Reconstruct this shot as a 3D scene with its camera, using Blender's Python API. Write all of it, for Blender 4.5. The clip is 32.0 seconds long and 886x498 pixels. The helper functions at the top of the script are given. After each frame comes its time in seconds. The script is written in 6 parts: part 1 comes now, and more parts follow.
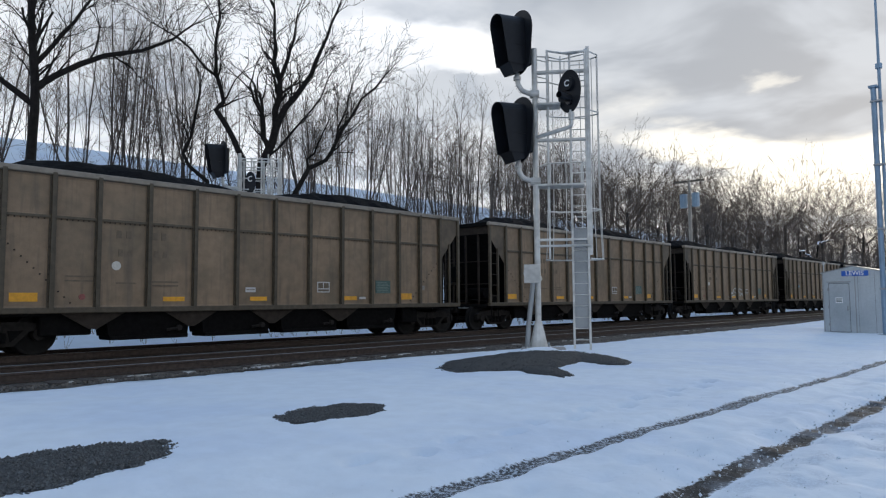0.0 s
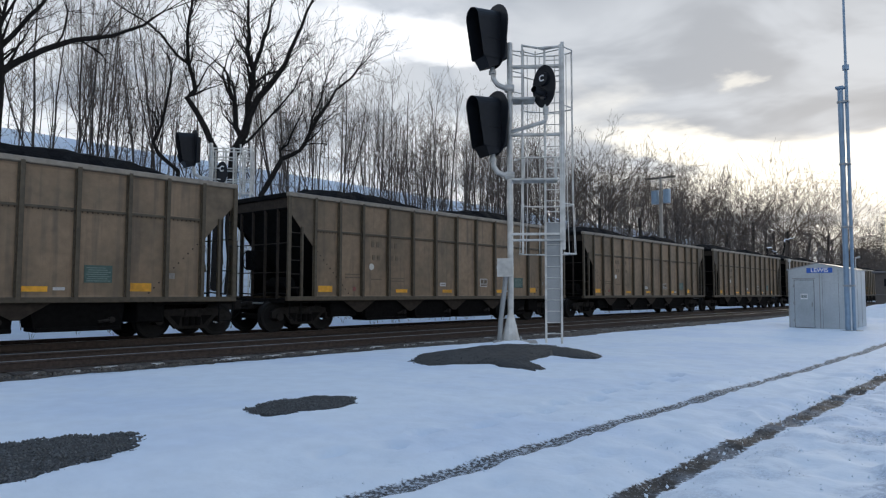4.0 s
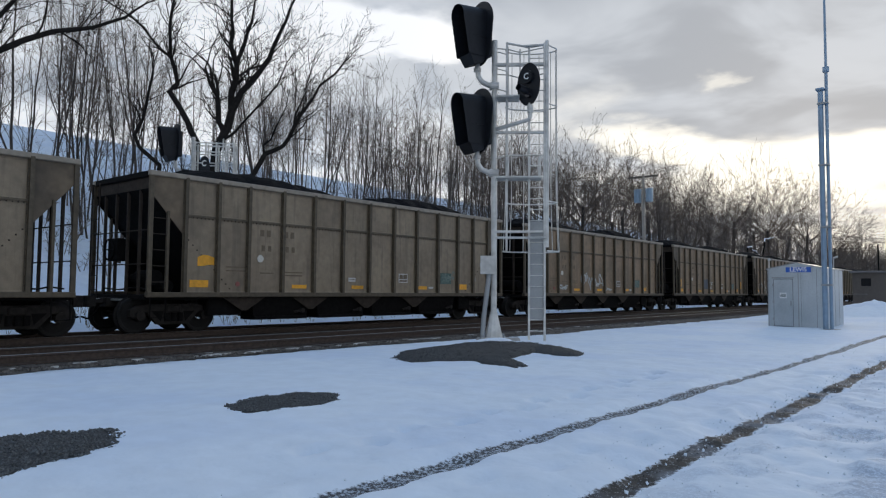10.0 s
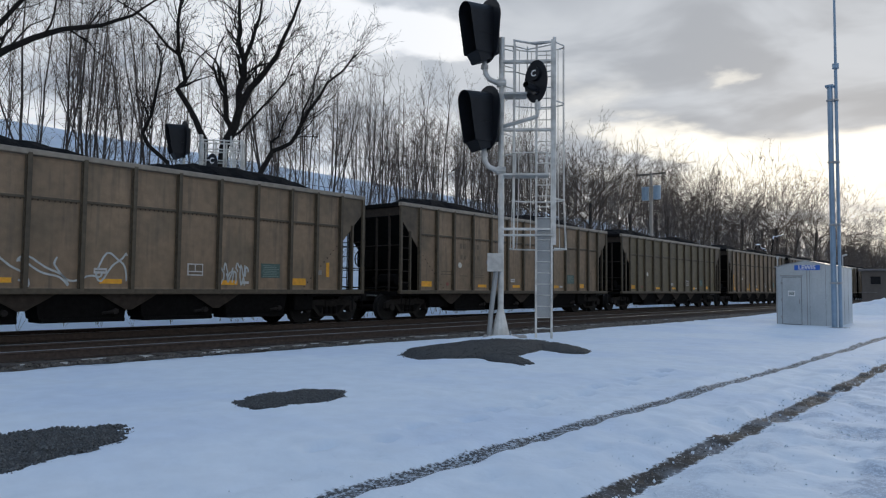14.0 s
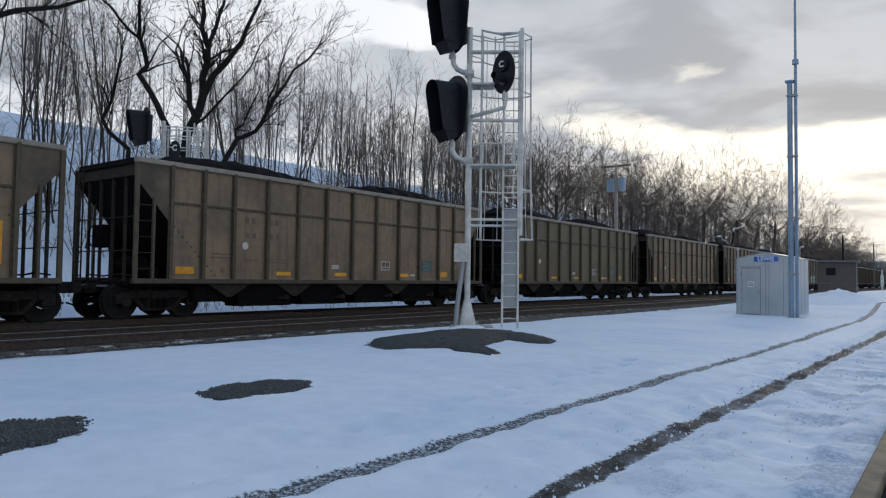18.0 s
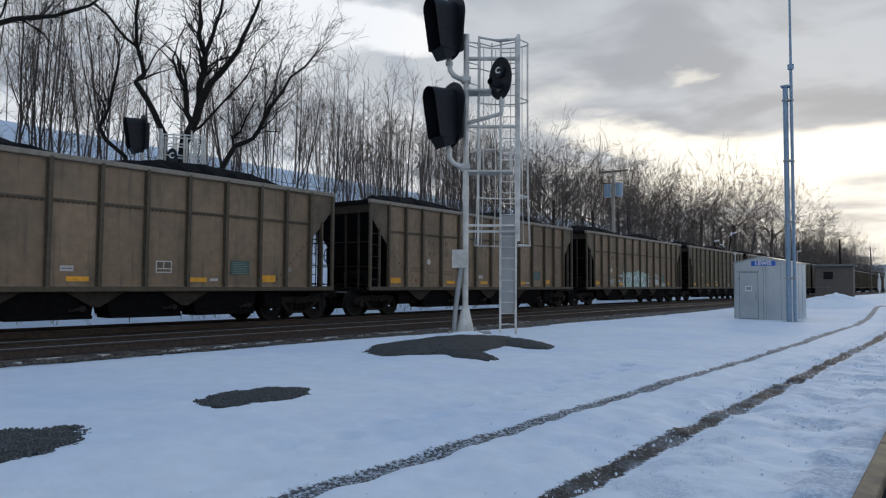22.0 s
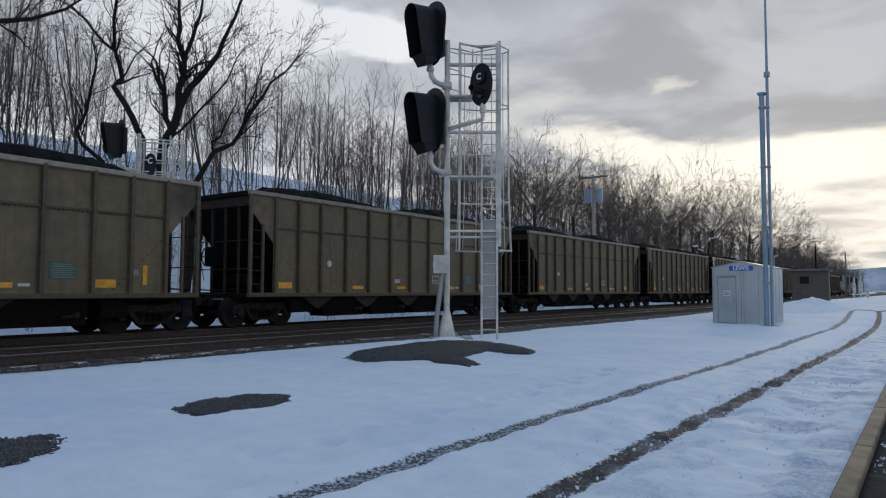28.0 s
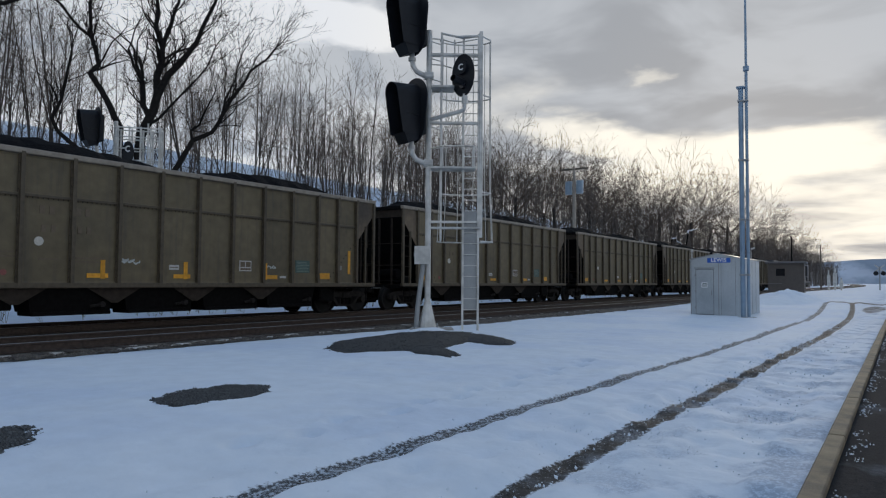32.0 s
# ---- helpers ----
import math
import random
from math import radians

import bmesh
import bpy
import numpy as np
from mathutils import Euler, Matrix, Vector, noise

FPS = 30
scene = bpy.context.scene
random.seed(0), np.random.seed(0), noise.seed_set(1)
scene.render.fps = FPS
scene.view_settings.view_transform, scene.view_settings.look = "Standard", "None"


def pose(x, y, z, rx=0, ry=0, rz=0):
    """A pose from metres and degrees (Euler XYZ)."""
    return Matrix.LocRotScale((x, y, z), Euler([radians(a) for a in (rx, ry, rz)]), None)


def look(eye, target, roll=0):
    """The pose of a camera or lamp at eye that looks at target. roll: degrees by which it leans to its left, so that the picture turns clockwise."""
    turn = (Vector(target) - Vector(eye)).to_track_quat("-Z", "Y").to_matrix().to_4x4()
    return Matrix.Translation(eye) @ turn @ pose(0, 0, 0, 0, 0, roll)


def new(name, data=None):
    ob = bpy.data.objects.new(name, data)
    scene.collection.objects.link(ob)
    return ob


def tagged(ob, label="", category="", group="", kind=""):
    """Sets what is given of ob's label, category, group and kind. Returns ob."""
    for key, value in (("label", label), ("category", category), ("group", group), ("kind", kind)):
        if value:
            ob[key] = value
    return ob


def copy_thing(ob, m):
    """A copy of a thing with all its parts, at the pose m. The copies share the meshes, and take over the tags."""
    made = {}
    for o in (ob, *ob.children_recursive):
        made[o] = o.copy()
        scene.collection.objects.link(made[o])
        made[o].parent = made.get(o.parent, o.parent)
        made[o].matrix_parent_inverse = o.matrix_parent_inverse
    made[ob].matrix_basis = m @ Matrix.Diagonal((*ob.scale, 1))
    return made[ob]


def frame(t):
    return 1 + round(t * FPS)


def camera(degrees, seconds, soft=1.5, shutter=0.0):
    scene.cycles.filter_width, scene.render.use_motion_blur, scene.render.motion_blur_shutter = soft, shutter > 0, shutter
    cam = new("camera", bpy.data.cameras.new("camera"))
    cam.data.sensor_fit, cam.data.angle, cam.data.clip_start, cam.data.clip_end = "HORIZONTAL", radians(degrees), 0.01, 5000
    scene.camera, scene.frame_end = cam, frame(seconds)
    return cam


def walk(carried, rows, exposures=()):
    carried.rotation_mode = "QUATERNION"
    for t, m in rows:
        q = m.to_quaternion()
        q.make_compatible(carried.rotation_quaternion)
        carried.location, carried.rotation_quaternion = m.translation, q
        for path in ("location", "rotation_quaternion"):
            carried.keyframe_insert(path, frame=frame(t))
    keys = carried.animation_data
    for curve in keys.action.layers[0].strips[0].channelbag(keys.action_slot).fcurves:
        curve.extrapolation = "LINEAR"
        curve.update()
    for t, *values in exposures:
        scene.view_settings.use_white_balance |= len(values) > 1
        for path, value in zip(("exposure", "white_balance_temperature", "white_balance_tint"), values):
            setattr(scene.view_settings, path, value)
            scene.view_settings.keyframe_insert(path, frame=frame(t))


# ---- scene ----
cam = camera(64.79, 32.0, soft=1.2)

EYE = 1.467
# seconds, heading from the track's line, tilt up, lean (degrees)
TURNS = [
    (0, 43.74, 4.15, 0.36), (0.5, 43.64, 4.03, 0.13), (1, 43.56, 3.95, 0.15), (1.5, 42.93, 3.92, 0.07),
    (2, 42.25, 3.81, -0.15), (2.5, 41.82, 3.67, -0.29), (3, 41.80, 3.61, -0.14), (3.5, 41.67, 3.60, -0.15),
    (5.5, 41.37, 3.53, -0.07), (6, 41.30, 3.53, -0.15), (6.5, 41.32, 3.55, -0.12), (7, 41.33, 3.50, -0.21),
    (7.5, 41.32, 3.49, -0.13), (8, 41.28, 3.50, -0.11), (8.5, 41.19, 3.53, -0.04), (9, 41.10, 3.54, -0.18),
    (9.5, 40.97, 3.50, -0.29), (10, 40.21, 3.34, -0.47), (10.5, 39.91, 3.33, -0.49), (11, 39.80, 3.30, -0.43),
    (11.5, 39.76, 3.27, -0.49), (12, 39.75, 3.24, -0.48), (12.5, 39.73, 3.19, -0.51), (13, 39.72, 3.13, -0.60),
    (13.5, 40.39, 3.13, -0.51), (14, 40.78, 3.12, -0.57), (14.5, 39.81, 3.14, -0.79), (16.5, 39.13, 2.72, -0.94),
    (17, 39.02, 2.60, -0.99), (17.5, 38.81, 2.42, -1.18), (18, 38.06, 2.34, -0.71), (18.5, 36.91, 2.53, -0.32),
    (19, 36.53, 2.94, -0.34), (19.5, 36.10, 2.89, -0.65), (20, 36.14, 2.82, -0.73), (20.5, 36.19, 2.77, -0.68),
    (21, 36.35, 2.74, -0.71), (21.5, 37.41, 2.81, -0.31), (22, 37.88, 2.85, -0.38), (22.5, 38.07, 2.83, -0.53),
    (23, 38.09, 2.83, -0.58), (23.5, 37.96, 2.95, -0.50), (24, 37.15, 3.00, -0.51), (24.5, 37.02, 3.03, -0.35),
    (25, 36.87, 3.10, -0.31), (25.5, 36.72, 3.14, -0.25), (27.5, 36.40, 3.32, -0.04), (28, 36.35, 3.31, -0.20),
    (28.5, 36.36, 3.19, -0.32), (29, 36.30, 2.92, -0.68), (29.5, 36.45, 2.87, -0.77), (30, 37.16, 2.98, -0.39),
    (30.5, 36.31, 2.98, 0.01), (31, 35.28, 2.85, 0.02), (31.5, 34.98, 2.69, -0.12), (32, 34.79, 2.57, -0.40),
]


def aim(heading, tilt, lean):
    """The pose of the standing camera: heading counter-clockwise from +x, tilt upwards, lean as the picture's turn."""
    h, p = radians(heading), radians(tilt)
    f = Vector((math.cos(h) * math.cos(p), math.sin(h) * math.cos(p), math.sin(p)))
    r = Vector((math.sin(h), -math.cos(h), 0.0))
    d = f.cross(r)
    c, s = math.cos(radians(lean)), math.sin(radians(lean))
    right, down = c * r + s * d, -s * r + c * d
    m = Matrix((right, -down, -f)).transposed().to_4x4()
    return Matrix.Translation((0, 0, EYE)) @ m


walk(cam, [(t, aim(h, p, l)) for t, h, p, l in TURNS], exposures=[(0, -0.12), (6, -0.14), (13, -0.28), (20, -0.30), (28, -0.48), (32, -0.52)])

# ---------------------------------------------------------------- light
SUN_AZ, SUN_EL = 9.0, 11.0
sun_dir = Vector((math.cos(radians(SUN_AZ)) * math.cos(radians(SUN_EL)), math.sin(radians(SUN_AZ)) * math.cos(radians(SUN_EL)), math.sin(radians(SUN_EL))))


def make_world():
    w = bpy.data.worlds.new("winter_sky")
    scene.world = w
    w.use_nodes = True
    nt = w.node_tree
    nt.nodes.clear()
    N, K = nt.nodes.new, nt.links.new
    out, bg = N("ShaderNodeOutputWorld"), N("ShaderNodeBackground")
    geo = N("ShaderNodeTexCoord")
    sky = N("ShaderNodeTexSky")
    sky.sky_type, sky.sun_disc = "NISHITA", False
    sky.sun_elevation, sky.sun_rotation = radians(SUN_EL), radians(90 - SUN_AZ)
    sky.dust_density = 3.0
    # clouds on a flat deck: direction divided by its height
    sep = N("ShaderNodeSeparateXYZ")
    K(geo.outputs["Generated"], sep.inputs[0])
    hgt = N("ShaderNodeMath"); hgt.operation = "MAXIMUM"; hgt.inputs[1].default_value = 0.0
    K(sep.outputs[2], hgt.inputs[0])
    lift = N("ShaderNodeMath"); lift.operation = "ADD"; lift.inputs[1].default_value = 0.09
    K(hgt.outputs[0], lift.inputs[0])
    inv = N("ShaderNodeMath"); inv.operation = "DIVIDE"; inv.inputs[0].default_value = 1.0
    K(lift.outputs[0], inv.inputs[1])
    deck = N("ShaderNodeVectorMath"); deck.operation = "SCALE"
    K(geo.outputs["Generated"], deck.inputs[0]); K(inv.outputs[0], deck.inputs["Scale"])
    n1 = N("ShaderNodeTexNoise"); n1.inputs["Scale"].default_value = 1.15; n1.inputs["Detail"].default_value = 9; n1.inputs["Roughness"].default_value = 0.52
    n1.inputs["Distortion"].default_value = 0.25
    K(deck.outputs[0], n1.inputs["Vector"])

    def math_node(op, a, b):
        n = N("ShaderNodeMath"); n.operation = op
        for i, v in enumerate((a, b)):
            if isinstance(v, (int, float)):
                n.inputs[i].default_value = v
            else:
                K(v, n.inputs[i])
        return n.outputs[0]

    def ramp(v, lo, hi):
        n = N("ShaderNodeMapRange"); n.interpolation_type = "SMOOTHSTEP"
        n.inputs["From Min"].default_value, n.inputs["From Max"].default_value = lo, hi
        K(v, n.inputs["Value"])
        return n.outputs[0]

    # the deck is thick overhead, thinner low down towards the veiled sun and away to the north
    lumps = N("ShaderNodeTexNoise"); lumps.inputs["Scale"].default_value = 2.6; lumps.inputs["Detail"].default_value = 5
    K(deck.outputs[0], lumps.inputs["Vector"])
    level = math_node("ADD", sep.outputs[2], math_node("MULTIPLY", math_node("SUBTRACT", lumps.outputs["Fac"], 0.5), 0.16))
    high = ramp(level, 0.125, 0.270)
    dot = N("ShaderNodeVectorMath"); dot.operation = "DOT_PRODUCT"
    nrm = N("ShaderNodeVectorMath"); nrm.operation = "NORMALIZE"
    K(geo.outputs["Generated"], nrm.inputs[0]); K(nrm.outputs[0], dot.inputs[0])
    dot.inputs[1].default_value = sun_dir
    glow = ramp(dot.outputs["Value"], 0.80, 0.995)
    north = ramp(sep.outputs[1], 0.48, 0.86)
    cover = math_node("ADD", math_node("MULTIPLY", n1.outputs["Fac"], 1.5), math_node("MULTIPLY", high, 0.40))
    cover = math_node("SUBTRACT", cover, math_node("MULTIPLY", north, 0.34))
    # breaks in the deck
    n2 = N("ShaderNodeTexNoise"); n2.inputs["Scale"].default_value = 4.5; n2.inputs["Detail"].default_value = 6
    K(deck.outputs[0], n2.inputs["Vector"])
    shift = N("ShaderNodeVectorMath"); shift.operation = "MULTIPLY_ADD"
    K(n2.outputs["Color"], shift.inputs[0]); shift.inputs[1].default_value = (0.40, 0.40, 0.40); K(deck.outputs[0], shift.inputs[2])
    for centre, size, deep in (((1.60, 1.80, 1.0), 0.26, 0.66), ((1.76, 1.72, 1.0), 0.27, 0.66), ((1.90, 1.65, 1.0), 0.20, 0.55), ((2.70, 1.04, 0.95), 0.17, 0.36),
                               ((3.20, 1.58, 0.88), 0.40, 0.55), ((3.55, 1.44, 0.87), 0.36, 0.55), ((4.1, 0.78, 0.84), 0.70, 0.62), ((1.62, 2.12, 0.97), 0.30, 0.40)):
        off = N("ShaderNodeVectorMath"); off.operation = "DISTANCE"
        K(shift.outputs[0], off.inputs[0]); off.inputs[1].default_value = centre
        hole = N("ShaderNodeMapRange"); hole.interpolation_type = "SMOOTHSTEP"
        hole.inputs["From Min"].default_value, hole.inputs["From Max"].default_value = size, size * 0.15
        K(off.outputs["Value"], hole.inputs["Value"])
        cover = math_node("SUBTRACT", cover, math_node("MULTIPLY", hole.outputs[0], deep))
    thick = ramp(cover, 0.50, 1.06)
    thin_c = N("ShaderNodeMixRGB"); thin_c.inputs[1].default_value = (0.95, 0.98, 1.03, 1); thin_c.inputs[2].default_value = (1.22, 1.16, 1.03, 1)
    K(glow, thin_c.inputs[0])
    dark_c = N("ShaderNodeMixRGB"); dark_c.inputs[1].default_value = (0.40, 0.45, 0.525, 1); dark_c.inputs[2].default_value = (0.42, 0.445, 0.485, 1)
    K(glow, dark_c.inputs[0])
    # the deck's own lighter and darker billows
    n3 = N("ShaderNodeTexNoise"); n3.inputs["Scale"].default_value = 1.9; n3.inputs["Detail"].default_value = 4; n3.inputs["Distortion"].default_value = 0.4
    K(deck.outputs[0], n3.inputs["Vector"])
    pale_c = N("ShaderNodeMixRGB"); pale_c.inputs[2].default_value = (0.60, 0.635, 0.685, 1)
    K(ramp(n3.outputs["Fac"], 0.38, 0.66), pale_c.inputs[0]); K(dark_c.outputs[0], pale_c.inputs[1])
    mix = N("ShaderNodeMixRGB")
    K(thick, mix.inputs[0]); K(thin_c.outputs[0], mix.inputs[1]); K(pale_c.outputs[0], mix.inputs[2])
    skyscale = N("ShaderNodeVectorMath"); skyscale.operation = "SCALE"; skyscale.inputs["Scale"].default_value = 0.10
    K(sky.outputs[0], skyscale.inputs[0])
    zen = N("ShaderNodeMixRGB"); zen.inputs[2].default_value = (0.30, 0.43, 0.64, 1)
    K(ramp(sep.outputs[2], 0.40, 0.75), zen.inputs[0]); K(mix.outputs[0], zen.inputs[1])
    tot = N("ShaderNodeMixRGB"); tot.blend_type = "MIX"; tot.inputs[0].default_value = 0.985
    K(skyscale.outputs[0], tot.inputs[1]); K(zen.outputs[0], tot.inputs[2])
    K(tot.outputs[0], bg.inputs["Color"])
    bg.inputs["Strength"].default_value = 1.2
    K(bg.outputs[0], out.inputs[0])


make_world()
sun = new("sun", bpy.data.lights.new("sun", "SUN"))
sun.data.energy, sun.data.angle, sun.data.color = 0.6, radians(12), (1.0, 0.88, 0.72)
sun.matrix_world = look((300 * sun_dir.x, 300 * sun_dir.y, 300 * sun_dir.z), (0, 0, 0))
scene.view_settings.exposure = 0.0

# ---------------------------------------------------------------- materials


def mat(name, base, rough=0.7, metal=0.0, vary=0.25, scale=8.0, bump=0.0, bump_scale=60.0, second=None, second_scale=1.2, second_at=(0.45, 0.62), spec=0.5, rand=0.0, stretch=(1, 1, 1), streak=None):
    """Two scales of variation on a base colour: grain, and patches of a second colour."""
    m = bpy.data.materials.new(name)
    m.use_nodes = True
    nt = m.node_tree
    b = nt.nodes["Principled BSDF"]
    N, K = nt.nodes.new, nt.links.new
    co, mp = N("ShaderNodeTexCoord"), N("ShaderNodeMapping")
    mp.inputs["Scale"].default_value = stretch
    K(co.outputs["Object"], mp.inputs["Vector"])
    if rand:
        oi = N("ShaderNodeObjectInfo")
        off = N("ShaderNodeVectorMath"); off.operation = "SCALE"; off.inputs[0].default_value = (37.0, 19.0, 11.0)
        K(oi.outputs["Random"], off.inputs["Scale"]); K(off.outputs[0], mp.inputs["Location"])
    n = N("ShaderNodeTexNoise")
    n.inputs["Scale"].default_value, n.inputs["Detail"].default_value = scale, 6
    K(mp.outputs[0], n.inputs["Vector"])
    mr = N("ShaderNodeMapRange")
    mr.inputs["From Min"].default_value, mr.inputs["From Max"].default_value = 0.25, 0.75
    mr.inputs["To Min"].default_value, mr.inputs["To Max"].default_value = 1 - vary, 1 + vary
    K(n.outputs["Fac"], mr.inputs["Value"])
    col = N("ShaderNodeRGB"); col.outputs[0].default_value = (*base, 1)
    src = col.outputs[0]
    if second:
        n2 = N("ShaderNodeTexNoise"); n2.inputs["Scale"].default_value = second_scale; n2.inputs["Detail"].default_value = 5
        K(mp.outputs[0], n2.inputs["Vector"])
        st = N("ShaderNodeMapRange"); st.inputs["From Min"].default_value, st.inputs["From Max"].default_value = second_at
        K(n2.outputs["Fac"], st.inputs["Value"])
        mx = N("ShaderNodeMixRGB"); mx.inputs[2].default_value = (*second, 1)
        K(st.outputs[0], mx.inputs[0]); K(src, mx.inputs[1]); src = mx.outputs[0]
    if streak:
        n3 = N("ShaderNodeTexNoise"); n3.inputs["Scale"].default_value = 1.0; n3.inputs["Detail"].default_value = 4
        mp3 = N("ShaderNodeMapping"); mp3.inputs["Scale"].default_value = (7.0, 7.0, 0.5)
        K(mp.outputs[0], mp3.inputs["Vector"]); K(mp3.outputs[0], n3.inputs["Vector"])
        s3 = N("ShaderNodeMapRange"); s3.inputs["From Min"].default_value, s3.inputs["From Max"].default_value = 0.52, 0.75
        s3.inputs["To Max"].default_value = 0.7
        K(n3.outputs["Fac"], s3.inputs["Value"])
        m3 = N("ShaderNodeMixRGB"); m3.inputs[2].default_value = (*streak, 1)
        K(s3.outputs[0], m3.inputs[0]); K(src, m3.inputs[1]); src = m3.outputs[0]
    sc = N("ShaderNodeVectorMath"); sc.operation = "SCALE"
    K(src, sc.inputs[0]); K(mr.outputs[0], sc.inputs["Scale"])
    if rand:
        rr = N("ShaderNodeMapRange"); rr.inputs["To Min"].default_value, rr.inputs["To Max"].default_value = 1 - rand, 1 + rand
        K(oi.outputs["Random"], rr.inputs["Value"])
        s2 = N("ShaderNodeVectorMath"); s2.operation = "SCALE"
        K(sc.outputs[0], s2.inputs[0]); K(rr.outputs[0], s2.inputs["Scale"]); sc = s2
    K(sc.outputs[0], b.inputs["Base Color"])
    b.inputs["Roughness"].default_value, b.inputs["Metallic"].default_value = rough, metal
    b.inputs["Specular IOR Level"].default_value = spec
    if bump:
        nb = N("ShaderNodeTexNoise"); nb.inputs["Scale"].default_value, nb.inputs["Detail"].default_value = bump_scale, 5
        K(mp.outputs[0], nb.inputs["Vector"])
        bp = N("ShaderNodeBump"); bp.inputs["Strength"].default_value = min(1.0, bump); bp.inputs["Distance"].default_value = 0.02
        K(nb.outputs["Fac"], bp.inputs["Height"]); K(bp.outputs[0], b.inputs["Normal"])
    return m


M_SNOW = mat("snow", (0.755, 0.82, 0.89), 0.75, vary=0.05, scale=3, bump=0.45, bump_scale=9, second=(0.68, 0.76, 0.87), second_scale=0.35, spec=0.3)
M_OLDSNOW = mat("old_snow", (0.50, 0.50, 0.49), 0.7, vary=0.25, scale=9, bump=0.5, bump_scale=20, second=(0.28, 0.26, 0.23), second_scale=4)
M_MUD = mat("rut_mud", (0.085, 0.087, 0.09), 0.6, vary=0.5, scale=18, bump=0.9, bump_scale=50, second=(0.30, 0.32, 0.35), second_scale=15, second_at=(0.52, 0.64))
M_GRAVEL = mat("grey_gravel", (0.042, 0.044, 0.045), 0.85, vary=0.6, scale=25, bump=1.0, bump_scale=60)
M_STONE = mat("crushed_stone", (0.080, 0.085, 0.088), 0.85, vary=0.75, scale=40, rand=0.2)
M_BALLAST = mat("ballast", (0.078, 0.070, 0.062), 0.9, vary=0.6, scale=20, bump=1.0, bump_scale=45, second=(0.115, 0.098, 0.082), second_scale=3)
M_SHOULDER = mat("dusty_ballast_stone", (0.115, 0.103, 0.09), 0.9, vary=0.6, scale=9)
M_TIE = mat("creosoted_wood", (0.056, 0.046, 0.040), 0.85, vary=0.4, scale=10, bump=0.5, stretch=(4, 0.6, 4))
M_RAIL = mat("rusty_rail", (0.070, 0.050, 0.040), 0.7, metal=0.3, vary=0.4, scale=14)
M_RAILTOP = mat("worn_rail_head", (0.22, 0.215, 0.21), 0.42, metal=0.7, vary=0.15, scale=6, stretch=(0.2, 1, 1))
M_CAR = mat("weathered_brown_paint", (0.268, 0.183, 0.111), 0.6, vary=0.18, scale=5, bump=0.15, bump_scale=30, second=(0.180, 0.130, 0.080), second_scale=0.7, second_at=(0.42, 0.66), rand=0.10, streak=(0.105, 0.082, 0.060))
M_PALECAR = mat("faded_grey_brown_paint", (0.275, 0.215, 0.145), 0.6, vary=0.18, scale=5, bump=0.15, bump_scale=30, second=(0.215, 0.165, 0.112), second_scale=0.7, second_at=(0.42, 0.66), rand=0.10, streak=(0.12, 0.095, 0.07))
M_OLIVE = mat("weathered_olive_paint", (0.155, 0.121, 0.066), 0.6, vary=0.18, scale=5, bump=0.15, bump_scale=30, second=(0.124, 0.099, 0.056), second_scale=0.7, second_at=(0.42, 0.66), rand=0.10, streak=(0.090, 0.076, 0.055))
M_CARRIB = mat("grimy_brown_steel", (0.088, 0.068, 0.043), 0.65, vary=0.3, scale=8, rand=0.12)
M_CARTOP = mat("worn_top_chord", (0.28, 0.24, 0.19), 0.6, vary=0.25, scale=6, rand=0.1)
M_SOOT = mat("sooty_brown_paint", (0.16, 0.118, 0.075), 0.65, vary=0.25, scale=5, second=(0.05, 0.040, 0.030), second_scale=0.8, second_at=(0.40, 0.75), rand=0.1)
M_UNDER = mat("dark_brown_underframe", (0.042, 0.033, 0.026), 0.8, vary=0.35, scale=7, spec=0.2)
# near-black; on far walls and frame openings it carries shade in the colour
M_NEARBLACK = mat("near_black", (0.008, 0.0075, 0.0075), 0.9, vary=0.4, scale=9, bump=0.3, spec=0.1)
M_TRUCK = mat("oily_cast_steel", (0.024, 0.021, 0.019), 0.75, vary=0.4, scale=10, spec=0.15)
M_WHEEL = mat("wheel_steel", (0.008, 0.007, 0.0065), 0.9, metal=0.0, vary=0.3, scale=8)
M_COAL = mat("coal", (0.006, 0.006, 0.007), 0.9, vary=0.6, scale=12, bump=1.0, bump_scale=12, spec=0.08)
M_YELLOW = mat("faded_yellow_sheeting", (0.78, 0.36, 0.02), 0.5, vary=0.2, scale=9, rand=0.15)
M_WHITE = mat("dirty_white_paint", (0.55, 0.53, 0.50), 0.6, vary=0.15, scale=14)
M_TEAL = mat("faded_teal_paint", (0.065, 0.115, 0.098), 0.6, vary=0.2, scale=20)
M_TEALLINE = mat("faded_teal_lettering", (0.17, 0.225, 0.195), 0.6, vary=0.2, scale=20)
M_STENCIL = mat("faded_dark_stencil", (0.150, 0.112, 0.073), 0.7, vary=0.2, scale=15)
M_FADED = mat("faded_notice", (0.27, 0.25, 0.22), 0.7, vary=0.25, scale=18)
M_PINK = mat("faded_pink_dot", (0.30, 0.10, 0.085), 0.7, vary=0.25, scale=18)
M_DOT = mat("chalky_white_disc", (0.60, 0.57, 0.50), 0.6, vary=0.15, scale=20)
M_BLUEPAINT = mat("spray_blue", (0.05, 0.32, 0.50), 0.5, vary=0.15, scale=12)
M_DULLBLUE = mat("faded_blue_black_spray", (0.070, 0.082, 0.105), 0.6, vary=0.2, scale=12)
M_PALEPAINT = mat("spray_white", (0.50, 0.52, 0.50), 0.55, vary=0.2, scale=12)
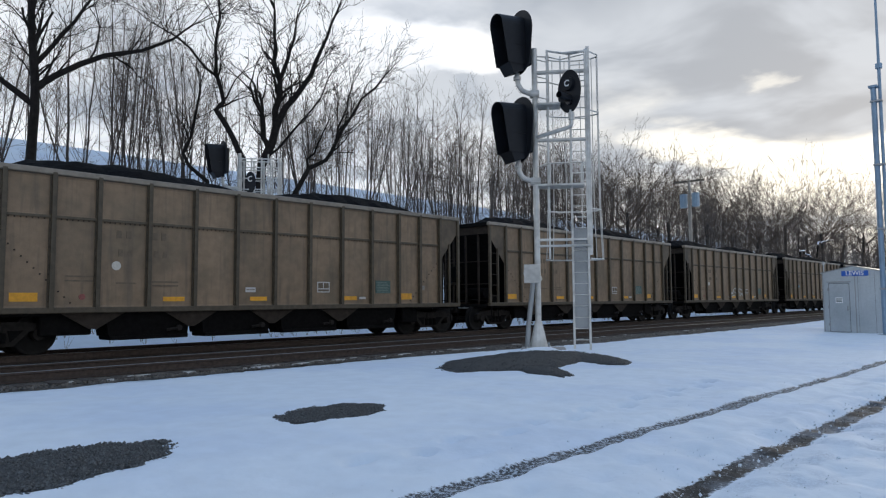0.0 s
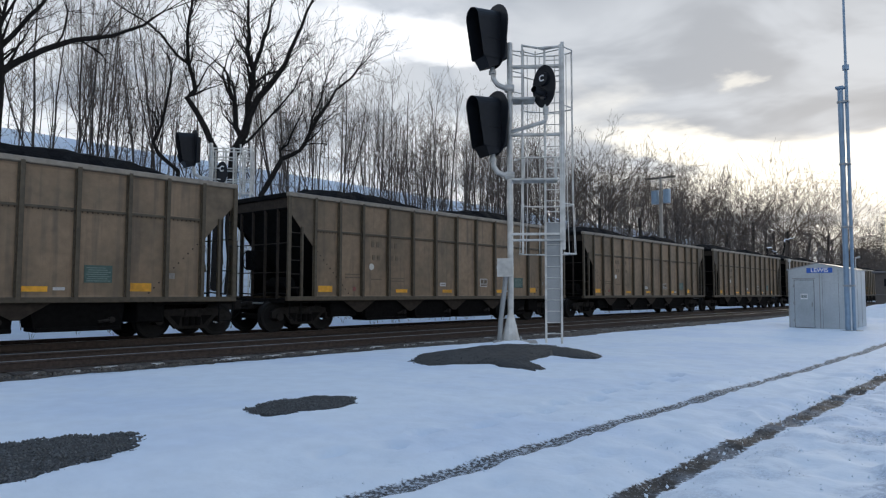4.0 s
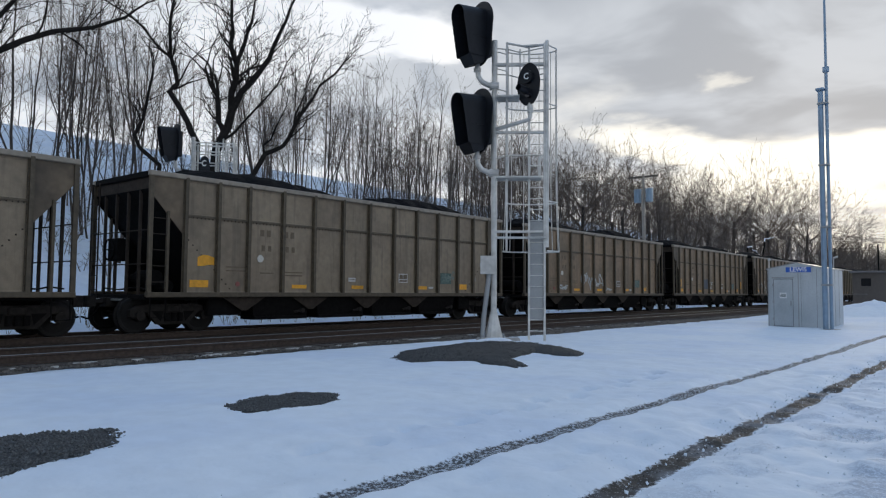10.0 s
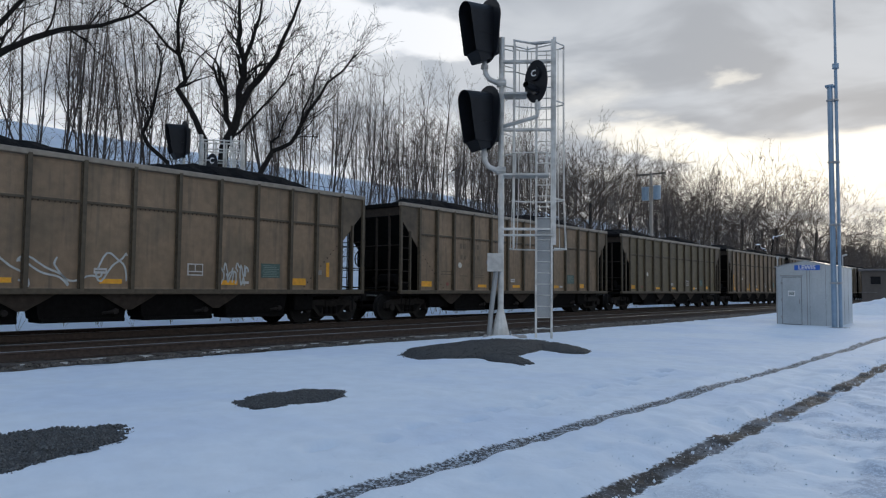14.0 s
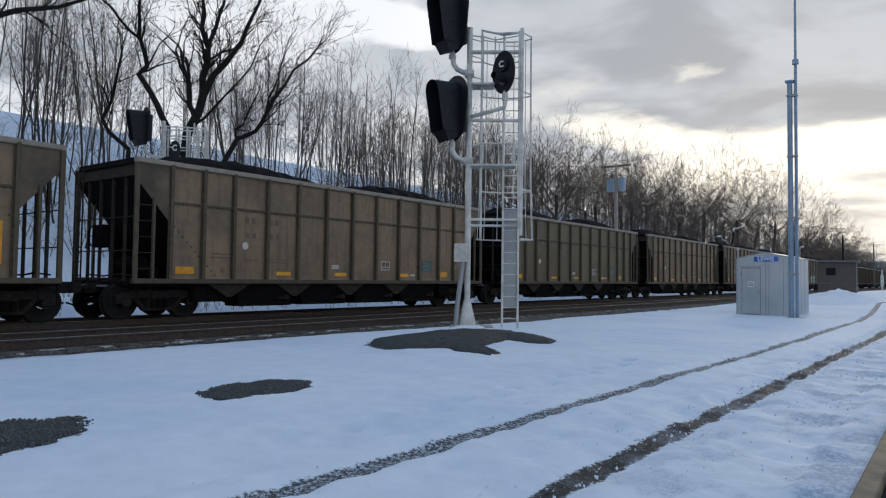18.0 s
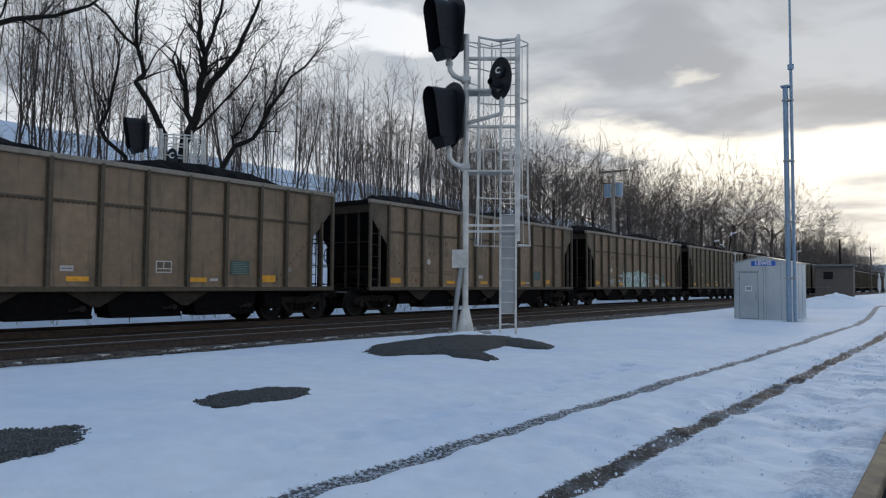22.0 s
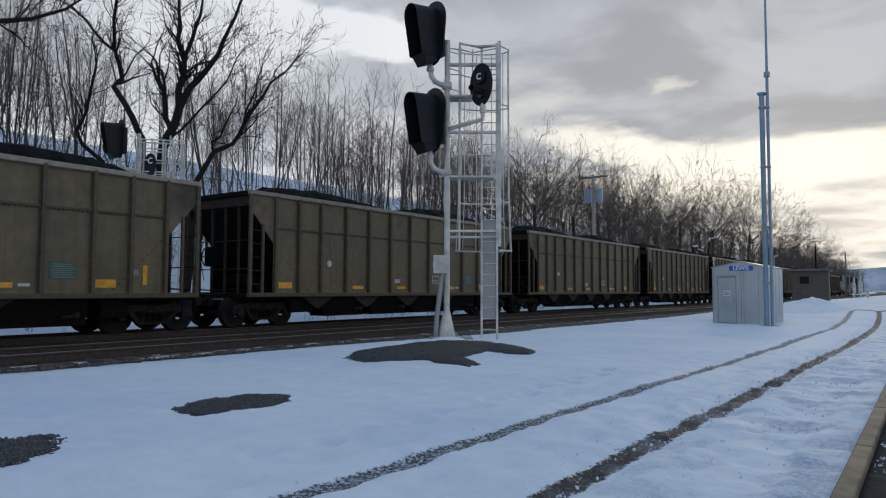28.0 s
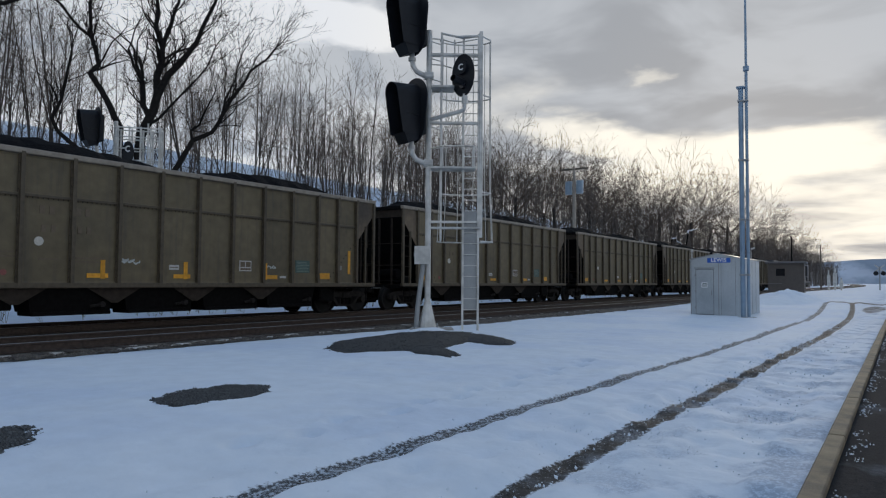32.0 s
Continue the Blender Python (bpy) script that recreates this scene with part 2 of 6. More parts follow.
M_MINTPAINT = mat("spray_mint", (0.38, 0.52, 0.46), 0.55, vary=0.2, scale=8)
M_GALV = mat("galvanised_steel", (0.36, 0.375, 0.38), 0.5, metal=0.5, vary=0.06, scale=30, second=(0.30, 0.315, 0.32), second_scale=1.1)
M_SHELTER = mat("dull_shelter_steel", (0.53, 0.58, 0.61), 0.36, metal=0.75, vary=0.08, scale=14, second=(0.41, 0.46, 0.49), second_scale=0.9, second_at=(0.35, 0.72), streak=(0.44, 0.49, 0.52))
M_SEAM = mat("dark_seam", (0.17, 0.185, 0.195), 0.6, vary=0.2, scale=12)
M_SILVER = mat("aluminium_paint", (0.66, 0.65, 0.615), 0.5, metal=0.25, vary=0.12, scale=6, second=(0.50, 0.49, 0.46), second_scale=2.5)
M_PALEBLUE = mat("blue_grey_steel", (0.24, 0.34, 0.45), 0.5, metal=0.3, vary=0.15, scale=4)
M_BLACKSIG = mat("black_signal_paint", (0.009, 0.011, 0.015), 0.5, vary=0.2, scale=6, spec=0.3)
M_LENS = mat("dark_lens", (0.02, 0.02, 0.025), 0.1)
M_SIGNBLUE = mat("blue_sign", (0.03, 0.13, 0.52), 0.4, vary=0.06, scale=6)
M_LETTER = mat("white_lettering", (0.82, 0.82, 0.82), 0.5, vary=0.03)
M_HUT = mat("brown_hut_siding", (0.105, 0.088, 0.075), 0.75, vary=0.12, scale=4)
M_HUTROOF = mat("hut_roof", (0.16, 0.15, 0.145), 0.7, vary=0.2, scale=4)
M_DARKGLASS = mat("dark_pane", (0.008, 0.008, 0.010), 0.35, spec=0.15)
M_KERB = mat("yellowed_timber_kerb", (0.23, 0.18, 0.11), 0.75, vary=0.3, scale=5, bump=0.3, second=(0.14, 0.11, 0.075), second_scale=3)
M_ASPHALT = mat("damp_asphalt", (0.020, 0.023, 0.028), 0.85, vary=0.35, scale=20, bump=0.5, bump_scale=120, second=(0.12, 0.135, 0.155), second_scale=1.3, second_at=(0.56, 0.72), spec=0.1)
M_CONC = mat("concrete", (0.34, 0.33, 0.31), 0.8, vary=0.2, scale=8, bump=0.3)
M_BARK = mat("dark_bark", (0.020, 0.0175, 0.016), 0.9, vary=0.35, scale=6, bump=0.5, bump_scale=14, spec=0.15)
M_BARKGREY = mat("grey_bark", (0.060, 0.050, 0.043), 0.9, vary=0.3, scale=5, bump=0.3, bump_scale=18, rand=0.3)
M_TWIG = mat("brown_twigs", (0.115, 0.092, 0.078), 0.9, vary=0.3, scale=1.2, rand=0.3)
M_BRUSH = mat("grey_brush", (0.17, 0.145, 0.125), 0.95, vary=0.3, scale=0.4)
# paler than the nearer wood: distance haze is mixed into the base colour
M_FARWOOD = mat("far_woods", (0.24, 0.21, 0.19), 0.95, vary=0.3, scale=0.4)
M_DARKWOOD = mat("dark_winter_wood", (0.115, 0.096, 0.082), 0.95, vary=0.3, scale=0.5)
M_FARTWIG = mat("grey_brown_twigs", (0.120, 0.091, 0.070), 0.95, vary=0.3, scale=0.8, rand=0.25)
M_FARHILL = mat("hazy_hill", (0.30, 0.36, 0.44), 0.95, vary=0.15, scale=0.01, second=(0.55, 0.60, 0.68), second_scale=0.012)
M_POLEWOOD = mat("weathered_pole_wood", (0.16, 0.14, 0.12), 0.85, vary=0.25, scale=6, stretch=(3, 3, 0.4))
M_PALEPOLE = mat("bleached_pole_wood", (0.36, 0.325, 0.28), 0.85, vary=0.2, scale=6, stretch=(3, 3, 0.4))
M_TRANSF = mat("transformer_blue_grey", (0.26, 0.36, 0.45), 0.5, vary=0.1, scale=4)
M_LOCO = mat("loco_black", (0.022, 0.022, 0.024), 0.5, vary=0.25, scale=3)
M_WEED = mat("dry_weeds", (0.22, 0.17, 0.10), 0.9, vary=0.3, scale=4)


def ground_material():
    """Snow, with the lane's two wheel ruts, the bare cross path and dirty snow along the kerb, all as stains on the ground."""
    m = M_SNOW.copy()
    m.name = "lane_snow"
    nt = m.node_tree
    N, K = nt.nodes.new, nt.links.new
    b = nt.nodes["Principled BSDF"]
    geo, sep = N("ShaderNodeNewGeometry"), N("ShaderNodeSeparateXYZ")
    K(geo.outputs["Position"], sep.inputs[0])
    X, Y = sep.outputs[0], sep.outputs[1]

    def mt(op, a, b_=0.0, c=0.0):
        n = N("ShaderNodeMath"); n.operation = op
        for i, v in enumerate((a, b_, c)):
            if isinstance(v, (int, float)):
                n.inputs[i].default_value = v
            else:
                K(v, n.inputs[i])
        return n.outputs[0]

    def step(v, lo, hi):
        n = N("ShaderNodeMapRange"); n.interpolation_type = "SMOOTHSTEP"
        n.inputs["From Min"].default_value, n.inputs["From Max"].default_value = lo, hi
        K(v, n.inputs["Value"])
        return n.outputs[0]

    def grain(scale, detail=4):
        n = N("ShaderNodeTexNoise"); n.inputs["Scale"].default_value, n.inputs["Detail"].default_value = scale, detail
        K(geo.outputs["Position"], n.inputs["Vector"])
        return n.outputs["Fac"]

    coarse, fine, speck = grain(5.0), grain(26.0), grain(70.0, 2)
    ragged = mt("ADD", mt("MULTIPLY", mt("SUBTRACT", coarse, 0.5), 0.10), mt("MULTIPLY", mt("SUBTRACT", fine, 0.5), 0.12))
    bend = mt("POWER", mt("MAXIMUM", mt("SUBTRACT", X, 18.0), 0.0), 2.0)
    src = b.inputs["Base Color"].links[0].from_socket
    ends = mt("SUBTRACT", 1.0, step(X, 50.0, 52.0))

    def lay(src, fac, c0, c1, lo, hi):
        tone = N("ShaderNodeMixRGB"); tone.inputs[1].default_value = (*c0, 1); tone.inputs[2].default_value = (*c1, 1)
        K(step(mt("ADD", mt("MULTIPLY", fine, 0.6), mt("MULTIPLY", speck, 0.4)), lo, hi), tone.inputs[0])
        mix = N("ShaderNodeMixRGB")
        K(fac, mix.inputs[0]); K(src, mix.inputs[1]); K(tone.outputs[0], mix.inputs[2])
        return mix.outputs[0]

    for y0, w, c0, c1, lo, hi in ((3.90, 0.125, (0.065, 0.07, 0.075), (0.46, 0.52, 0.59), 0.47, 0.58), (2.47, 0.122, (0.030, 0.030, 0.029), (0.23, 0.25, 0.27), 0.53, 0.66)):
        line = mt("ADD", mt("MULTIPLY", bend, 0.0014), y0)
        d = mt("ADD", mt("ABSOLUTE", mt("SUBTRACT", Y, line)), ragged)
        fac = mt("MULTIPLY", mt("SUBTRACT", 1.0, step(d, w * 0.82, w * 1.18)), ends)
        src = lay(src, fac, c0, c1, lo, hi)
    # cross path and a bare wet patch near the kerb's far end
    d = mt("ADD", mt("ABSOLUTE", mt("SUBTRACT", X, mt("ADD", mt("MULTIPLY", Y, 0.35), 49.0))), mt("MULTIPLY", ragged, 3.0))
    fac = mt("MULTIPLY", mt("SUBTRACT", 1.0, step(d, 0.45, 1.0)), mt("MULTIPLY", step(Y, 0.5, 1.5), mt("SUBTRACT", 1.0, step(Y, 5.2, 6.2))))
    src = lay(src, fac, (0.045, 0.042, 0.04), (0.20, 0.22, 0.24), 0.55, 0.7)
    dx, dy = mt("DIVIDE", mt("SUBTRACT", X, 43.5), 4.0), mt("DIVIDE", mt("SUBTRACT", Y, 2.35), 0.55)
    d = mt("ADD", mt("ADD", mt("MULTIPLY", dx, dx), mt("MULTIPLY", dy, dy)), mt("MULTIPLY", ragged, 5.0))
    src = lay(src, mt("SUBTRACT", 1.0, step(d, 0.6, 1.1)), (0.04, 0.038, 0.035), (0.18, 0.19, 0.20), 0.56, 0.7)
    # dirty trodden snow towards the kerb
    edge = mt("SUBTRACT", Y, mt("ADD", mt("MULTIPLY", X, 0.0245), 0.65))
    fac = mt("MULTIPLY", mt("SUBTRACT", 1.0, step(edge, 0.3, 2.2)), step(grain(1.7, 6), 0.46, 0.62))
    src = lay(src, mt("MULTIPLY", fac, 0.9), (0.34, 0.42, 0.53), (0.58, 0.68, 0.80), 0.45, 0.6)
    K(src, b.inputs["Base Color"])
    return m


M_GROUND = ground_material()

# ---------------------------------------------------------------- mesh helpers


def part(name, bm, material, parent=None, label="", smooth=False, at=None):
    me = bpy.data.meshes.new(name)
    bm.to_mesh(me)
    bm.free()
    me.materials.append(material)
    if smooth:
        for p in me.polygons:
            p.use_smooth = True
    ob = new(name, me)
    if parent is not None:
        ob.parent = parent
    if at is not None:
        ob.matrix_basis = at
    if label:
        ob["label"] = label
    return ob


def shared(name, me, parent, at, label=""):
    ob = new(name, me)
    ob.parent = parent
    ob.matrix_basis = at
    if label:
        ob["label"] = label
    return ob


def empty(name, m, label, category, group="", kind=""):
    ob = new(name)
    ob.matrix_basis = m
    return tagged(ob, label, category, group, kind)


def quad_box(bm, pts):
    """A hexahedron from 8 corners: 4 below, 4 above, both counter-clockwise."""
    v = [bm.verts.new(p) for p in pts]
    for f in ((3, 2, 1, 0), (4, 5, 6, 7), (0, 1, 5, 4), (1, 2, 6, 5), (2, 3, 7, 6), (3, 0, 4, 7)):
        bm.faces.new([v[i] for i in f])
    return v


def box(bm, x0, x1, y0, y1, z0, z1):
    return quad_box(bm, [(x0, y0, z0), (x1, y0, z0), (x1, y1, z0), (x0, y1, z0), (x0, y0, z1), (x1, y0, z1), (x1, y1, z1), (x0, y1, z1)])


def bevelled(bm, width=0.01, segments=1):
    bmesh.ops.bevel(bm, geom=bm.edges[:], offset=width, segments=segments, affect="EDGES", profile=0.5)


def boxed(x0, x1, y0, y1, z0, z1, bev=0.0):
    bm = bmesh.new()
    box(bm, x0, x1, y0, y1, z0, z1)
    if bev:
        bevelled(bm, bev)
    return bm


def rod(bm, a, b, r0, r1=None, n=8, caps=True):
    """A tapered rod from a to b."""
    a, b = Vector(a), Vector(b)
    r1 = r0 if r1 is None else r1
    d = (b - a).normalized()
    s = d.orthogonal().normalized()
    q = d.cross(s)
    rings = []
    for p, r in ((a, r0), (b, r1)):
        rings.append([bm.verts.new(p + r * (math.cos(2 * math.pi * i / n) * s + math.sin(2 * math.pi * i / n) * q)) for i in range(n)])
    for i in range(n):
        bm.faces.new((rings[0][i], rings[0][(i + 1) % n], rings[1][(i + 1) % n], rings[1][i]))
    if caps:
        bm.faces.new(rings[0][::-1])
        bm.faces.new(rings[1])


def pipe(bm, pts, r, n=8, taper=None):
    pts = [Vector(p) for p in pts]
    rings = []
    s = None
    for i, p in enumerate(pts):
        d = (pts[min(i + 1, len(pts) - 1)] - pts[max(i - 1, 0)]).normalized()
        s = d.orthogonal().normalized() if s is None else (s - d * s.dot(d)).normalized()
        q = d.cross(s)
        rad = r if taper is None else r + (taper - r) * i / (len(pts) - 1)
        rings.append([bm.verts.new(p + rad * (math.cos(2 * math.pi * k / n) * s + math.sin(2 * math.pi * k / n) * q)) for k in range(n)])
    for a, b in zip(rings, rings[1:]):
        for k in range(n):
            bm.faces.new((a[k], a[(k + 1) % n], b[(k + 1) % n], b[k]))
    bm.faces.new(rings[0][::-1])
    bm.faces.new(rings[-1])


def slab(bm, outline, axis, c0, c1):
    """A flat outline (list of 2D points) thickened along an axis: 'x' takes (y, z), 'y' takes (x, z), 'z' takes (x, y)."""
    def put(p, c):
        return {"x": (c, p[0], p[1]), "y": (p[0], c, p[1]), "z": (p[0], p[1], c)}[axis]
    a = [bm.verts.new(put(p, c0)) for p in outline]
    b = [bm.verts.new(put(p, c1)) for p in outline]
    bm.faces.new(a[::-1])
    bm.faces.new(b)
    for i in range(len(outline)):
        j = (i + 1) % len(outline)
        bm.faces.new((a[i], a[j], b[j], b[i]))


def lettering(text, size, depth, material, parent, at, label=""):
    cu = bpy.data.curves.new("lettering", "FONT")
    cu.body, cu.size, cu.extrude, cu.align_x, cu.align_y = text, size, depth, "CENTER", "CENTER"
    cu.offset = size * 0.02
    ob = new("lettering", cu)
    dg = bpy.context.evaluated_depsgraph_get()
    me = bpy.data.meshes.new_from_object(ob.evaluated_get(dg))
    bpy.data.objects.remove(ob)
    me.materials.clear()
    me.materials.append(material)
    return shared("lettering", me, parent, at, label)


# ---------------------------------------------------------------- plan
RAIL_Z = 0.30
LENGTH = 16.855         # coupled length of a hopper car
SPEED, GAIN, START = 14.609, 0.00603, 3.09


def side_y(x):
    """The near side of the train over x: the line bends gently away."""
    return 16.52 + 0.00691 * x + 6.1e-5 * x * x


def slope_of(x):
    return 0.00691 + 1.22e-4 * x


FAR_TRACK, NEAR_TRACK = 1.60, -2.50     # track centres from the train's near side


def ground_z(x, y):
    """The land: a flat snowy verge, the track bed, a bank behind and a wooded hillside."""
    e = y - (side_y(x) - 16.52)          # distance across, with the line's bend taken out
    z = 0.0
    z += 0.05 * min(1, max(0, (e - 5.0) / 6.0))
    if x > 38:
        z += 0.02 * min(x - 38, 24) * min(1, max(0, (e + 1) / 4)) * min(1, max(0, (12.3 - e) / 2.3))
    elif x > 28:
        z -= 0.05 * min(1, (x - 28) / 4, (38 - x) / 4) * min(1, max(0, (12 - e) / 3))
    if e > 21.6:
        k = e - 21.6
        hill = 0.42 * min(k / 1.5, 1) + 0.05 * min(k, 8) + 0.47 * max(0, min(k - 8, 26)) + 0.05 * max(0, k - 34)
        fade = 1.0 if x < 140 else max(0.12, 1 - (x - 140) / 330)
        z += hill * fade
    bed = 0.0 if 12.0 < e < 21.6 else 1.0
    z += bed * 0.04 * noise.noise((x * 0.35, y * 0.35, 0)) + bed * 0.012 * noise.noise((x * 1.7, y * 1.7, 5))
    return z


RUTS = ((3.90, 0.14), (2.47, 0.19))      # wheel ruts of the lane: distance across, half width


def rut_y(y0, x):
    return y0 + 0.0014 * max(0.0, x - 18) ** 2

# ---------------------------------------------------------------- land and track


def steps(a, b, near, far, grow=1.18):
    """Grid lines from a to b, fine between near[0] and near[1]."""
    out = [near[0]]
    x = near[0]
    while x < near[1]:
        x += far
        out.append(x)
    d = far
    while x < b:
        d *= grow
        x += d
        out.append(min(x, b))
    x, d = near[0], far
    pre = []
    while x > a:
        d *= grow
        x -= d
        pre.append(max(x, a))
    return pre[::-1] + out


def kerb_y(x):
    return 0.65 + 0.0245 * x


# footprints along the lane, and a few worn ones that cross it: x, y, depth
PRINTS = [(4.15 + 0.66 * i + 0.07 * math.sin(5 * i), 4.94 + 0.012 * i + 0.10 * (-1) ** i, 0.8) for i in range(13)] + [(4.4 + 0.7 * i, 3.25 - 0.07 * i + 0.1 * (-1) ** i, 0.28) for i in range(7)] + [(6.0 + 0.6 * i, 1.75 + 0.02 * i + 0.1 * (-1) ** i, 0.22) for i in range(9)]


def make_ground():
    xs = steps(-1500, 3000, (2, 15), 0.085, 1.07)
    ys = steps(-1500, 3000, (0.4, 7.5), 0.085, 1.06)
    bm = bmesh.new()
    grid = []
    for x in xs:
        row = []
        for y in ys:
            z = ground_z(x, y)
            for y0, w in RUTS:
                if -4 < x < 70:
                    d = abs(y - rut_y(y0, x))
                    z -= 0.055 * max(0, 1 - (d / (w * 1.35)) ** 4) if d < w * 1.35 else 0
                    z += 0.02 * math.exp(-((d - w * 2.4) / 0.15) ** 2)
            if -2 < x < 40 and y < 12:
                rough = 1.35 if y < 3.2 else 1.0 if y < 4.6 else 0.55
                z += rough * (0.040 * noise.noise((x * 1.6, y * 1.6, 8)) + 0.020 * noise.noise((x * 4.2, y * 5, 2)) + 0.016 * max(0.0, noise.noise((x * 11, y * 11, 4))) * (y < 4.8))
                for fx, fy, deep in PRINTS:
                    q = (x - fx) ** 2 / 0.030 + (y - fy) ** 2 / 0.012
                    if q < 9:
                        z += deep * (0.030 * math.exp(-((math.sqrt(q) - 1.5) / 0.45) ** 2) - 0.10 * math.exp(-q * q))
            if y < kerb_y(x) - 0.08 and -62 < x < 62:
                z = min(z, 0.0)
            elif y < kerb_y(x) + 0.35 and -62 < x < 62:
                z += 0.035
            row.append(bm.verts.new((x, y, z)))
        grid.append(row)
    for i in range(len(xs) - 1):
        for j in range(len(ys) - 1):
            bm.faces.new((grid[i][j], grid[i + 1][j], grid[i + 1][j + 1], grid[i][j + 1]))
    g = part("ground", bm, M_GROUND, smooth=True)
    tagged(g, "snow-covered ground with a wooded hillside behind the tracks", "ground", kind="structure")


make_ground()


def rut_crumbs():
    rnd = random.Random(91)
    for y0, w, material, n, lab in ((3.90, 0.12, M_MUD, 500, "grit and frozen clods along the grey rut"), (2.47, 0.13, M_MUD, 1000, "mud clods and dead grass along the brown rut")):
        bm = bmesh.new()
        for i in range(n):
            x = 1.5 + 28 * rnd.random() ** 1.5
            y = rut_y(y0, x) + w * max(-0.85, min(0.85, rnd.gauss(0.1, 0.45)))
            stone(bm, x, y, ground_z(x, y) - 0.036, rnd.uniform(0.004, 0.011), rnd)
        tagged(part("rut_clods", bm, material), lab, "mud", kind="stuff")
    bm = bmesh.new()
    for i in range(800):
        x = 1.5 + 28 * rnd.random() ** 1.5
        y = rut_y(rnd.choice((2.47, 2.47, 3.90)), x) + rnd.choice((-1, 1)) * (0.21 + abs(rnd.gauss(0, 0.24)))
        stone(bm, x, y, ground_z(x, y) + 0.004, 0.004 + 0.013 * rnd.random() ** 2, rnd)
    for i in range(1300):
        x = 2.0 + 20 * rnd.random() ** 1.4
        y = kerb_y(x) + 0.1 + 1.7 * rnd.random()
        stone(bm, x, y, ground_z(x, y) + 0.002, 0.006 + 0.018 * rnd.random() ** 3, rnd)
    for i in range(700):
        x = 2.0 + 22 * rnd.random() ** 1.3
        y = kerb_y(x) - 0.22 - abs(rnd.gauss(0, 0.05)) - (0.12 if noise.noise((x * 1.3, 3, 0)) > 0.1 else 0) * rnd.random()
        if noise.noise((x * 0.9, 7, 0)) > -0.15:
            stone(bm, x, y, 0.036, 0.006 + 0.012 * rnd.random() ** 2.5, rnd)
    tagged(part("snow_crumbs", bm, M_SNOW), "lumps of churned snow beside the ruts and the kerb", "snow", kind="stuff")


# kerb of concrete lengths and the dark pavement beside it


def make_kerb():
    pav = bmesh.new()
    xs = [-60 + 0.8 * i for i in range(0, 152)]
    rows_ = []
    for x in xs:
        rows_.append([pav.verts.new((x, y, 0.035 + 0.004 * noise.noise((x, y, 2)))) for y in (kerb_y(x) - 0.17, kerb_y(x) - 0.6, kerb_y(x) - 1.2, kerb_y(x) - 2.4, -6)])
    for a, b in zip(rows_, rows_[1:]):
        for i in range(4):
            pav.faces.new((a[i + 1], b[i + 1], b[i], a[i]))
    p = part("pavement", pav, M_ASPHALT)
    tagged(p, "wet dark asphalt pavement beside the kerb", "pavement", kind="structure")
    k = empty("kerb", pose(0, 0, 0), "yellowed concrete kerb along the pavement", "kerb", kind="structure")
    bm = boxed(0, 2.43, -0.07, 0.07, -0.06, 0.10, 0.012)
    me = bpy.data.meshes.new("kerb_stone")
    bm.to_mesh(me)
    bm.free()
    me.materials.append(M_KERB)
    for i in range(-23, 24):
        x = -2.5 + 2.44 * i
        shared("kerb_stone", me, k, pose(x, kerb_y(x) - 0.12, 0.004 * (i % 3), 0, 0, 1.40))


make_kerb()


def shoulder(x):
    """How much farther the ballast spills out past the mast."""
    return 0.65 * max(0.0, min(1.0, (x - 12) / 8, (48 - x) / 8))


def make_bed():
    """The ballast under both tracks, with a broken edge against the snow."""
    bm = bmesh.new()
    xs = steps(-80, 1200, (-4, 45), 0.16, 1.05)
    prof = [-3.95, -3.75, -3.5, -3.2, -2.5, -1.0, -0.3, 0.6, 1.6, 2.6, 3.4, 4.4, 5.4]
    prev = None
    for x in xs:
        row = []
        for i, o in enumerate(prof):
            y = side_y(x) + o - (shoulder(x) if i < 3 else 0.0)
            z = 0.115
            if i == 0:
                y += 0.30 * noise.noise((x * 1.1, 4, 0)) + 0.18 * noise.noise((x * 4.7, 4, 0))
                z = ground_z(x, y) - 0.01
            elif i == 1:
                z = (0.09 if x < 14 else 0.115) + 0.04 * noise.noise((x * 3, 1, 0))
            elif i == len(prof) - 1:
                z = -0.05
            z += 0.015 * noise.noise((x * 5, y * 5, 0))
            row.append(bm.verts.new((x, y, z)))
        if prev:
            for i in range(len(prof) - 1):
                bm.faces.new((prev[i], row[i], row[i + 1], prev[i + 1]))
        prev = row
    b = part("track_bed", bm, M_BALLAST)
    tagged(b, "dirty brown crushed-stone ballast under two tracks", "ballast", kind="structure")


make_bed()


def rail_mesh(x0, x1, step, off):
    bm, top = bmesh.new(), bmesh.new()
    sec = [(-0.07, 0.0), (0.07, 0.0), (0.07, 0.015), (0.012, 0.035), (0.012, 0.125), (0.036, 0.135), (0.036, 0.165), (-0.036, 0.165), (-0.036, 0.135), (-0.012, 0.125), (-0.012, 0.035), (-0.07, 0.015)]
    prev = pt = None
    x = x0
    while x <= x1 + 0.01:
        row = [bm.verts.new((x, side_y(x) + off + a, RAIL_Z - 0.172 + z)) for a, z in sec]
        tr = [top.verts.new((x, side_y(x) + off + a, RAIL_Z - 0.172 + z)) for a, z in ((-0.034, 0.1655), (-0.026, 0.172), (0.026, 0.172), (0.034, 0.1655))]
        if prev:
            for i in range(len(sec)):
                j = (i + 1) % len(sec)
                bm.faces.new((prev[j], row[j], row[i], prev[i]))
            for i in range(3):
                top.faces.new((pt[i], tr[i], tr[i + 1], pt[i + 1]))
        prev, pt = row, tr
        x += step
    return bm, top


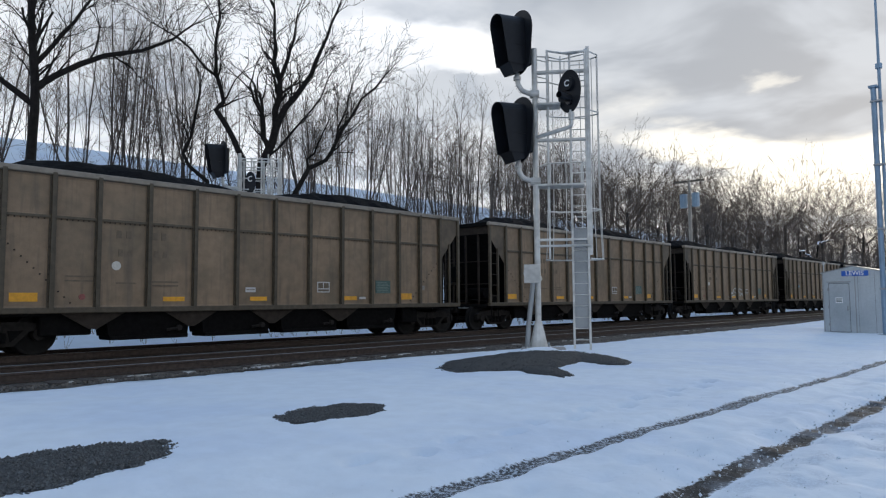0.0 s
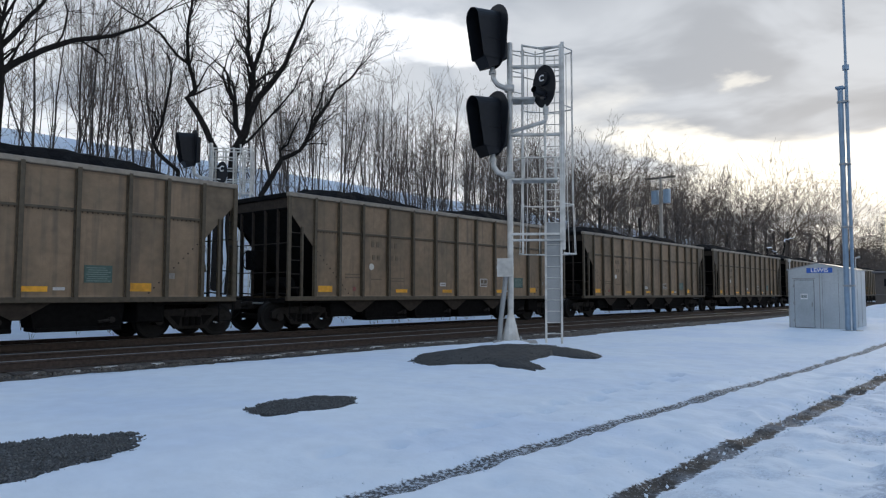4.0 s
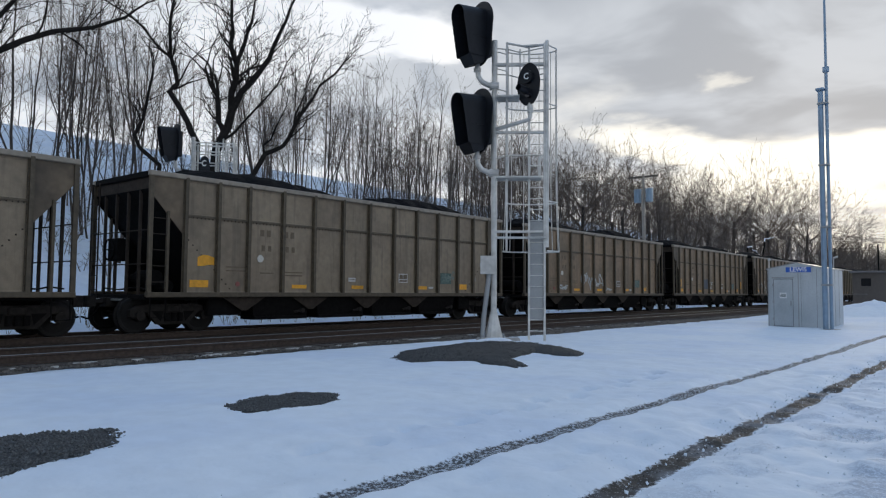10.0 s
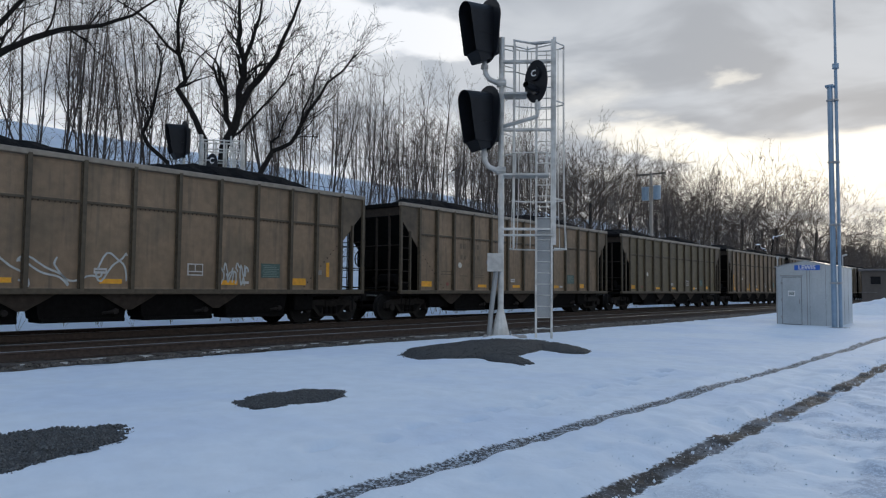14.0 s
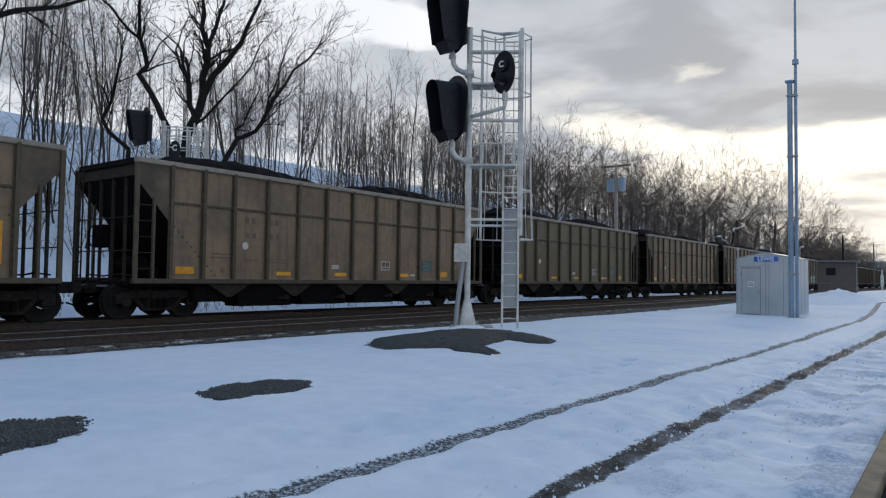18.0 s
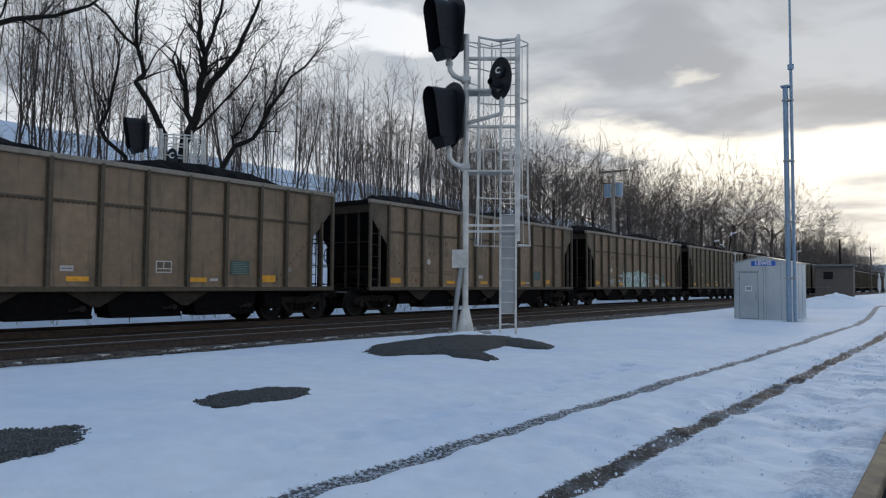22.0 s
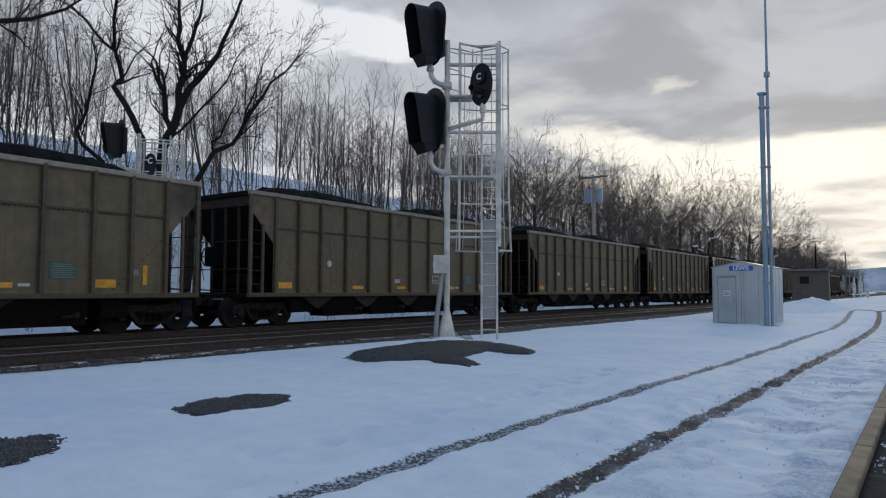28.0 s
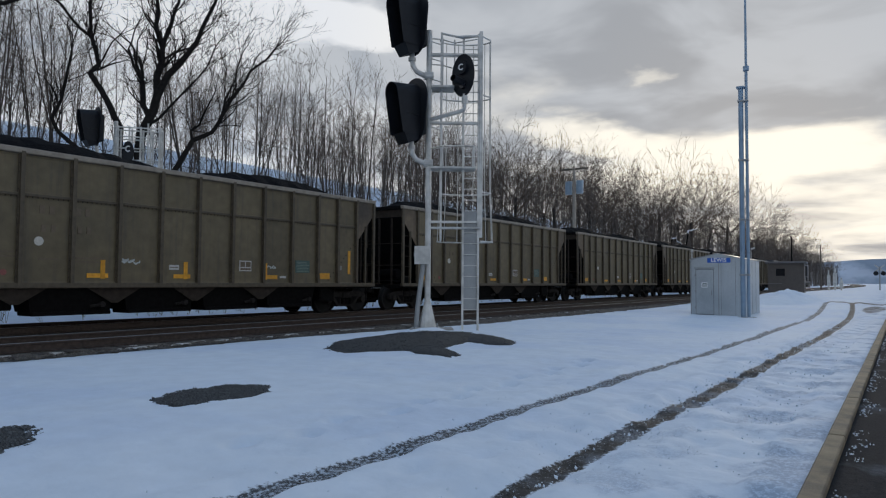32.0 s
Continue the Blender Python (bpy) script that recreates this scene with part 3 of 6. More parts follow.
def make_tracks():
    tie = boxed(-0.115, 0.115, -1.30, 1.30, -0.17, 0.0, 0.012)
    tie_me = bpy.data.meshes.new("tie")
    tie.to_mesh(tie_me)
    tie.free()
    tie_me.materials.append(M_TIE)
    for centre, lab in ((NEAR_TRACK, "empty railway track nearest the mast, rusty rails on dark ties"), (FAR_TRACK, "railway track that carries the coal train")):
        tr = empty("track", pose(0, 0, 0), lab, "railway track", "tracks", "structure")
        for s in (-0.7535, 0.7535):
            bm, top = rail_mesh(-80, 1200, 4.0, centre + s)
            r = part("rail", bm, M_RAIL, tr, "rusty brown steel rail")
            part("rail_head", top, M_RAILTOP, r, "shiny worn running surface")
        x = -6.0
        rnd = random.Random(5)
        while x < (75 if centre == NEAR_TRACK else 40):
            shared("tie", tie_me, tr, pose(x, side_y(x) + centre + rnd.uniform(-0.04, 0.04), RAIL_Z - 0.172 + rnd.uniform(-0.012, 0.004), 0, 0, math.degrees(slope_of(x)) + rnd.uniform(-0.8, 0.8)))
            x += 0.53
    # loose stones and bits of ice along the bed's edge
    rnd = random.Random(8)
    st, ice = bmesh.new(), bmesh.new()
    for i in range(6500):
        x = rnd.uniform(0, 30) if i % 4 else rnd.uniform(0, 60)
        y = side_y(x) - 3.9 + abs(rnd.gauss(0, 0.55)) - 0.12 - shoulder(x) * rnd.random()
        stone(st, x, y, 0.10, rnd.uniform(0.012, 0.036), rnd)
    for i in range(60):
        x = rnd.uniform(1, 32)
        y = side_y(x) - 3.90 + abs(rnd.gauss(0, 0.20))
        floe(ice, x, y, 0.112, 0.02 + 0.12 * rnd.random() ** 2, rnd)
    tagged(part("loose_ballast", st, M_SHOULDER), "loose ballast stones along the edge of the track bed", "stones", kind="stuff")
    tagged(part("ice_patches", ice, M_OLDSNOW), "scraps of old snow on the ballast", "snow", kind="stuff")


def stone(bm, x, y, z, r, rnd):
    """One crushed stone: a skewed octahedron."""
    p = [Vector((rnd.uniform(0.7, 1.3) * r * a, rnd.uniform(0.7, 1.3) * r * b, rnd.uniform(0.5, 0.9) * r * c)) for a, b, c in ((1, 0, 0), (0, 1, 0), (-1, 0, 0), (0, -1, 0), (0, 0, 1), (0, 0, -1))]
    m = Euler((rnd.uniform(0, 6), rnd.uniform(0, 6), rnd.uniform(0, 6))).to_matrix()
    v = [bm.verts.new(m @ q + Vector((x, y, z))) for q in p]
    for a, b in ((0, 1), (1, 2), (2, 3), (3, 0)):
        bm.faces.new((v[a], v[b], v[4]))
        bm.faces.new((v[b], v[a], v[5]))


def floe(bm, x, y, z, r, rnd):
    """A thin scrap of snow with an uneven outline."""
    n = 9
    a = [(x + 2.3 * r * rnd.uniform(0.5, 1.2) * math.cos(2 * math.pi * i / n), y + 0.45 * r * rnd.uniform(0.6, 1.2) * math.sin(2 * math.pi * i / n)) for i in range(n)]
    low = [bm.verts.new((p[0], p[1], z - 0.02)) for p in a]
    up = [bm.verts.new((x + (p[0] - x) * 0.8, y + (p[1] - y) * 0.8, z + 0.016)) for p in a]
    bm.faces.new(up)
    for i in range(n):
        j = (i + 1) % n
        bm.faces.new((low[i], low[j], up[j], up[i]))


make_tracks()
rut_crumbs()


def gravel_patch(name, cx, cy, rx, ry, turn, height, count, label, seed, size=(0.018, 0.045), material=None):
    """A bare patch of gravel in the snow: a low mound with a ragged edge, and its stones."""
    rnd = random.Random(seed)
    bm = bmesh.new()
    n, rings = 56, 9
    c, s = math.cos(radians(turn)), math.sin(radians(turn))

    def spot(k, a):
        w = 1 + (0.16 if height > 0.05 else 0.10) * noise.noise((3 * math.cos(a) + seed, 3 * math.sin(a), 0)) + 0.08 * noise.noise((9 * math.cos(a) + seed, 9 * math.sin(a), 4))
        u, v = rx * k * w * math.cos(a), ry * k * w * math.sin(a)
        x, y = cx + c * u - s * v, cy + s * u + c * v
        z = ground_z(x, y) + height * (1 - k * k) + (0.012 if k < 0.97 else -0.012) + 0.02 * noise.noise((x * 6, y * 6, seed))
        return x, y, z

    prev = None
    mid = bm.verts.new(spot(0, 0))
    for i in range(1, rings + 1):
        row = [bm.verts.new(spot(i / rings, 2 * math.pi * j / n)) for j in range(n)]
        for j in range(n):
            k = (j + 1) % n
            if prev is None:
                bm.faces.new((mid, row[j], row[k]))
            else:
                bm.faces.new((prev[j], row[j], row[k], prev[k]))
        prev = row
    g = part(name, bm, M_GRAVEL, smooth=True)
    tagged(g, label, "gravel", kind="structure")
    st = bmesh.new()
    for i in range(count):
        k, a = math.sqrt(rnd.random()) * 1.02, rnd.uniform(0, 2 * math.pi)
        x, y, z = spot(k, a)
        r = rnd.uniform(*size)
        stone(st, x, y, z - 0.25 * r, r, rnd)
    part("gravel_stones", st, M_STONE, g, "crushed grey stones")["kind"] = "stuff"


gravel_patch("gravel_patch", 1.95, 6.80, 1.36, 0.68, 8, 0.02, 4200, "bare patch of grey gravel melted out of the snow", 2, (0.012, 0.03))
gravel_patch("gravel_patch", 5.56, 7.33, 0.86, 0.52, 6, 0.015, 2600, "round bare patch of grey gravel in the snow", 4, (0.009, 0.022))
gravel_patch("gravel_mound", 12.95, 9.9, 2.75, 1.35, 8, 0.17, 4200, "low mound of dark gravel at the foot of the signal mast", 6, (0.007, 0.018))
gravel_patch("gravel_mound", 14.45, 8.85, 1.45, 0.62, 52, 0.11, 900, "broad spur of dark gravel beside the mound", 29, (0.007, 0.018))
gravel_patch("gravel_mound", 11.45, 8.2, 1.0, 0.42, 58, 0.09, 700, "narrow tongue of dark gravel running out of the mound", 9, (0.007, 0.018))


# ---------------------------------------------------------------- coal train
BODY, HALF_W = 15.19, 1.60
SILL, TOP = 0.92, 4.08
BAY = BODY / 2 - 1.0     # where the open end bay begins
RIBS = [-BAY, -BAY + 0.96] + [-BAY + 1.92 + (BAY - 1.92) / 4 * i for i in range(9)] + [BAY - 0.96, BAY]


def inset_panel(bm, x0, x1, y, z0, z1, depth):
    """A side sheet between two ribs, a shallow pan pressed inwards."""
    s = 1 if y > 0 else -1
    e = 0.05
    o = [(x0, y, z0), (x1, y, z0), (x1, y, z1), (x0, y, z1)]
    i = [(x0 + e, y - s * depth, z0 + e), (x1 - e, y - s * depth, z0 + e), (x1 - e, y - s * depth, z1 - e), (x0 + e, y - s * depth, z1 - e)]
    vo, vi = [bm.verts.new(p) for p in o], [bm.verts.new(p) for p in i]
    for k in range(4):
        j = (k + 1) % 4
        bm.faces.new((vo[k], vo[j], vi[j], vi[k]) if s < 0 else (vo[j], vo[k], vi[k], vi[j]))
    bm.faces.new(vi if s < 0 else vi[::-1])


def hopper_car():
    """A steel open-top coal hopper, 13 side posts a side, on two trucks. Origin on the rail's top at mid-length."""
    car = empty("hopper_car", pose(0, 0, 0), "weathered brown steel hopper car loaded with coal", "hopper car", "coal cars of the train")
    h = BODY / 2
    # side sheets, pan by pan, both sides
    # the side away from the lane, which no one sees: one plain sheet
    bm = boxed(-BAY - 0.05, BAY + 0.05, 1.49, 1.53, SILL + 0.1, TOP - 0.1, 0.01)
    # near-black instead of brown paint: shade beyond the end bays, put into the colour
    part("back_wall", bm, M_NEARBLACK, car)
    for s in (-1, 1):
        y = s * (HALF_W - 0.08)
        for a, b in zip(RIBS, RIBS[1:]):
            if s > 0:
                break
            bm = bmesh.new()
            inset_panel(bm, a, b, y, SILL + 0.12, 3.02, 0.02)
            inset_panel(bm, a, b, y, 3.04, TOP - 0.14, 0.02)
            part("side_panel", bm, M_CAR, car)
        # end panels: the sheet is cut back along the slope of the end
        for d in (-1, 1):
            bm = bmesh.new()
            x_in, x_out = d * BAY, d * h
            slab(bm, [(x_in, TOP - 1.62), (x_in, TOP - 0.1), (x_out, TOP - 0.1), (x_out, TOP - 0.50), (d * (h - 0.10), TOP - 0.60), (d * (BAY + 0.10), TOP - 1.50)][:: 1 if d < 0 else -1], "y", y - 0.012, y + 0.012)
            # the far side's panel is darkened by colour to look shaded through the bay
            part("end_panel", bm, M_SOOT if s < 0 else M_NEARBLACK, car)
        for x in RIBS:
            if s > 0:
                break
            bm = bmesh.new()
            yy = s * (HALF_W - 0.08)
            quad_box(bm, [(x - 0.075, min(yy, yy + s * 0.02), SILL + 0.1), (x + 0.075, min(yy, yy + s * 0.02), SILL + 0.1), (x + 0.075, max(yy, yy + s * 0.02), SILL + 0.1), (x - 0.075, max(yy, yy + s * 0.02), SILL + 0.1),
                          (x - 0.075, min(yy, yy + s * 0.02), TOP - 0.1), (x + 0.075, min(yy, yy + s * 0.02), TOP - 0.1), (x + 0.075, max(yy, yy + s * 0.02), TOP - 0.1), (x - 0.075, max(yy, yy + s * 0.02), TOP - 0.1)])
            box(bm, x - 0.045, x + 0.045, min(yy, yy + s * 0.085), max(yy, yy + s * 0.085), SILL + 0.06, TOP - 0.08)
            part("side_post", bm, M_CARRIB, car)
        bm = boxed(-h, h, min(s * 1.44, s * 1.60), max(s * 1.44, s * 1.60), TOP - 0.13, TOP, 0.02)
        part("top_chord", bm, M_CARTOP, car, "worn pale top rail")
        bm = boxed(-h, h, min(s * 1.45, s * 1.60), max(s * 1.45, s * 1.60), SILL, SILL + 0.13, 0.015)
        part("side_sill", bm, M_CARRIB, car)
        bm = boxed(-BAY, BAY, min(s * 1.525, s * 1.545), max(s * 1.525, s * 1.545), 3.0, 3.06, 0.006)
        part("seam_bar", bm, M_CARRIB, car)
        # corner and mid posts of the open ends
        for d in (-1, 1):
            for x, w in ((d * (h - 0.06), 0.055), (d * (h - 0.52), 0.035)):
                part("end_post", boxed(x - w, x + w, min(s * 1.50, s * 1.585), max(s * 1.50, s * 1.585), SILL + 0.1, TOP - 0.12 if abs(x) > h - 0.2 else 3.1, 0.008), M_CARRIB, car)
            bm = bmesh.new()
            for k in range(7):
                z = 1.10 + 0.38 * k
                rod(bm, (d * (h + 0.03), s * 1.52, z), (d * (h + 0.03), s * 1.08, z), 0.014, n=6)
            for yy in (1.08, 1.52):
                rod(bm, (d * (h + 0.03), s * yy, SILL), (d * (h + 0.03), s * yy, TOP - 0.1), 0.022, n=6)
            if s > 0:
                part("end_ladder", bm, M_UNDER, car)
            else:
                bm.free()
            bm = bmesh.new()
            pipe(bm, [(d * (h - 0.1), s * 1.56, SILL), (d * (h - 0.1), s * 1.58, 0.42), (d * (h - 0.5), s * 1.58, 0.42), (d * (h - 0.5), s * 1.56, SILL)], 0.018, 6)
            part("sill_step", bm, M_NEARBLACK, car)
            bm = bmesh.new()
            bm.free()
            if d > 0 or s > 0:
                continue
            for k in range(5):
                bm = bmesh.new()
                z = 1.30 + 0.40 * k
                rod(bm, (d * (h - 0.06), s * 1.55, z), (d * (h - 0.52), s * 1.55, z), 0.013, n=6)
                part("rung", bm, M_UNDER, car)
    for d in (-1, 1):
        part("end_chord", boxed(min(d * (h - 0.14), d * h), max(d * (h - 0.14), d * h), -1.44, 1.44, TOP - 0.15, TOP - 0.004, 0.015), M_NEARBLACK, car)
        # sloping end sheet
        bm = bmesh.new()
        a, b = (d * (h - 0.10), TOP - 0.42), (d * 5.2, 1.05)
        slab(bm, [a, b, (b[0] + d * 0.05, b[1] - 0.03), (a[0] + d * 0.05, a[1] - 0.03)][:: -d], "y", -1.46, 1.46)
        part("slope_sheet", bm, M_NEARBLACK, car, "black sloping end sheet")
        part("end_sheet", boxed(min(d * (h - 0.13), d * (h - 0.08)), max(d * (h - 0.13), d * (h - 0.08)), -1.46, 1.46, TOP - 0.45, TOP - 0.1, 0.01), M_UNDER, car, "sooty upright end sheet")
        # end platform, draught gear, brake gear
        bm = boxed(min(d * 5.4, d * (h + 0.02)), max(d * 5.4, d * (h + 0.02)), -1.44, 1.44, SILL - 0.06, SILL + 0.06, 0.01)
        part("end_platform", bm, M_NEARBLACK, car)
        bm = boxed(min(d * 5.2, d * (h + 0.35)), max(d * 5.2, d * (h + 0.35)), -0.17, 0.17, 0.66, 0.90, 0.02)
        part("draught_sill", bm, M_TRUCK, car)
        bm = bmesh.new()
        rod(bm, (d * (h + 0.3), 0, 0.80), (d * (h + 0.62), 0, 0.80), 0.075, 0.075, 10)
        box(bm, min(d * (h + 0.55), d * (h + 0.80)), max(d * (h + 0.55), d * (h + 0.80)), -0.13, 0.13, 0.66, 0.95)
        bevelled(bm, 0.02)
        part("coupler", bm, M_TRUCK, car, "cast knuckle coupler")
        bm = bmesh.new()
        pipe(bm, [(d * (h + 0.2), 0.28, 0.80), (d * (h + 0.38), 0.30, 0.50), (d * (h + 0.60), 0.22, 0.36), (d * (h + 0.80), 0.12, 0.42)], 0.026, 6)
        part("air_hose", bm, M_NEARBLACK, car)
        bm = bmesh.new()
        for yy in (-0.95, -0.32, 0.32, 0.95):
            part("end_brace", boxed(min(d * (h - 0.06), d * (h - 0.13)), max(d * (h - 0.06), d * (h - 0.13)), yy - 0.035, yy + 0.035, SILL, TOP - 0.4, 0.006), M_UNDER, car)
        for z in (1.75, 2.6):
            rod(bm, (d * (h - 0.05), -1.52, z), (d * (h - 0.05), 1.52, z), 0.016, n=6)
        part("grab_rail", bm, M_UNDER, car)
        # piping and rigging on the end platform
        bm = bmesh.new()
        pipe(bm, [(d * (h - 0.15), -1.3, 1.12), (d * (h - 0.2), -0.6, 1.16), (d * (h - 0.15), 0.2, 1.10), (d * (h - 0.2), 1.2, 1.14)], 0.022, 6)
        part("air_pipe", bm, M_WHEEL, car)
        part("crossover_step", boxed(min(d * (h + 0.02), d * (h + 0.22)), max(d * (h + 0.02), d * (h + 0.22)), -0.62, 0.62, SILL - 0.10, SILL - 0.05, 0.008), M_GALV, car, "grey grated crossover step")
    bm = bmesh.new()
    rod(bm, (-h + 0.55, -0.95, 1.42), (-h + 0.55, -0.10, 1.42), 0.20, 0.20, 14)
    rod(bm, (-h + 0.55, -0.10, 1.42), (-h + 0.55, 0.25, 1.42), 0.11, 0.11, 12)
    part("brake_cylinder", bm, M_NEARBLACK, car)
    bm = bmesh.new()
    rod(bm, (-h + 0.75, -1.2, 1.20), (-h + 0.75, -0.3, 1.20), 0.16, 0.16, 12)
    part("air_reservoir", bm, M_NEARBLACK, car)
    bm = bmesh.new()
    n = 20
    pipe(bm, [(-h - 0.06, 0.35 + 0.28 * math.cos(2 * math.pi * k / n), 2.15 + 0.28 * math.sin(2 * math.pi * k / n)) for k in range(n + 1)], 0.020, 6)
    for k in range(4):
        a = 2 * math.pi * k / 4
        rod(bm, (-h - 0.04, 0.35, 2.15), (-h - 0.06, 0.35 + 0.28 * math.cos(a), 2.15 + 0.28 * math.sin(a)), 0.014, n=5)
    part("brake_wheel", bm, M_NEARBLACK, car)
    part("brake_box", boxed(-h + 0.02, -h + 0.30, 0.05, 0.62, 1.85, 2.45, 0.03), M_NEARBLACK, car)
    # centre sill and hopper bays
    part("centre_sill", boxed(-BAY, BAY, -0.2, 0.2, 0.66, 1.0, 0.02), M_TRUCK, car)
    for i in range(4):
        c = -3.525 + 2.35 * i
        bm = bmesh.new()
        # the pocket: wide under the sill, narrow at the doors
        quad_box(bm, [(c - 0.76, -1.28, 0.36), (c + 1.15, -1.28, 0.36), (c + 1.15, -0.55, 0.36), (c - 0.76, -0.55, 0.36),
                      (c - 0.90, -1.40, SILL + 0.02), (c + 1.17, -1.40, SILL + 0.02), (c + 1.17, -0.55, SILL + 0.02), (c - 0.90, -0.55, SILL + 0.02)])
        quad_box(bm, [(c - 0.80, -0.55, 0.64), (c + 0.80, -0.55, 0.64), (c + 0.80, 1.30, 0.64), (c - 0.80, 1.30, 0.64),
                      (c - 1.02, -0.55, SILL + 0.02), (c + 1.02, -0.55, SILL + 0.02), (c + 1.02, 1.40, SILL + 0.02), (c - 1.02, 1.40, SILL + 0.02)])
        pk = part("hopper_bay", bm, M_NEARBLACK, car)
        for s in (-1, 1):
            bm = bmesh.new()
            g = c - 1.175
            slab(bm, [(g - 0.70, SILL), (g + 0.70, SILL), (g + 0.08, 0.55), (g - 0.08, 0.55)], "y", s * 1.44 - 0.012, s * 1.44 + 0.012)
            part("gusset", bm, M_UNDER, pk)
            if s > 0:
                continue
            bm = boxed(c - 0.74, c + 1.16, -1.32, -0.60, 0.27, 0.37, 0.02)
            part("discharge_door", bm, M_NEARBLACK, pk)
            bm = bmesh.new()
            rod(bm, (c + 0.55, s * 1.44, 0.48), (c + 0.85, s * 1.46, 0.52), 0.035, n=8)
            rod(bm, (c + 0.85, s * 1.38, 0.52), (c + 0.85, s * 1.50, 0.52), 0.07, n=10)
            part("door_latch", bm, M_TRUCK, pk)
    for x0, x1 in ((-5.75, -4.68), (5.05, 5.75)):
        part("end_chute", boxed(x0, x1, -1.30, 1.30, 0.42, SILL + 0.02, 0.03), M_NEARBLACK, car)
    # coal
    bm = bmesh.new()
    nx, ny = 52, 9
    rows_ = []
    for i in range(nx + 1):
        x = -h + 0.18 + (2 * h - 0.36) * i / nx
        row = []
        for j in range(ny + 1):
            y = -1.42 + 2.84 * j / ny
            heap = max(0.0, math.cos(math.pi * y / 2.9)) * (0.30 + 0.44 * abs(math.sin(2.0 * math.pi * (x + h) / BODY)) ** 0.8)
            edge = min(1, (h - 0.18 - abs(x)) / 1.6)
            row.append(bm.verts.new((x, y, TOP - 0.22 + heap * edge + 0.10 * noise.noise((x * 2.4, y * 2.4, 1)) + 0.05 * noise.noise((x * 6, y * 6, 1)))))
        rows_.append(row)
    for a, b in zip(rows_, rows_[1:]):
        for j in range(ny):
            bm.faces.new((a[j], b[j], b[j + 1], a[j + 1]))
    part("coal_load", bm, M_COAL, car, "heaped black coal load")
    # markings on the side that is seen
    for s in (-1,):
        yo, yi = s * 1.562, s * 1.50

        def plate(name, x0, x1, z0, z1, material, label="", y_out=1.512):
            return part(name, boxed(x0, x1, min(s * 1.498, s * y_out), max(s * 1.498, s * y_out), z0, z1), material, car, label)

        for x0, x1, z0, z1 in ((-6.42, -5.88, 1.18, 1.37), (-3.12, -2.58, 1.17, 1.28), (-0.74, -0.22, 1.17, 1.28), (2.42, 2.94, 1.17, 1.29), (4.76, 5.28, 1.18, 1.38)):
            plate("reflector", x0, x1, z0, z1, M_YELLOW, "yellow reflective strip")
        q = plate("placard", -0.88, -0.58, 1.40, 1.53, M_WHITE, "small white stencil block")
        part("data_bar", boxed(-0.85, -0.61, min(s * 1.509, s * 1.516), max(s * 1.509, s * 1.516), 1.455, 1.475), M_STENCIL, q)
        plate("mark_bar", 3.05, 3.30, 1.20, 1.27, M_WHITE, "faded white stencil")
        plate("notice", 5.68, 5.88, 1.50, 1.64, M_FADED, "small faded notice")
        bm = bmesh.new()
        rod(bm, (-4.98, s * 1.498, 1.28), (-4.98, s * 1.512, 1.28), 0.07, n=12)
        part("disc_mark", bm, M_PINK, car, "faded pink paint dot")
        # a data box: a thin white frame with two dark fields and a line
        q = plate("stencil_box", 1.46, 1.90, 1.40, 1.71, M_WHITE, "white-framed data box")
        for zx in ((1.49, 1.66, 1.52, 1.68), (1.69, 1.87, 1.52, 1.68), (1.49, 1.87, 1.43, 1.49)):
            part("data_bar", boxed(zx[0], zx[1], min(s * 1.509, s * 1.516), max(s * 1.509, s * 1.516), zx[2], zx[3]), M_STENCIL, q)
        t = plate("consolidated_stencil", 3.70, 4.33, 1.38, 1.78, M_TEAL, "faded teal lettering panel")
        bm = bmesh.new()
        for k in range(7):
            box(bm, 3.74 + 0.02 * (k % 3), 4.29 - 0.07 * (k % 2) - 0.12 * (k == 6), min(s * 1.509, s * 1.516), max(s * 1.509, s * 1.516), 1.41 + 0.05 * k, 1.43 + 0.05 * k)
        part("stencil_lines", bm, M_TEALLINE, t)
        # faded stencilled marks, a bar for each character, either side of a post
        for x0 in (-4.28, -4.06, -3.44, -3.22):
            plate("mark_bar", x0 + 0.02, x0 + 0.14, 2.64, 2.82, M_STENCIL, "faded dark stencilled mark")
            plate("mark_bar", x0 + 0.07, x0 + 0.17, 2.22, 2.38, M_STENCIL, "faded dark stencilled mark")
        for k, (x0, x1, z) in enumerate(((-5.35, -4.75, 1.72), (-5.35, -4.75, 1.62), (-4.25, -3.80, 1.58), (-3.40, -2.75, 1.62), (-3.40, -2.75, 1.53))):
            plate("mark_bar", x0, x1, z, z + 0.035, M_STENCIL, "faint line of stencilling")
        bm = bmesh.new()
        rod(bm, (-4.25, s * 1.498, 2.00), (-4.25, s * 1.512, 2.00), 0.105, n=16)
        part("disc_mark", bm, M_DOT, car, "pale round inspection dot")
    # rivets along the post flanges and the seam
    bm = bmesh.new()
    for x in RIBS:
        for e in (-0.06,):
            for k in range(14):
                z = SILL + 0.25 + 0.196 * k
                if abs(z - 3.03) > 0.07:
                    box(bm, x + e - 0.008, x + e + 0.008, -1.545, -1.538, z, z + 0.022)
    # rivets of the sloping end sheets showing through the side
    for d in (-1, 1):
        for k in range(11):
            x, z = d * (BAY - 0.12 - 0.125 * k), 2.38 - 0.125 * k
            if min(abs(x - r) for r in RIBS) > 0.08:
                box(bm, x - 0.016, x + 0.016, -1.512, -1.500, z, z + 0.035)
    for k in range(114):
        x = -6.5 + 0.1148 * k
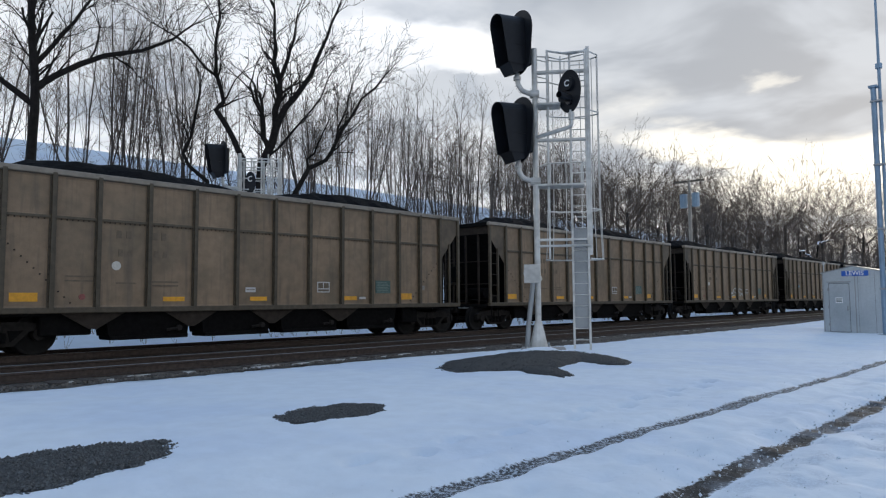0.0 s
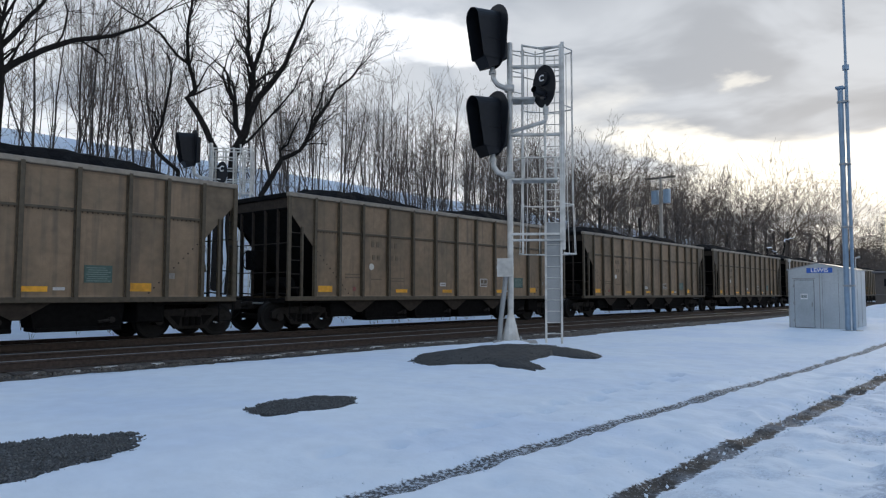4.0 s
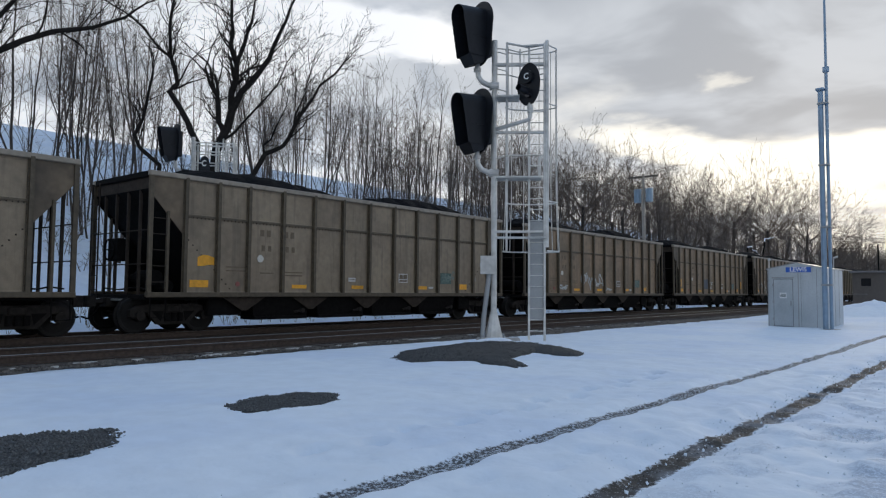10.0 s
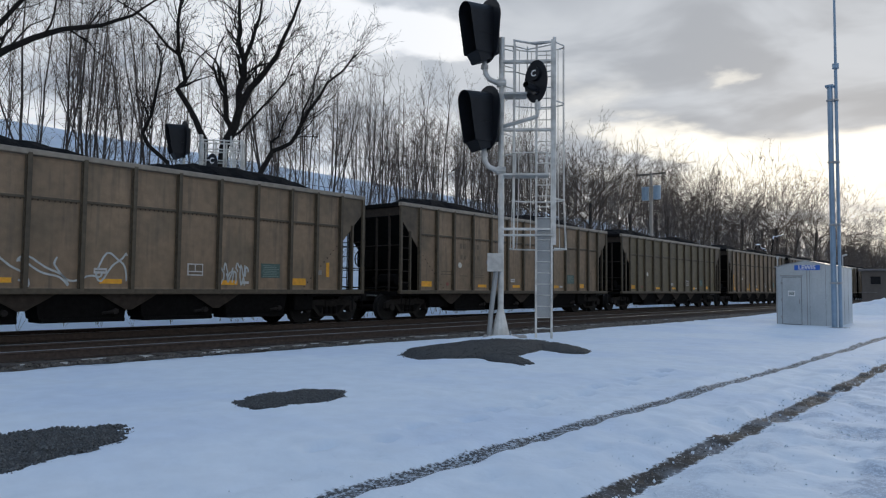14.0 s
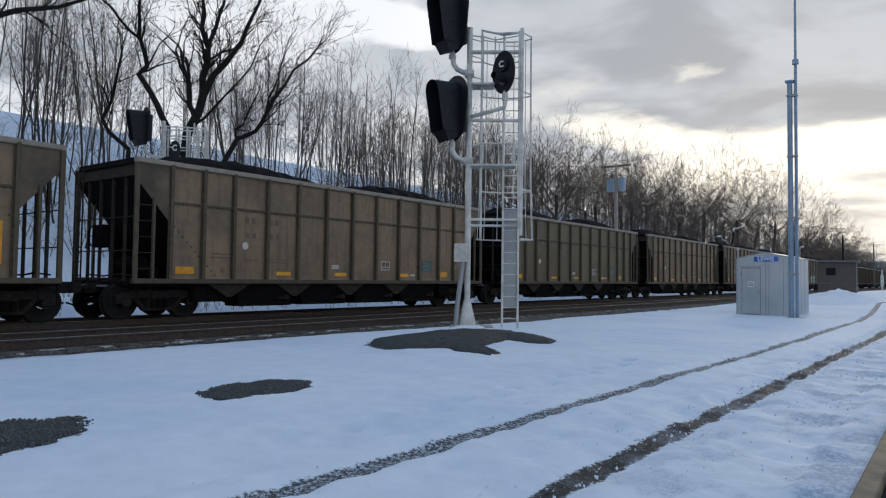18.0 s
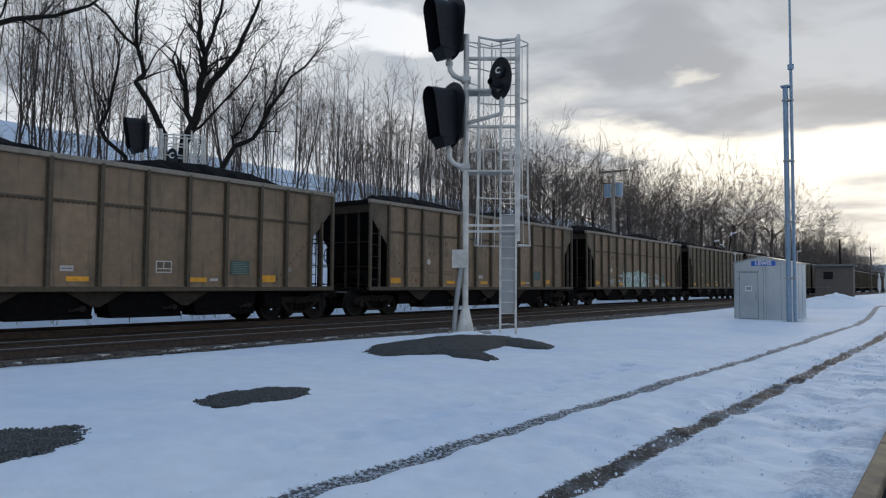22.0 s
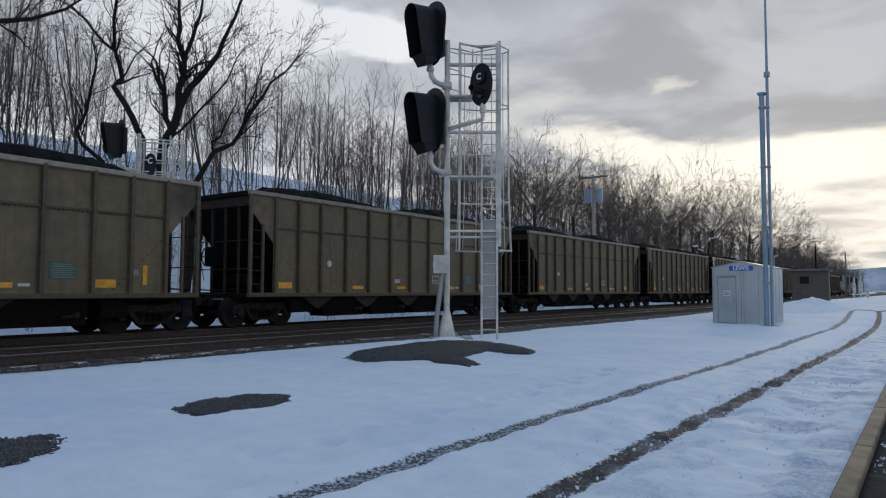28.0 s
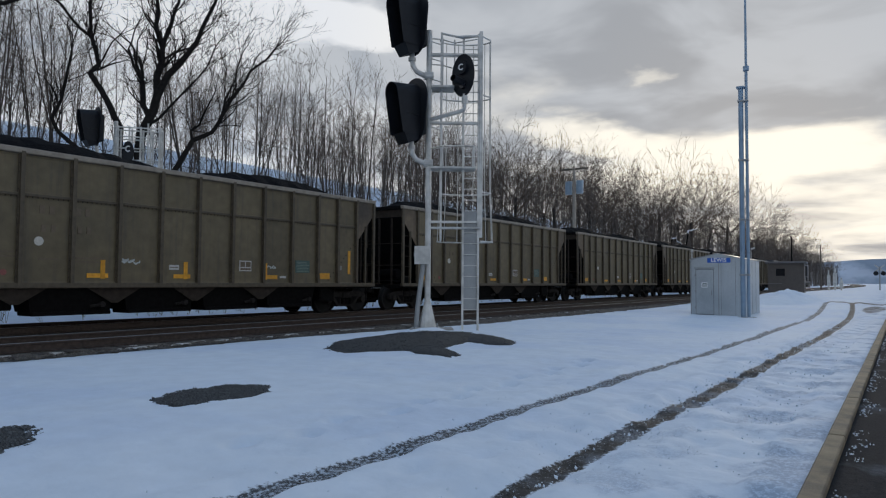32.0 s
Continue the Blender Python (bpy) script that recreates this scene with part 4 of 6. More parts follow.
        if min(abs(x - r) for r in RIBS) > 0.08:
            box(bm, x - 0.014, x + 0.014, -1.55, -1.543, 2.965, 2.992)
    part("riveting", bm, M_UNDER, car, "lines of dark rivet heads")["kind"] = "stuff"
    # trucks
    for tx in (-BAY, BAY):
        tk = new("truck")
        tk.parent = car
        tk.matrix_basis = pose(tx, 0, 0)
        for wx in (-0.89, 0.89):
            for s in (-1, 1):
                bm = bmesh.new()
                y = s * 0.75
                prof = [(0.455, y + s * 0.065), (0.455, y - s * 0.055), (0.49, y - s * 0.075), (0.49, y - s * 0.09), (0.40, y - s * 0.09), (0.36, y - s * 0.02), (0.14, y + s * 0.01), (0.14, y + s * 0.075), (0.36, y + s * 0.045), (0.40, y + s * 0.065)]
                ring = []
                for k in range(20):
                    a = 2 * math.pi * k / 20
                    ring.append([bm.verts.new((r * math.cos(a), yy, r * math.sin(a))) for r, yy in prof])
                for k in range(20):
                    for j in range(len(prof)):
                        a, b = ring[k], ring[(k + 1) % 20]
                        jj = (j + 1) % len(prof)
                        bm.faces.new((a[j], a[jj], b[jj], b[j]))
                rod(bm, (0, y - s * 0.75, 0), (0, y + s * 0.22, 0), 0.085, n=12)
                bmesh.ops.recalc_face_normals(bm, faces=bm.faces[:])
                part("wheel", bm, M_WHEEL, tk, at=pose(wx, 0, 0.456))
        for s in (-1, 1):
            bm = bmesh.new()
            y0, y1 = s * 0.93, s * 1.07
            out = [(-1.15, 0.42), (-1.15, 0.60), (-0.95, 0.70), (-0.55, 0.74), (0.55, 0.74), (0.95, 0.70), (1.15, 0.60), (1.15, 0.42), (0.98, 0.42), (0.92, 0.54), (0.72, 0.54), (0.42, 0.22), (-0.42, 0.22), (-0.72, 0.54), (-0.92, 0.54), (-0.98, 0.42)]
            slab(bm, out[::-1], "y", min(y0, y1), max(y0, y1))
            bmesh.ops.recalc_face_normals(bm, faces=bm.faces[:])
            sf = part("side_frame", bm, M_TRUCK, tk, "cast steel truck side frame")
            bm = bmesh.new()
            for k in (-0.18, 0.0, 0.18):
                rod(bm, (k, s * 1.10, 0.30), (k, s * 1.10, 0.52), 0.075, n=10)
            part("spring_nest", bm, M_NEARBLACK, sf)
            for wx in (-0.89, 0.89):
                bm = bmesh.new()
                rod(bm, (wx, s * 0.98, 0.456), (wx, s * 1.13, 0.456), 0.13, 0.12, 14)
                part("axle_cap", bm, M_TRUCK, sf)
            # near-black plates on the solid frame stand in for its shaded triangular openings
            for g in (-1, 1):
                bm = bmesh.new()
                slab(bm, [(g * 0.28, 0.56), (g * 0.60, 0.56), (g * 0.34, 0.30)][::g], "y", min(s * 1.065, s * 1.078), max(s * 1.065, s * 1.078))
                part("frame_opening", bm, M_NEARBLACK, sf)
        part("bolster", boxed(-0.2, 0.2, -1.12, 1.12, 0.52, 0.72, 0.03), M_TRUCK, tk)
    return car


def locomotive(name):
    """A six-axle diesel helper, seen only far off at the train's tail."""
    lo = empty(name, pose(0, 0, 0), "black six-axle diesel locomotive pushing at the tail of the train", "locomotive", "pushers at the tail")
    part("frame", boxed(-11.0, 11.0, -1.5, 1.5, 1.15, 1.5, 0.05), M_LOCO, lo)
    part("long_hood", boxed(-10.2, 5.2, -1.0, 1.0, 1.5, 4.3, 0.12), M_LOCO, lo)
    part("radiator", boxed(-10.3, -6.4, -1.5, 1.5, 3.2, 4.4, 0.1), M_LOCO, lo)
    cab = part("cab", boxed(5.2, 7.8, -1.5, 1.5, 1.5, 4.5, 0.12), M_LOCO, lo)
    part("roof", boxed(5.1, 7.9, -1.45, 1.45, 4.49, 4.60, 0.04), M_SILVER, cab, "snow-dusted pale cab roof")
    for y in (-1.51, 1.49):
        part("cab_window", boxed(5.6, 7.2, y, y + 0.02, 3.2, 4.0), M_DARKGLASS, cab)
    part("short_hood", boxed(7.8, 10.2, -0.95, 0.95, 1.5, 3.4, 0.15), M_LOCO, lo)
    part("nose_stripe", boxed(10.19, 10.22, -0.8, 0.8, 2.2, 2.9), M_WHITE, lo, "white nose panel")
    part("fuel_tank", boxed(-2.6, 2.6, -1.3, 1.3, 0.35, 1.15, 0.15), M_LOCO, lo)
    part("pilot", boxed(10.9, 11.1, -1.4, 1.4, 0.25, 1.3, 0.04), M_WHITE, lo, "pale pilot sheet")
    for tx in (-7.2, 7.2):
        tk = new("truck")
        tk.parent = lo
        tk.matrix_basis = pose(tx, 0, 0)
        for s in (-1, 1):
            part("side_frame", boxed(-2.6, 2.6, min(s * 0.95, s * 1.15), max(s * 0.95, s * 1.15), 0.42, 0.85, 0.06), M_TRUCK, tk)
            for wx in (-1.9, 0, 1.9):
                bm = bmesh.new()
                rod(bm, (wx, s * 0.68, 0.52), (wx, s * 0.82, 0.52), 0.52, n=20)
                part("wheel", bm, M_WHEEL, tk)
    for s in (-1, 1):
        bm = bmesh.new()
        rod(bm, (-10.8, s * 1.45, 2.4), (5.0, s * 1.45, 2.4), 0.02, n=5)
        for k in range(9):
            rod(bm, (-10.8 + 1.95 * k, s * 1.45, 1.5), (-10.8 + 1.95 * k, s * 1.45, 2.4), 0.02, n=5)
        part("handrail", bm, M_WHITE, lo)
    return lo


FIRST, LAST = -1, 33
first_car = hopper_car()
cars = [first_car] + [copy_thing(first_car, pose(0, 0, 0)) for i in range(FIRST + 1, LAST + 1)]
pushers = [locomotive("locomotive")]
pushers.append(copy_thing(pushers[0], pose(0, 0, 0)))


PALE = (8, 9)
for i in PALE:
    c = cars[i - FIRST]
    c["label"] = "faded grey-brown steel hopper car loaded with coal"
    for ob in c.children:
        if ob.type == "MESH" and ob.data.materials and ob.data.materials[0] == M_CAR:
            ob.material_slots[0].link = "OBJECT"
            ob.material_slots[0].material = M_PALECAR
OLIVE = (14, 17, 22, 24, 25, 26, 27, 28, 29, 30, 31, 33)
for i in OLIVE:
    c = cars[i - FIRST]
    c["label"] = "weathered olive-brown steel hopper car loaded with coal"
    for ob in c.children:
        if ob.type == "MESH" and ob.data.materials and ob.data.materials[0] == M_CAR:
            ob.material_slots[0].link = "OBJECT"
            ob.material_slots[0].material = M_OLIVE


def scrawl(car, x0, x1, z0, z1, material, seed, label, width=0.035, loops=6, upright=False):
    """Spray-painted loops along a car's side: flat bands just proud of the sheet."""
    rnd = random.Random(seed)
    for l in range(loops):
        bm = bmesh.new()
        cx = x0 + (x1 - x0) * (l + 0.5) / loops
        w, h = (x1 - x0) / loops * rnd.uniform(0.4, 0.75), (z1 - z0) * rnd.uniform(0.32, 0.5)
        cz = (z0 + z1) / 2 + rnd.uniform(-0.15, 0.15) * (z1 - z0)
        a0, turns, f = rnd.uniform(0, 6.28), rnd.uniform(0.55, 1.25), rnd.choice((1, 2, 2, 3))
        prev = None
        n = 26
        for k in range(n + 1):
            a = a0 + 2 * math.pi * turns * k / n
            x, z = cx + w * math.cos(a), cz + h * math.sin(f * a * 0.5 + l) * (0.75 + 0.25 * math.cos(3 * a))
            b = a + 0.05
            dx, dz = cx + w * math.cos(b) - x, cz + h * math.sin(f * b * 0.5 + l) * (0.75 + 0.25 * math.cos(3 * b)) - z
            ln = math.hypot(dx, dz) or 1
            nx_, nz_ = -dz / ln * width, dx / ln * width
            row = [bm.verts.new((x - nx_, -1.514, z - nz_)), bm.verts.new((x + nx_, -1.514, z + nz_))]
            if prev:
                bm.faces.new((prev[0], row[0], row[1], prev[1]))
            prev = row
        part("spray_stroke", bm, material, car, label)


def paint_block(car, x0, x1, z0, z1, material, seed, label):
    """A filled, rough-edged block of spray paint."""
    bm = bmesh.new()
    n = 40
    lo, hi = [], []
    for k in range(n + 1):
        x = x0 + (x1 - x0) * k / n
        lo.append(bm.verts.new((x, -1.513, z0 + 0.10 * noise.noise((x * 3, seed, 0)))))
        hi.append(bm.verts.new((x, -1.513, z1 + 0.22 * noise.noise((x * 1.6, seed, 5)))))
    for k in range(n):
        bm.faces.new((lo[k], lo[k + 1], hi[k + 1], hi[k]))
    for r in RIBS:
        if x0 < r < x1:
            box(bm, r - 0.045, r + 0.045, -1.609, -1.6055, z0 + 0.03, z1 + 0.22 * noise.noise((r * 1.6, seed, 5)))
    part("spray_paint", bm, material, car, label)


def by_index(i):
    return cars[i - FIRST]


scrawl(by_index(2), -1.2, 1.0, 1.15, 1.75, M_PALEPAINT, 22, "faint white spray-paint loops", 0.025, 3)
for ob in by_index(3).children:
    if ob.name.startswith("disc_mark") and ob.data.materials[0] == M_DOT:
        ob.material_slots[0].link = "OBJECT"
        ob.material_slots[0].material = M_BLUEPAINT
        ob["label"] = "bright blue paint dot"
paint_block(by_index(3), -2.25, -1.80, 1.42, 1.68, M_FADED, 33, "pale rubbed patch")
scrawl(by_index(8), -2.32, -1.44, 1.30, 1.72, M_BLUEPAINT, 81, "small bright blue spray-paint tag", 0.035, 6)
paint_block(by_index(9), -6.21, -5.72, 1.75, 1.95, M_YELLOW, 90, "patch of yellow sheeting")
scrawl(by_index(9), 4.0, 4.53, 1.5, 1.83, M_TEALLINE, 93, "small faded cyan tag", 0.02, 4)
scrawl(by_index(10), -4.55, -3.7, 1.15, 1.5, M_PALEPAINT, 100, "white spray-paint tag", 0.03, 3)
scrawl(by_index(10), -2.4, -0.1, 1.15, 2.1, M_PALEPAINT, 101, "white spray-paint scrawl", 0.035, 5)
scrawl(by_index(10), 0.2, 0.9, 1.15, 1.4, M_PALEPAINT, 103, "white spray-paint tag", 0.02, 3)
paint_block(by_index(11), -2.27, -1.30, 1.36, 2.0, M_DULLBLUE, 11, "faded grey-blue block of spray paint")
scrawl(by_index(11), -1.14, -0.34, 1.65, 1.95, M_PALEPAINT, 112, "small thin white spray-paint tag", 0.014, 3)
scrawl(by_index(12), -6.05, -0.1, 1.05, 1.95, M_PALEPAINT, 121, "large white spray-paint loops", 0.022, 8)
scrawl(by_index(12), 2.38, 3.28, 1.15, 1.75, M_PALEPAINT, 122, "small white tag like a crown", 0.018, 7)
paint_block(by_index(21), -2.62, 1.40, 1.02, 1.95, M_MINTPAINT, 5, "wide block of pale mint spray paint")
scrawl(by_index(21), -2.5, 1.3, 1.1, 1.9, M_LETTER, 211, "white outlines over the mint block", 0.025, 9)
scrawl(by_index(21), -2.4, 1.2, 1.1, 1.85, M_TEALLINE, 214, "grey-green shading inside the mint letters", 0.03, 7)
scrawl(by_index(21), -4.81, -3.9, 1.10, 1.60, M_PALEPAINT, 212, "white spray-paint tag like an ink splash", 0.018, 7)
scrawl(by_index(21), -4.72, -4.4, 1.72, 1.95, M_PALEPAINT, 215, "two small white loops", 0.018, 2)
paint_block(by_index(21), -3.42, -3.18, 1.62, 1.74, M_PALEPAINT, 8, "white painted eye")
paint_block(by_index(21), -3.02, -2.70, 1.64, 1.84, M_PALEPAINT, 9, "white painted eye")
paint_block(by_index(21), -3.46, -2.78, 1.36, 1.46, M_PALEPAINT, 10, "white painted grin")
paint_block(by_index(21), 2.60, 3.22, 1.20, 1.52, M_PALEPAINT, 18, "pale bluish block of spray paint")
scrawl(by_index(21), 2.45, 3.20, 1.55, 1.92, M_PALEPAINT, 216, "dripping white letters", 0.022, 5)
scrawl(by_index(21), 3.5, 4.4, 1.06, 1.36, M_MINTPAINT, 213, "mint spray-paint tag", 0.04, 4)
scrawl(by_index(27), -2.5, -1.7, 1.42, 1.62, M_DULLBLUE, 271, "faint dark blue scribble", 0.025, 4)
scrawl(by_index(27), -1.25, -0.45, 1.62, 1.97, M_DULLBLUE, 272, "faint dark blue spray-paint tag", 0.022, 4)
scrawl(by_index(27), -0.05, 0.55, 1.45, 2.0, M_DULLBLUE, 273, "faint dark blue spray-paint tag", 0.022, 4)
scrawl(by_index(28), -2.35, -1.75, 1.53, 1.66, M_PALEPAINT, 291, "short white scrawl", 0.02, 4)
scrawl(by_index(28), 2.55, 2.85, 1.48, 1.60, M_PALEPAINT, 292, "short white scrawl", 0.015, 3)


def upright_strips(car, spots):
    """Cars with newer sheeting: upright yellow strips beside the flat ones."""
    for x, z0, z1 in spots:
        part("reflector", boxed(x - 0.06, x + 0.06, -1.513, -1.499, z0, z1), M_YELLOW, car, "upright yellow reflective strip")


for i, spots in ((11, ((-6.23, 1.48, 1.98), (6.12, 1.42, 1.92))), (12, ((-6.26, 1.40, 1.90), (6.12, 1.44, 1.88))),
                 (15, ((-6.18, 1.22, 2.24), (-2.40, 1.10, 1.60), (0.0, 1.12, 1.60), (2.64, 1.12, 1.70), (6.30, 1.34, 2.28))),
                 (24, ((6.05, 1.25, 1.75),)), (27, ((-6.1, 1.25, 1.75), (5.92, 1.22, 1.69))),
                 (28, ((-6.1, 1.2, 1.9), (-2.72, 1.15, 1.61), (-0.37, 1.15, 1.62), (2.46, 1.15, 1.65), (6.26, 1.36, 2.18)))):
    upright_strips(by_index(i), spots)


def on_line(x, z=RAIL_Z):
    """The pose of a vehicle whose middle is over x on the far track."""
    return pose(x, side_y(x) + FAR_TRACK, z, 0, 0, math.degrees(math.atan(slope_of(x))))


def motions():
    stops = [2.0 * i for i in range(17)]

    def run(t):
        """How far the train has come: it gathers speed slightly."""
        return SPEED * t + GAIN * t * t / 2

    for i, c in enumerate(cars):
        mid = START + (FIRST + i) * LENGTH + BODY / 2
        walk(c, [(t, on_line(mid - run(t))) for t in stops])
    for i, c in enumerate(pushers):
        mid = START + (LAST + 1) * LENGTH + 14.0 + 25.0 * i
        walk(c, [(t, on_line(mid - run(t))) for t in stops])

# ---------------------------------------------------------------- signal mast
MAST = pose(16.25, 11.82, 0.10, 0, 0, -54.0)     # its x runs towards the ladder, y away from the lane


def head_outline(w, h, n=14):
    """Backing plate: a full round at the top, a smaller one below."""
    pts = []
    for i in range(n + 1):
        a = math.pi * i / n
        pts.append((w * math.cos(a), h - w + w * math.sin(a)))
    for i in range(n + 1):
        a = math.pi + math.pi * i / n
        pts.append((w * 0.86 * math.cos(a), w * 0.86 + w * 0.86 * math.sin(a)))
    return pts


def signal_head(parent, at, scale=1.0):
    """Hooded colour-light head: tall round-topped plate facing -y, a long tunnel hood cut back towards its foot, lenses, case."""
    hd = part("signal_head", bmesh_slab(head_outline(0.60 * scale, 1.80 * scale), 0.0, 0.03), M_BLACKSIG, parent, "black hooded signal head", at=at)
    w, low, high, n = 0.29 * scale, 0.20 * scale, 1.62 * scale, 14
    bm = bmesh.new()

    def arch(k, shrink):
        """A ring of the hood, k from the plate (0) to the mouth (1); the mouth leans back towards the foot."""
        g, pts = w * (1 + 0.08 * k) - shrink, []
        for i in range(n + 1):
            a = math.pi * i / n
            pts.append((g * math.cos(a), high - g - 0.05 * scale * k + (g if 0 < i < n else 0) * math.sin(a)))
        pts = [(g, low + (high - g - low) * q) for q in (0.0, 0.35, 0.7)] + pts + [(-g, low + (high - g - low) * q) for q in (0.7, 0.35, 0.0)]
        reach = lambda z: (0.56 + 0.24 * (z - low) / (high - low)) * scale
        return [bm.verts.new((x, -k * reach(z), z)) for x, z in pts]

    out_, in_ = [arch(k, 0.0) for k in (0.0, 0.5, 1.0)], [arch(k, 0.018) for k in (1.0, 0.5, 0.02)]
    for a, b in list(zip(out_, out_[1:])) + list(zip(in_, in_[1:])) + [(out_[-1], in_[0])]:
        for i in range(len(a) - 1):
            bm.faces.new((a[i], b[i], b[i + 1], a[i + 1]))
    part("hood", bm, M_BLACKSIG, hd)
    bm = bmesh.new()
    quad_box(bm, [(-0.24 * scale, -0.34 * scale, -0.06 * scale), (0.24 * scale, -0.34 * scale, -0.06 * scale), (0.24 * scale, -0.02, 0.06 * scale), (-0.24 * scale, -0.02, 0.06 * scale),
                  (-0.28 * scale, -0.50 * scale, 0.22 * scale), (0.28 * scale, -0.50 * scale, 0.22 * scale), (0.28 * scale, -0.02, 0.24 * scale), (-0.28 * scale, -0.02, 0.24 * scale)])
    part("hood_floor", bm, M_BLACKSIG, hd)
    bm = bmesh.new()
    box(bm, w * 1.01, w * 1.05 + 0.012, -0.42 * scale, -0.05, 0.72 * scale, 0.74 * scale)
    part("stiffener", bm, M_BLACKSIG, hd)
    for k in range(3):
        bm = bmesh.new()
        rod(bm, (0, -0.06, (0.46 + 0.40 * k) * scale), (0, 0.0, (0.46 + 0.40 * k) * scale), 0.11 * scale, n=18)
        part("lens", bm, M_LENS, hd)
    part("case", boxed(-0.22 * scale, 0.22 * scale, 0.03, 0.28 * scale, 0.25 * scale, 1.45 * scale, 0.03), M_BLACKSIG, hd)
    return hd


def bmesh_slab(outline, c0, c1, axis="y"):
    bm = bmesh.new()
    slab(bm, outline, axis, c0, c1)
    bmesh.ops.recalc_face_normals(bm, faces=bm.faces[:])
    return bm


def signal_mast(at, name_label):
    m = empty("signal_mast", at, name_label, "signal mast")
    bm = bmesh.new()
    rod(bm, (0, 0, 0.2), (0, 0, 8.65), 0.085, n=16)
    part("mast_pole", bm, M_SILVER, m, "silver-painted tubular mast", smooth=False)
    bm = bmesh.new()
    rod(bm, (0, 0, 0.02), (0, 0, 0.75), 0.27, 0.10, 12)
    box(bm, -0.34, 0.34, -0.34, 0.34, -0.02, 0.03)
    part("mast_base", bm, M_SILVER, m, "flared cast base")
    part("foundation", boxed(-0.5, 0.75, -0.45, 0.45, -0.3, 0.0, 0.03), M_CONC, m, "concrete footing")
    bm = bmesh.new()
    for x, y in ((-0.28, -0.28), (0.28, -0.28), (0.28, 0.28), (-0.28, 0.28)):
        rod(bm, (x, y, 0.0), (x, y, 0.12), 0.03, n=6)
    part("anchor_bolts", bm, M_GALV, m)
    # two heads, with their elbows
    for z in (5.36, 7.92):
        signal_head(m, pose(-0.43, -0.13, z - 0.06, 0, 0, -54), 1.05)
        bm = bmesh.new()
        pipe(bm, [(0, 0, z - 0.62), (-0.16, -0.03, z - 0.60), (-0.36, -0.09, z - 0.52), (-0.47, -0.12, z - 0.36), (-0.50, -0.13, z - 0.1), (-0.50, -0.13, z + 0.1)], 0.075, 10)
        rod(bm, (-0.50, -0.13, z - 0.22), (-0.50, -0.13, z - 0.12), 0.11, n=12)
        rod(bm, (0.12, 0.0, z - 0.62), (-0.14, -0.02, z - 0.62), 0.12, n=12)
        part("head_bracket", bm, M_SILVER, m, "cast elbow bracket")
    # letter plate on its arm
    bm = bmesh.new()
    pipe(bm, [(0.05, -0.05, 6.02), (0.90, -0.33, 6.20), (1.00, -0.35, 6.24), (1.02, -0.35, 6.32), (1.02, -0.35, 6.70)], 0.06, 10)
    rod(bm, (1.02, -0.35, 6.42), (1.02, -0.35, 6.64), 0.09, n=10)
    part("plate_arm", bm, M_SILVER, m)
    lp = part("letter_plate", bmesh_slab([(0.40 * math.cos(2 * math.pi * k / 28), 0.62 + 0.62 * math.sin(2 * math.pi * k / 28)) for k in range(28)], 0, 0.03), M_BLACKSIG, m, "black oval plate with a white letter", at=pose(0.96, -0.36, 6.62, 0, 0, -40))
    bm = bmesh.new()
    rod(bm, (0, -0.10, 0.82), (0, 0.0, 0.82), 0.19, 0.20, 20)
    ring = part("letter_case", bm, M_BLACKSIG, lp, "round black case of the lit letter")
    lettering("C", 0.25, 0.004, M_LETTER, ring, pose(0.0, -0.106, 0.82, 90, 0, 0), "white letter C")
    bm = bmesh.new()
    rod(bm, (0, 0, 0.40), (0, -0.46, 0.44), 0.105, 0.095, 14, caps=False)
    rod(bm, (0, -0.005, 0.40), (0, -0.02, 0.40), 0.10, n=14)
    part("small_visor", bm, M_BLACKSIG, lp)
    bm = bmesh.new()
    rod(bm, (0.03, -0.10, 0.30), (0.03, 0.0, 0.30), 0.085, n=14)
    part("lamp_cap", bm, M_LENS, lp)
    # ladder with its cage, set off from the mast
    lx, ly = 1.22, -0.05
    lad = new("ladder")
    lad.parent = m
    lad.matrix_basis = pose(0, 0, 0)
    for x, top in ((lx - 0.22, 8.42), (lx + 0.22, 8.55)):
        part("stile", boxed(x - 0.03, x + 0.03, ly - 0.04, ly + 0.04, -0.1, top, 0.006), M_SILVER, lad)
    for k in range(26):
        z = 0.22 + 0.315 * k
        bm = bmesh.new()
        rod(bm, (lx - 0.22, ly, z), (lx + 0.22, ly, z), 0.014, n=6)
        part("rung", bm, M_SILVER, lad)
    part("climb_guard", boxed(lx - 0.19, lx + 0.19, ly + 0.035, ly + 0.05, 0.55, 3.35, 0.004), M_GALV, lad, "galvanised climb-guard sheet")
    # the stout outer post of the platform
    part("outer_post", boxed(lx + 0.24, lx + 0.34, ly - 0.05, ly + 0.05, 2.6, 8.62, 0.01), M_SILVER, m)
    # cage hoops and strips behind the ladder, open towards the lane
    cage = new("safety_cage")
    cage.parent = m
    cage.matrix_basis = pose(0, 0, 0)

    def ring_at(a, grow=1.0):
        return 1.08 + 0.75 * grow * math.cos(a), ly + 0.10 + 0.60 * (1 + math.sin(a)) * 0.62 * grow

    def hoop(z, grow=1.0):
        bm = bmesh.new()
        pts = [ring_at(radians(205 - 238 * k / 20), grow) for k in range(21)]
        pts = [(0.36, ly)] + pts + [(lx + 0.29, ly)]
        for a, b in zip(pts, pts[1:]):
            rod(bm, (a[0], a[1], z), (b[0], b[1], z), 0.021, n=6)
        return part("hoop", bm, M_SILVER, cage)

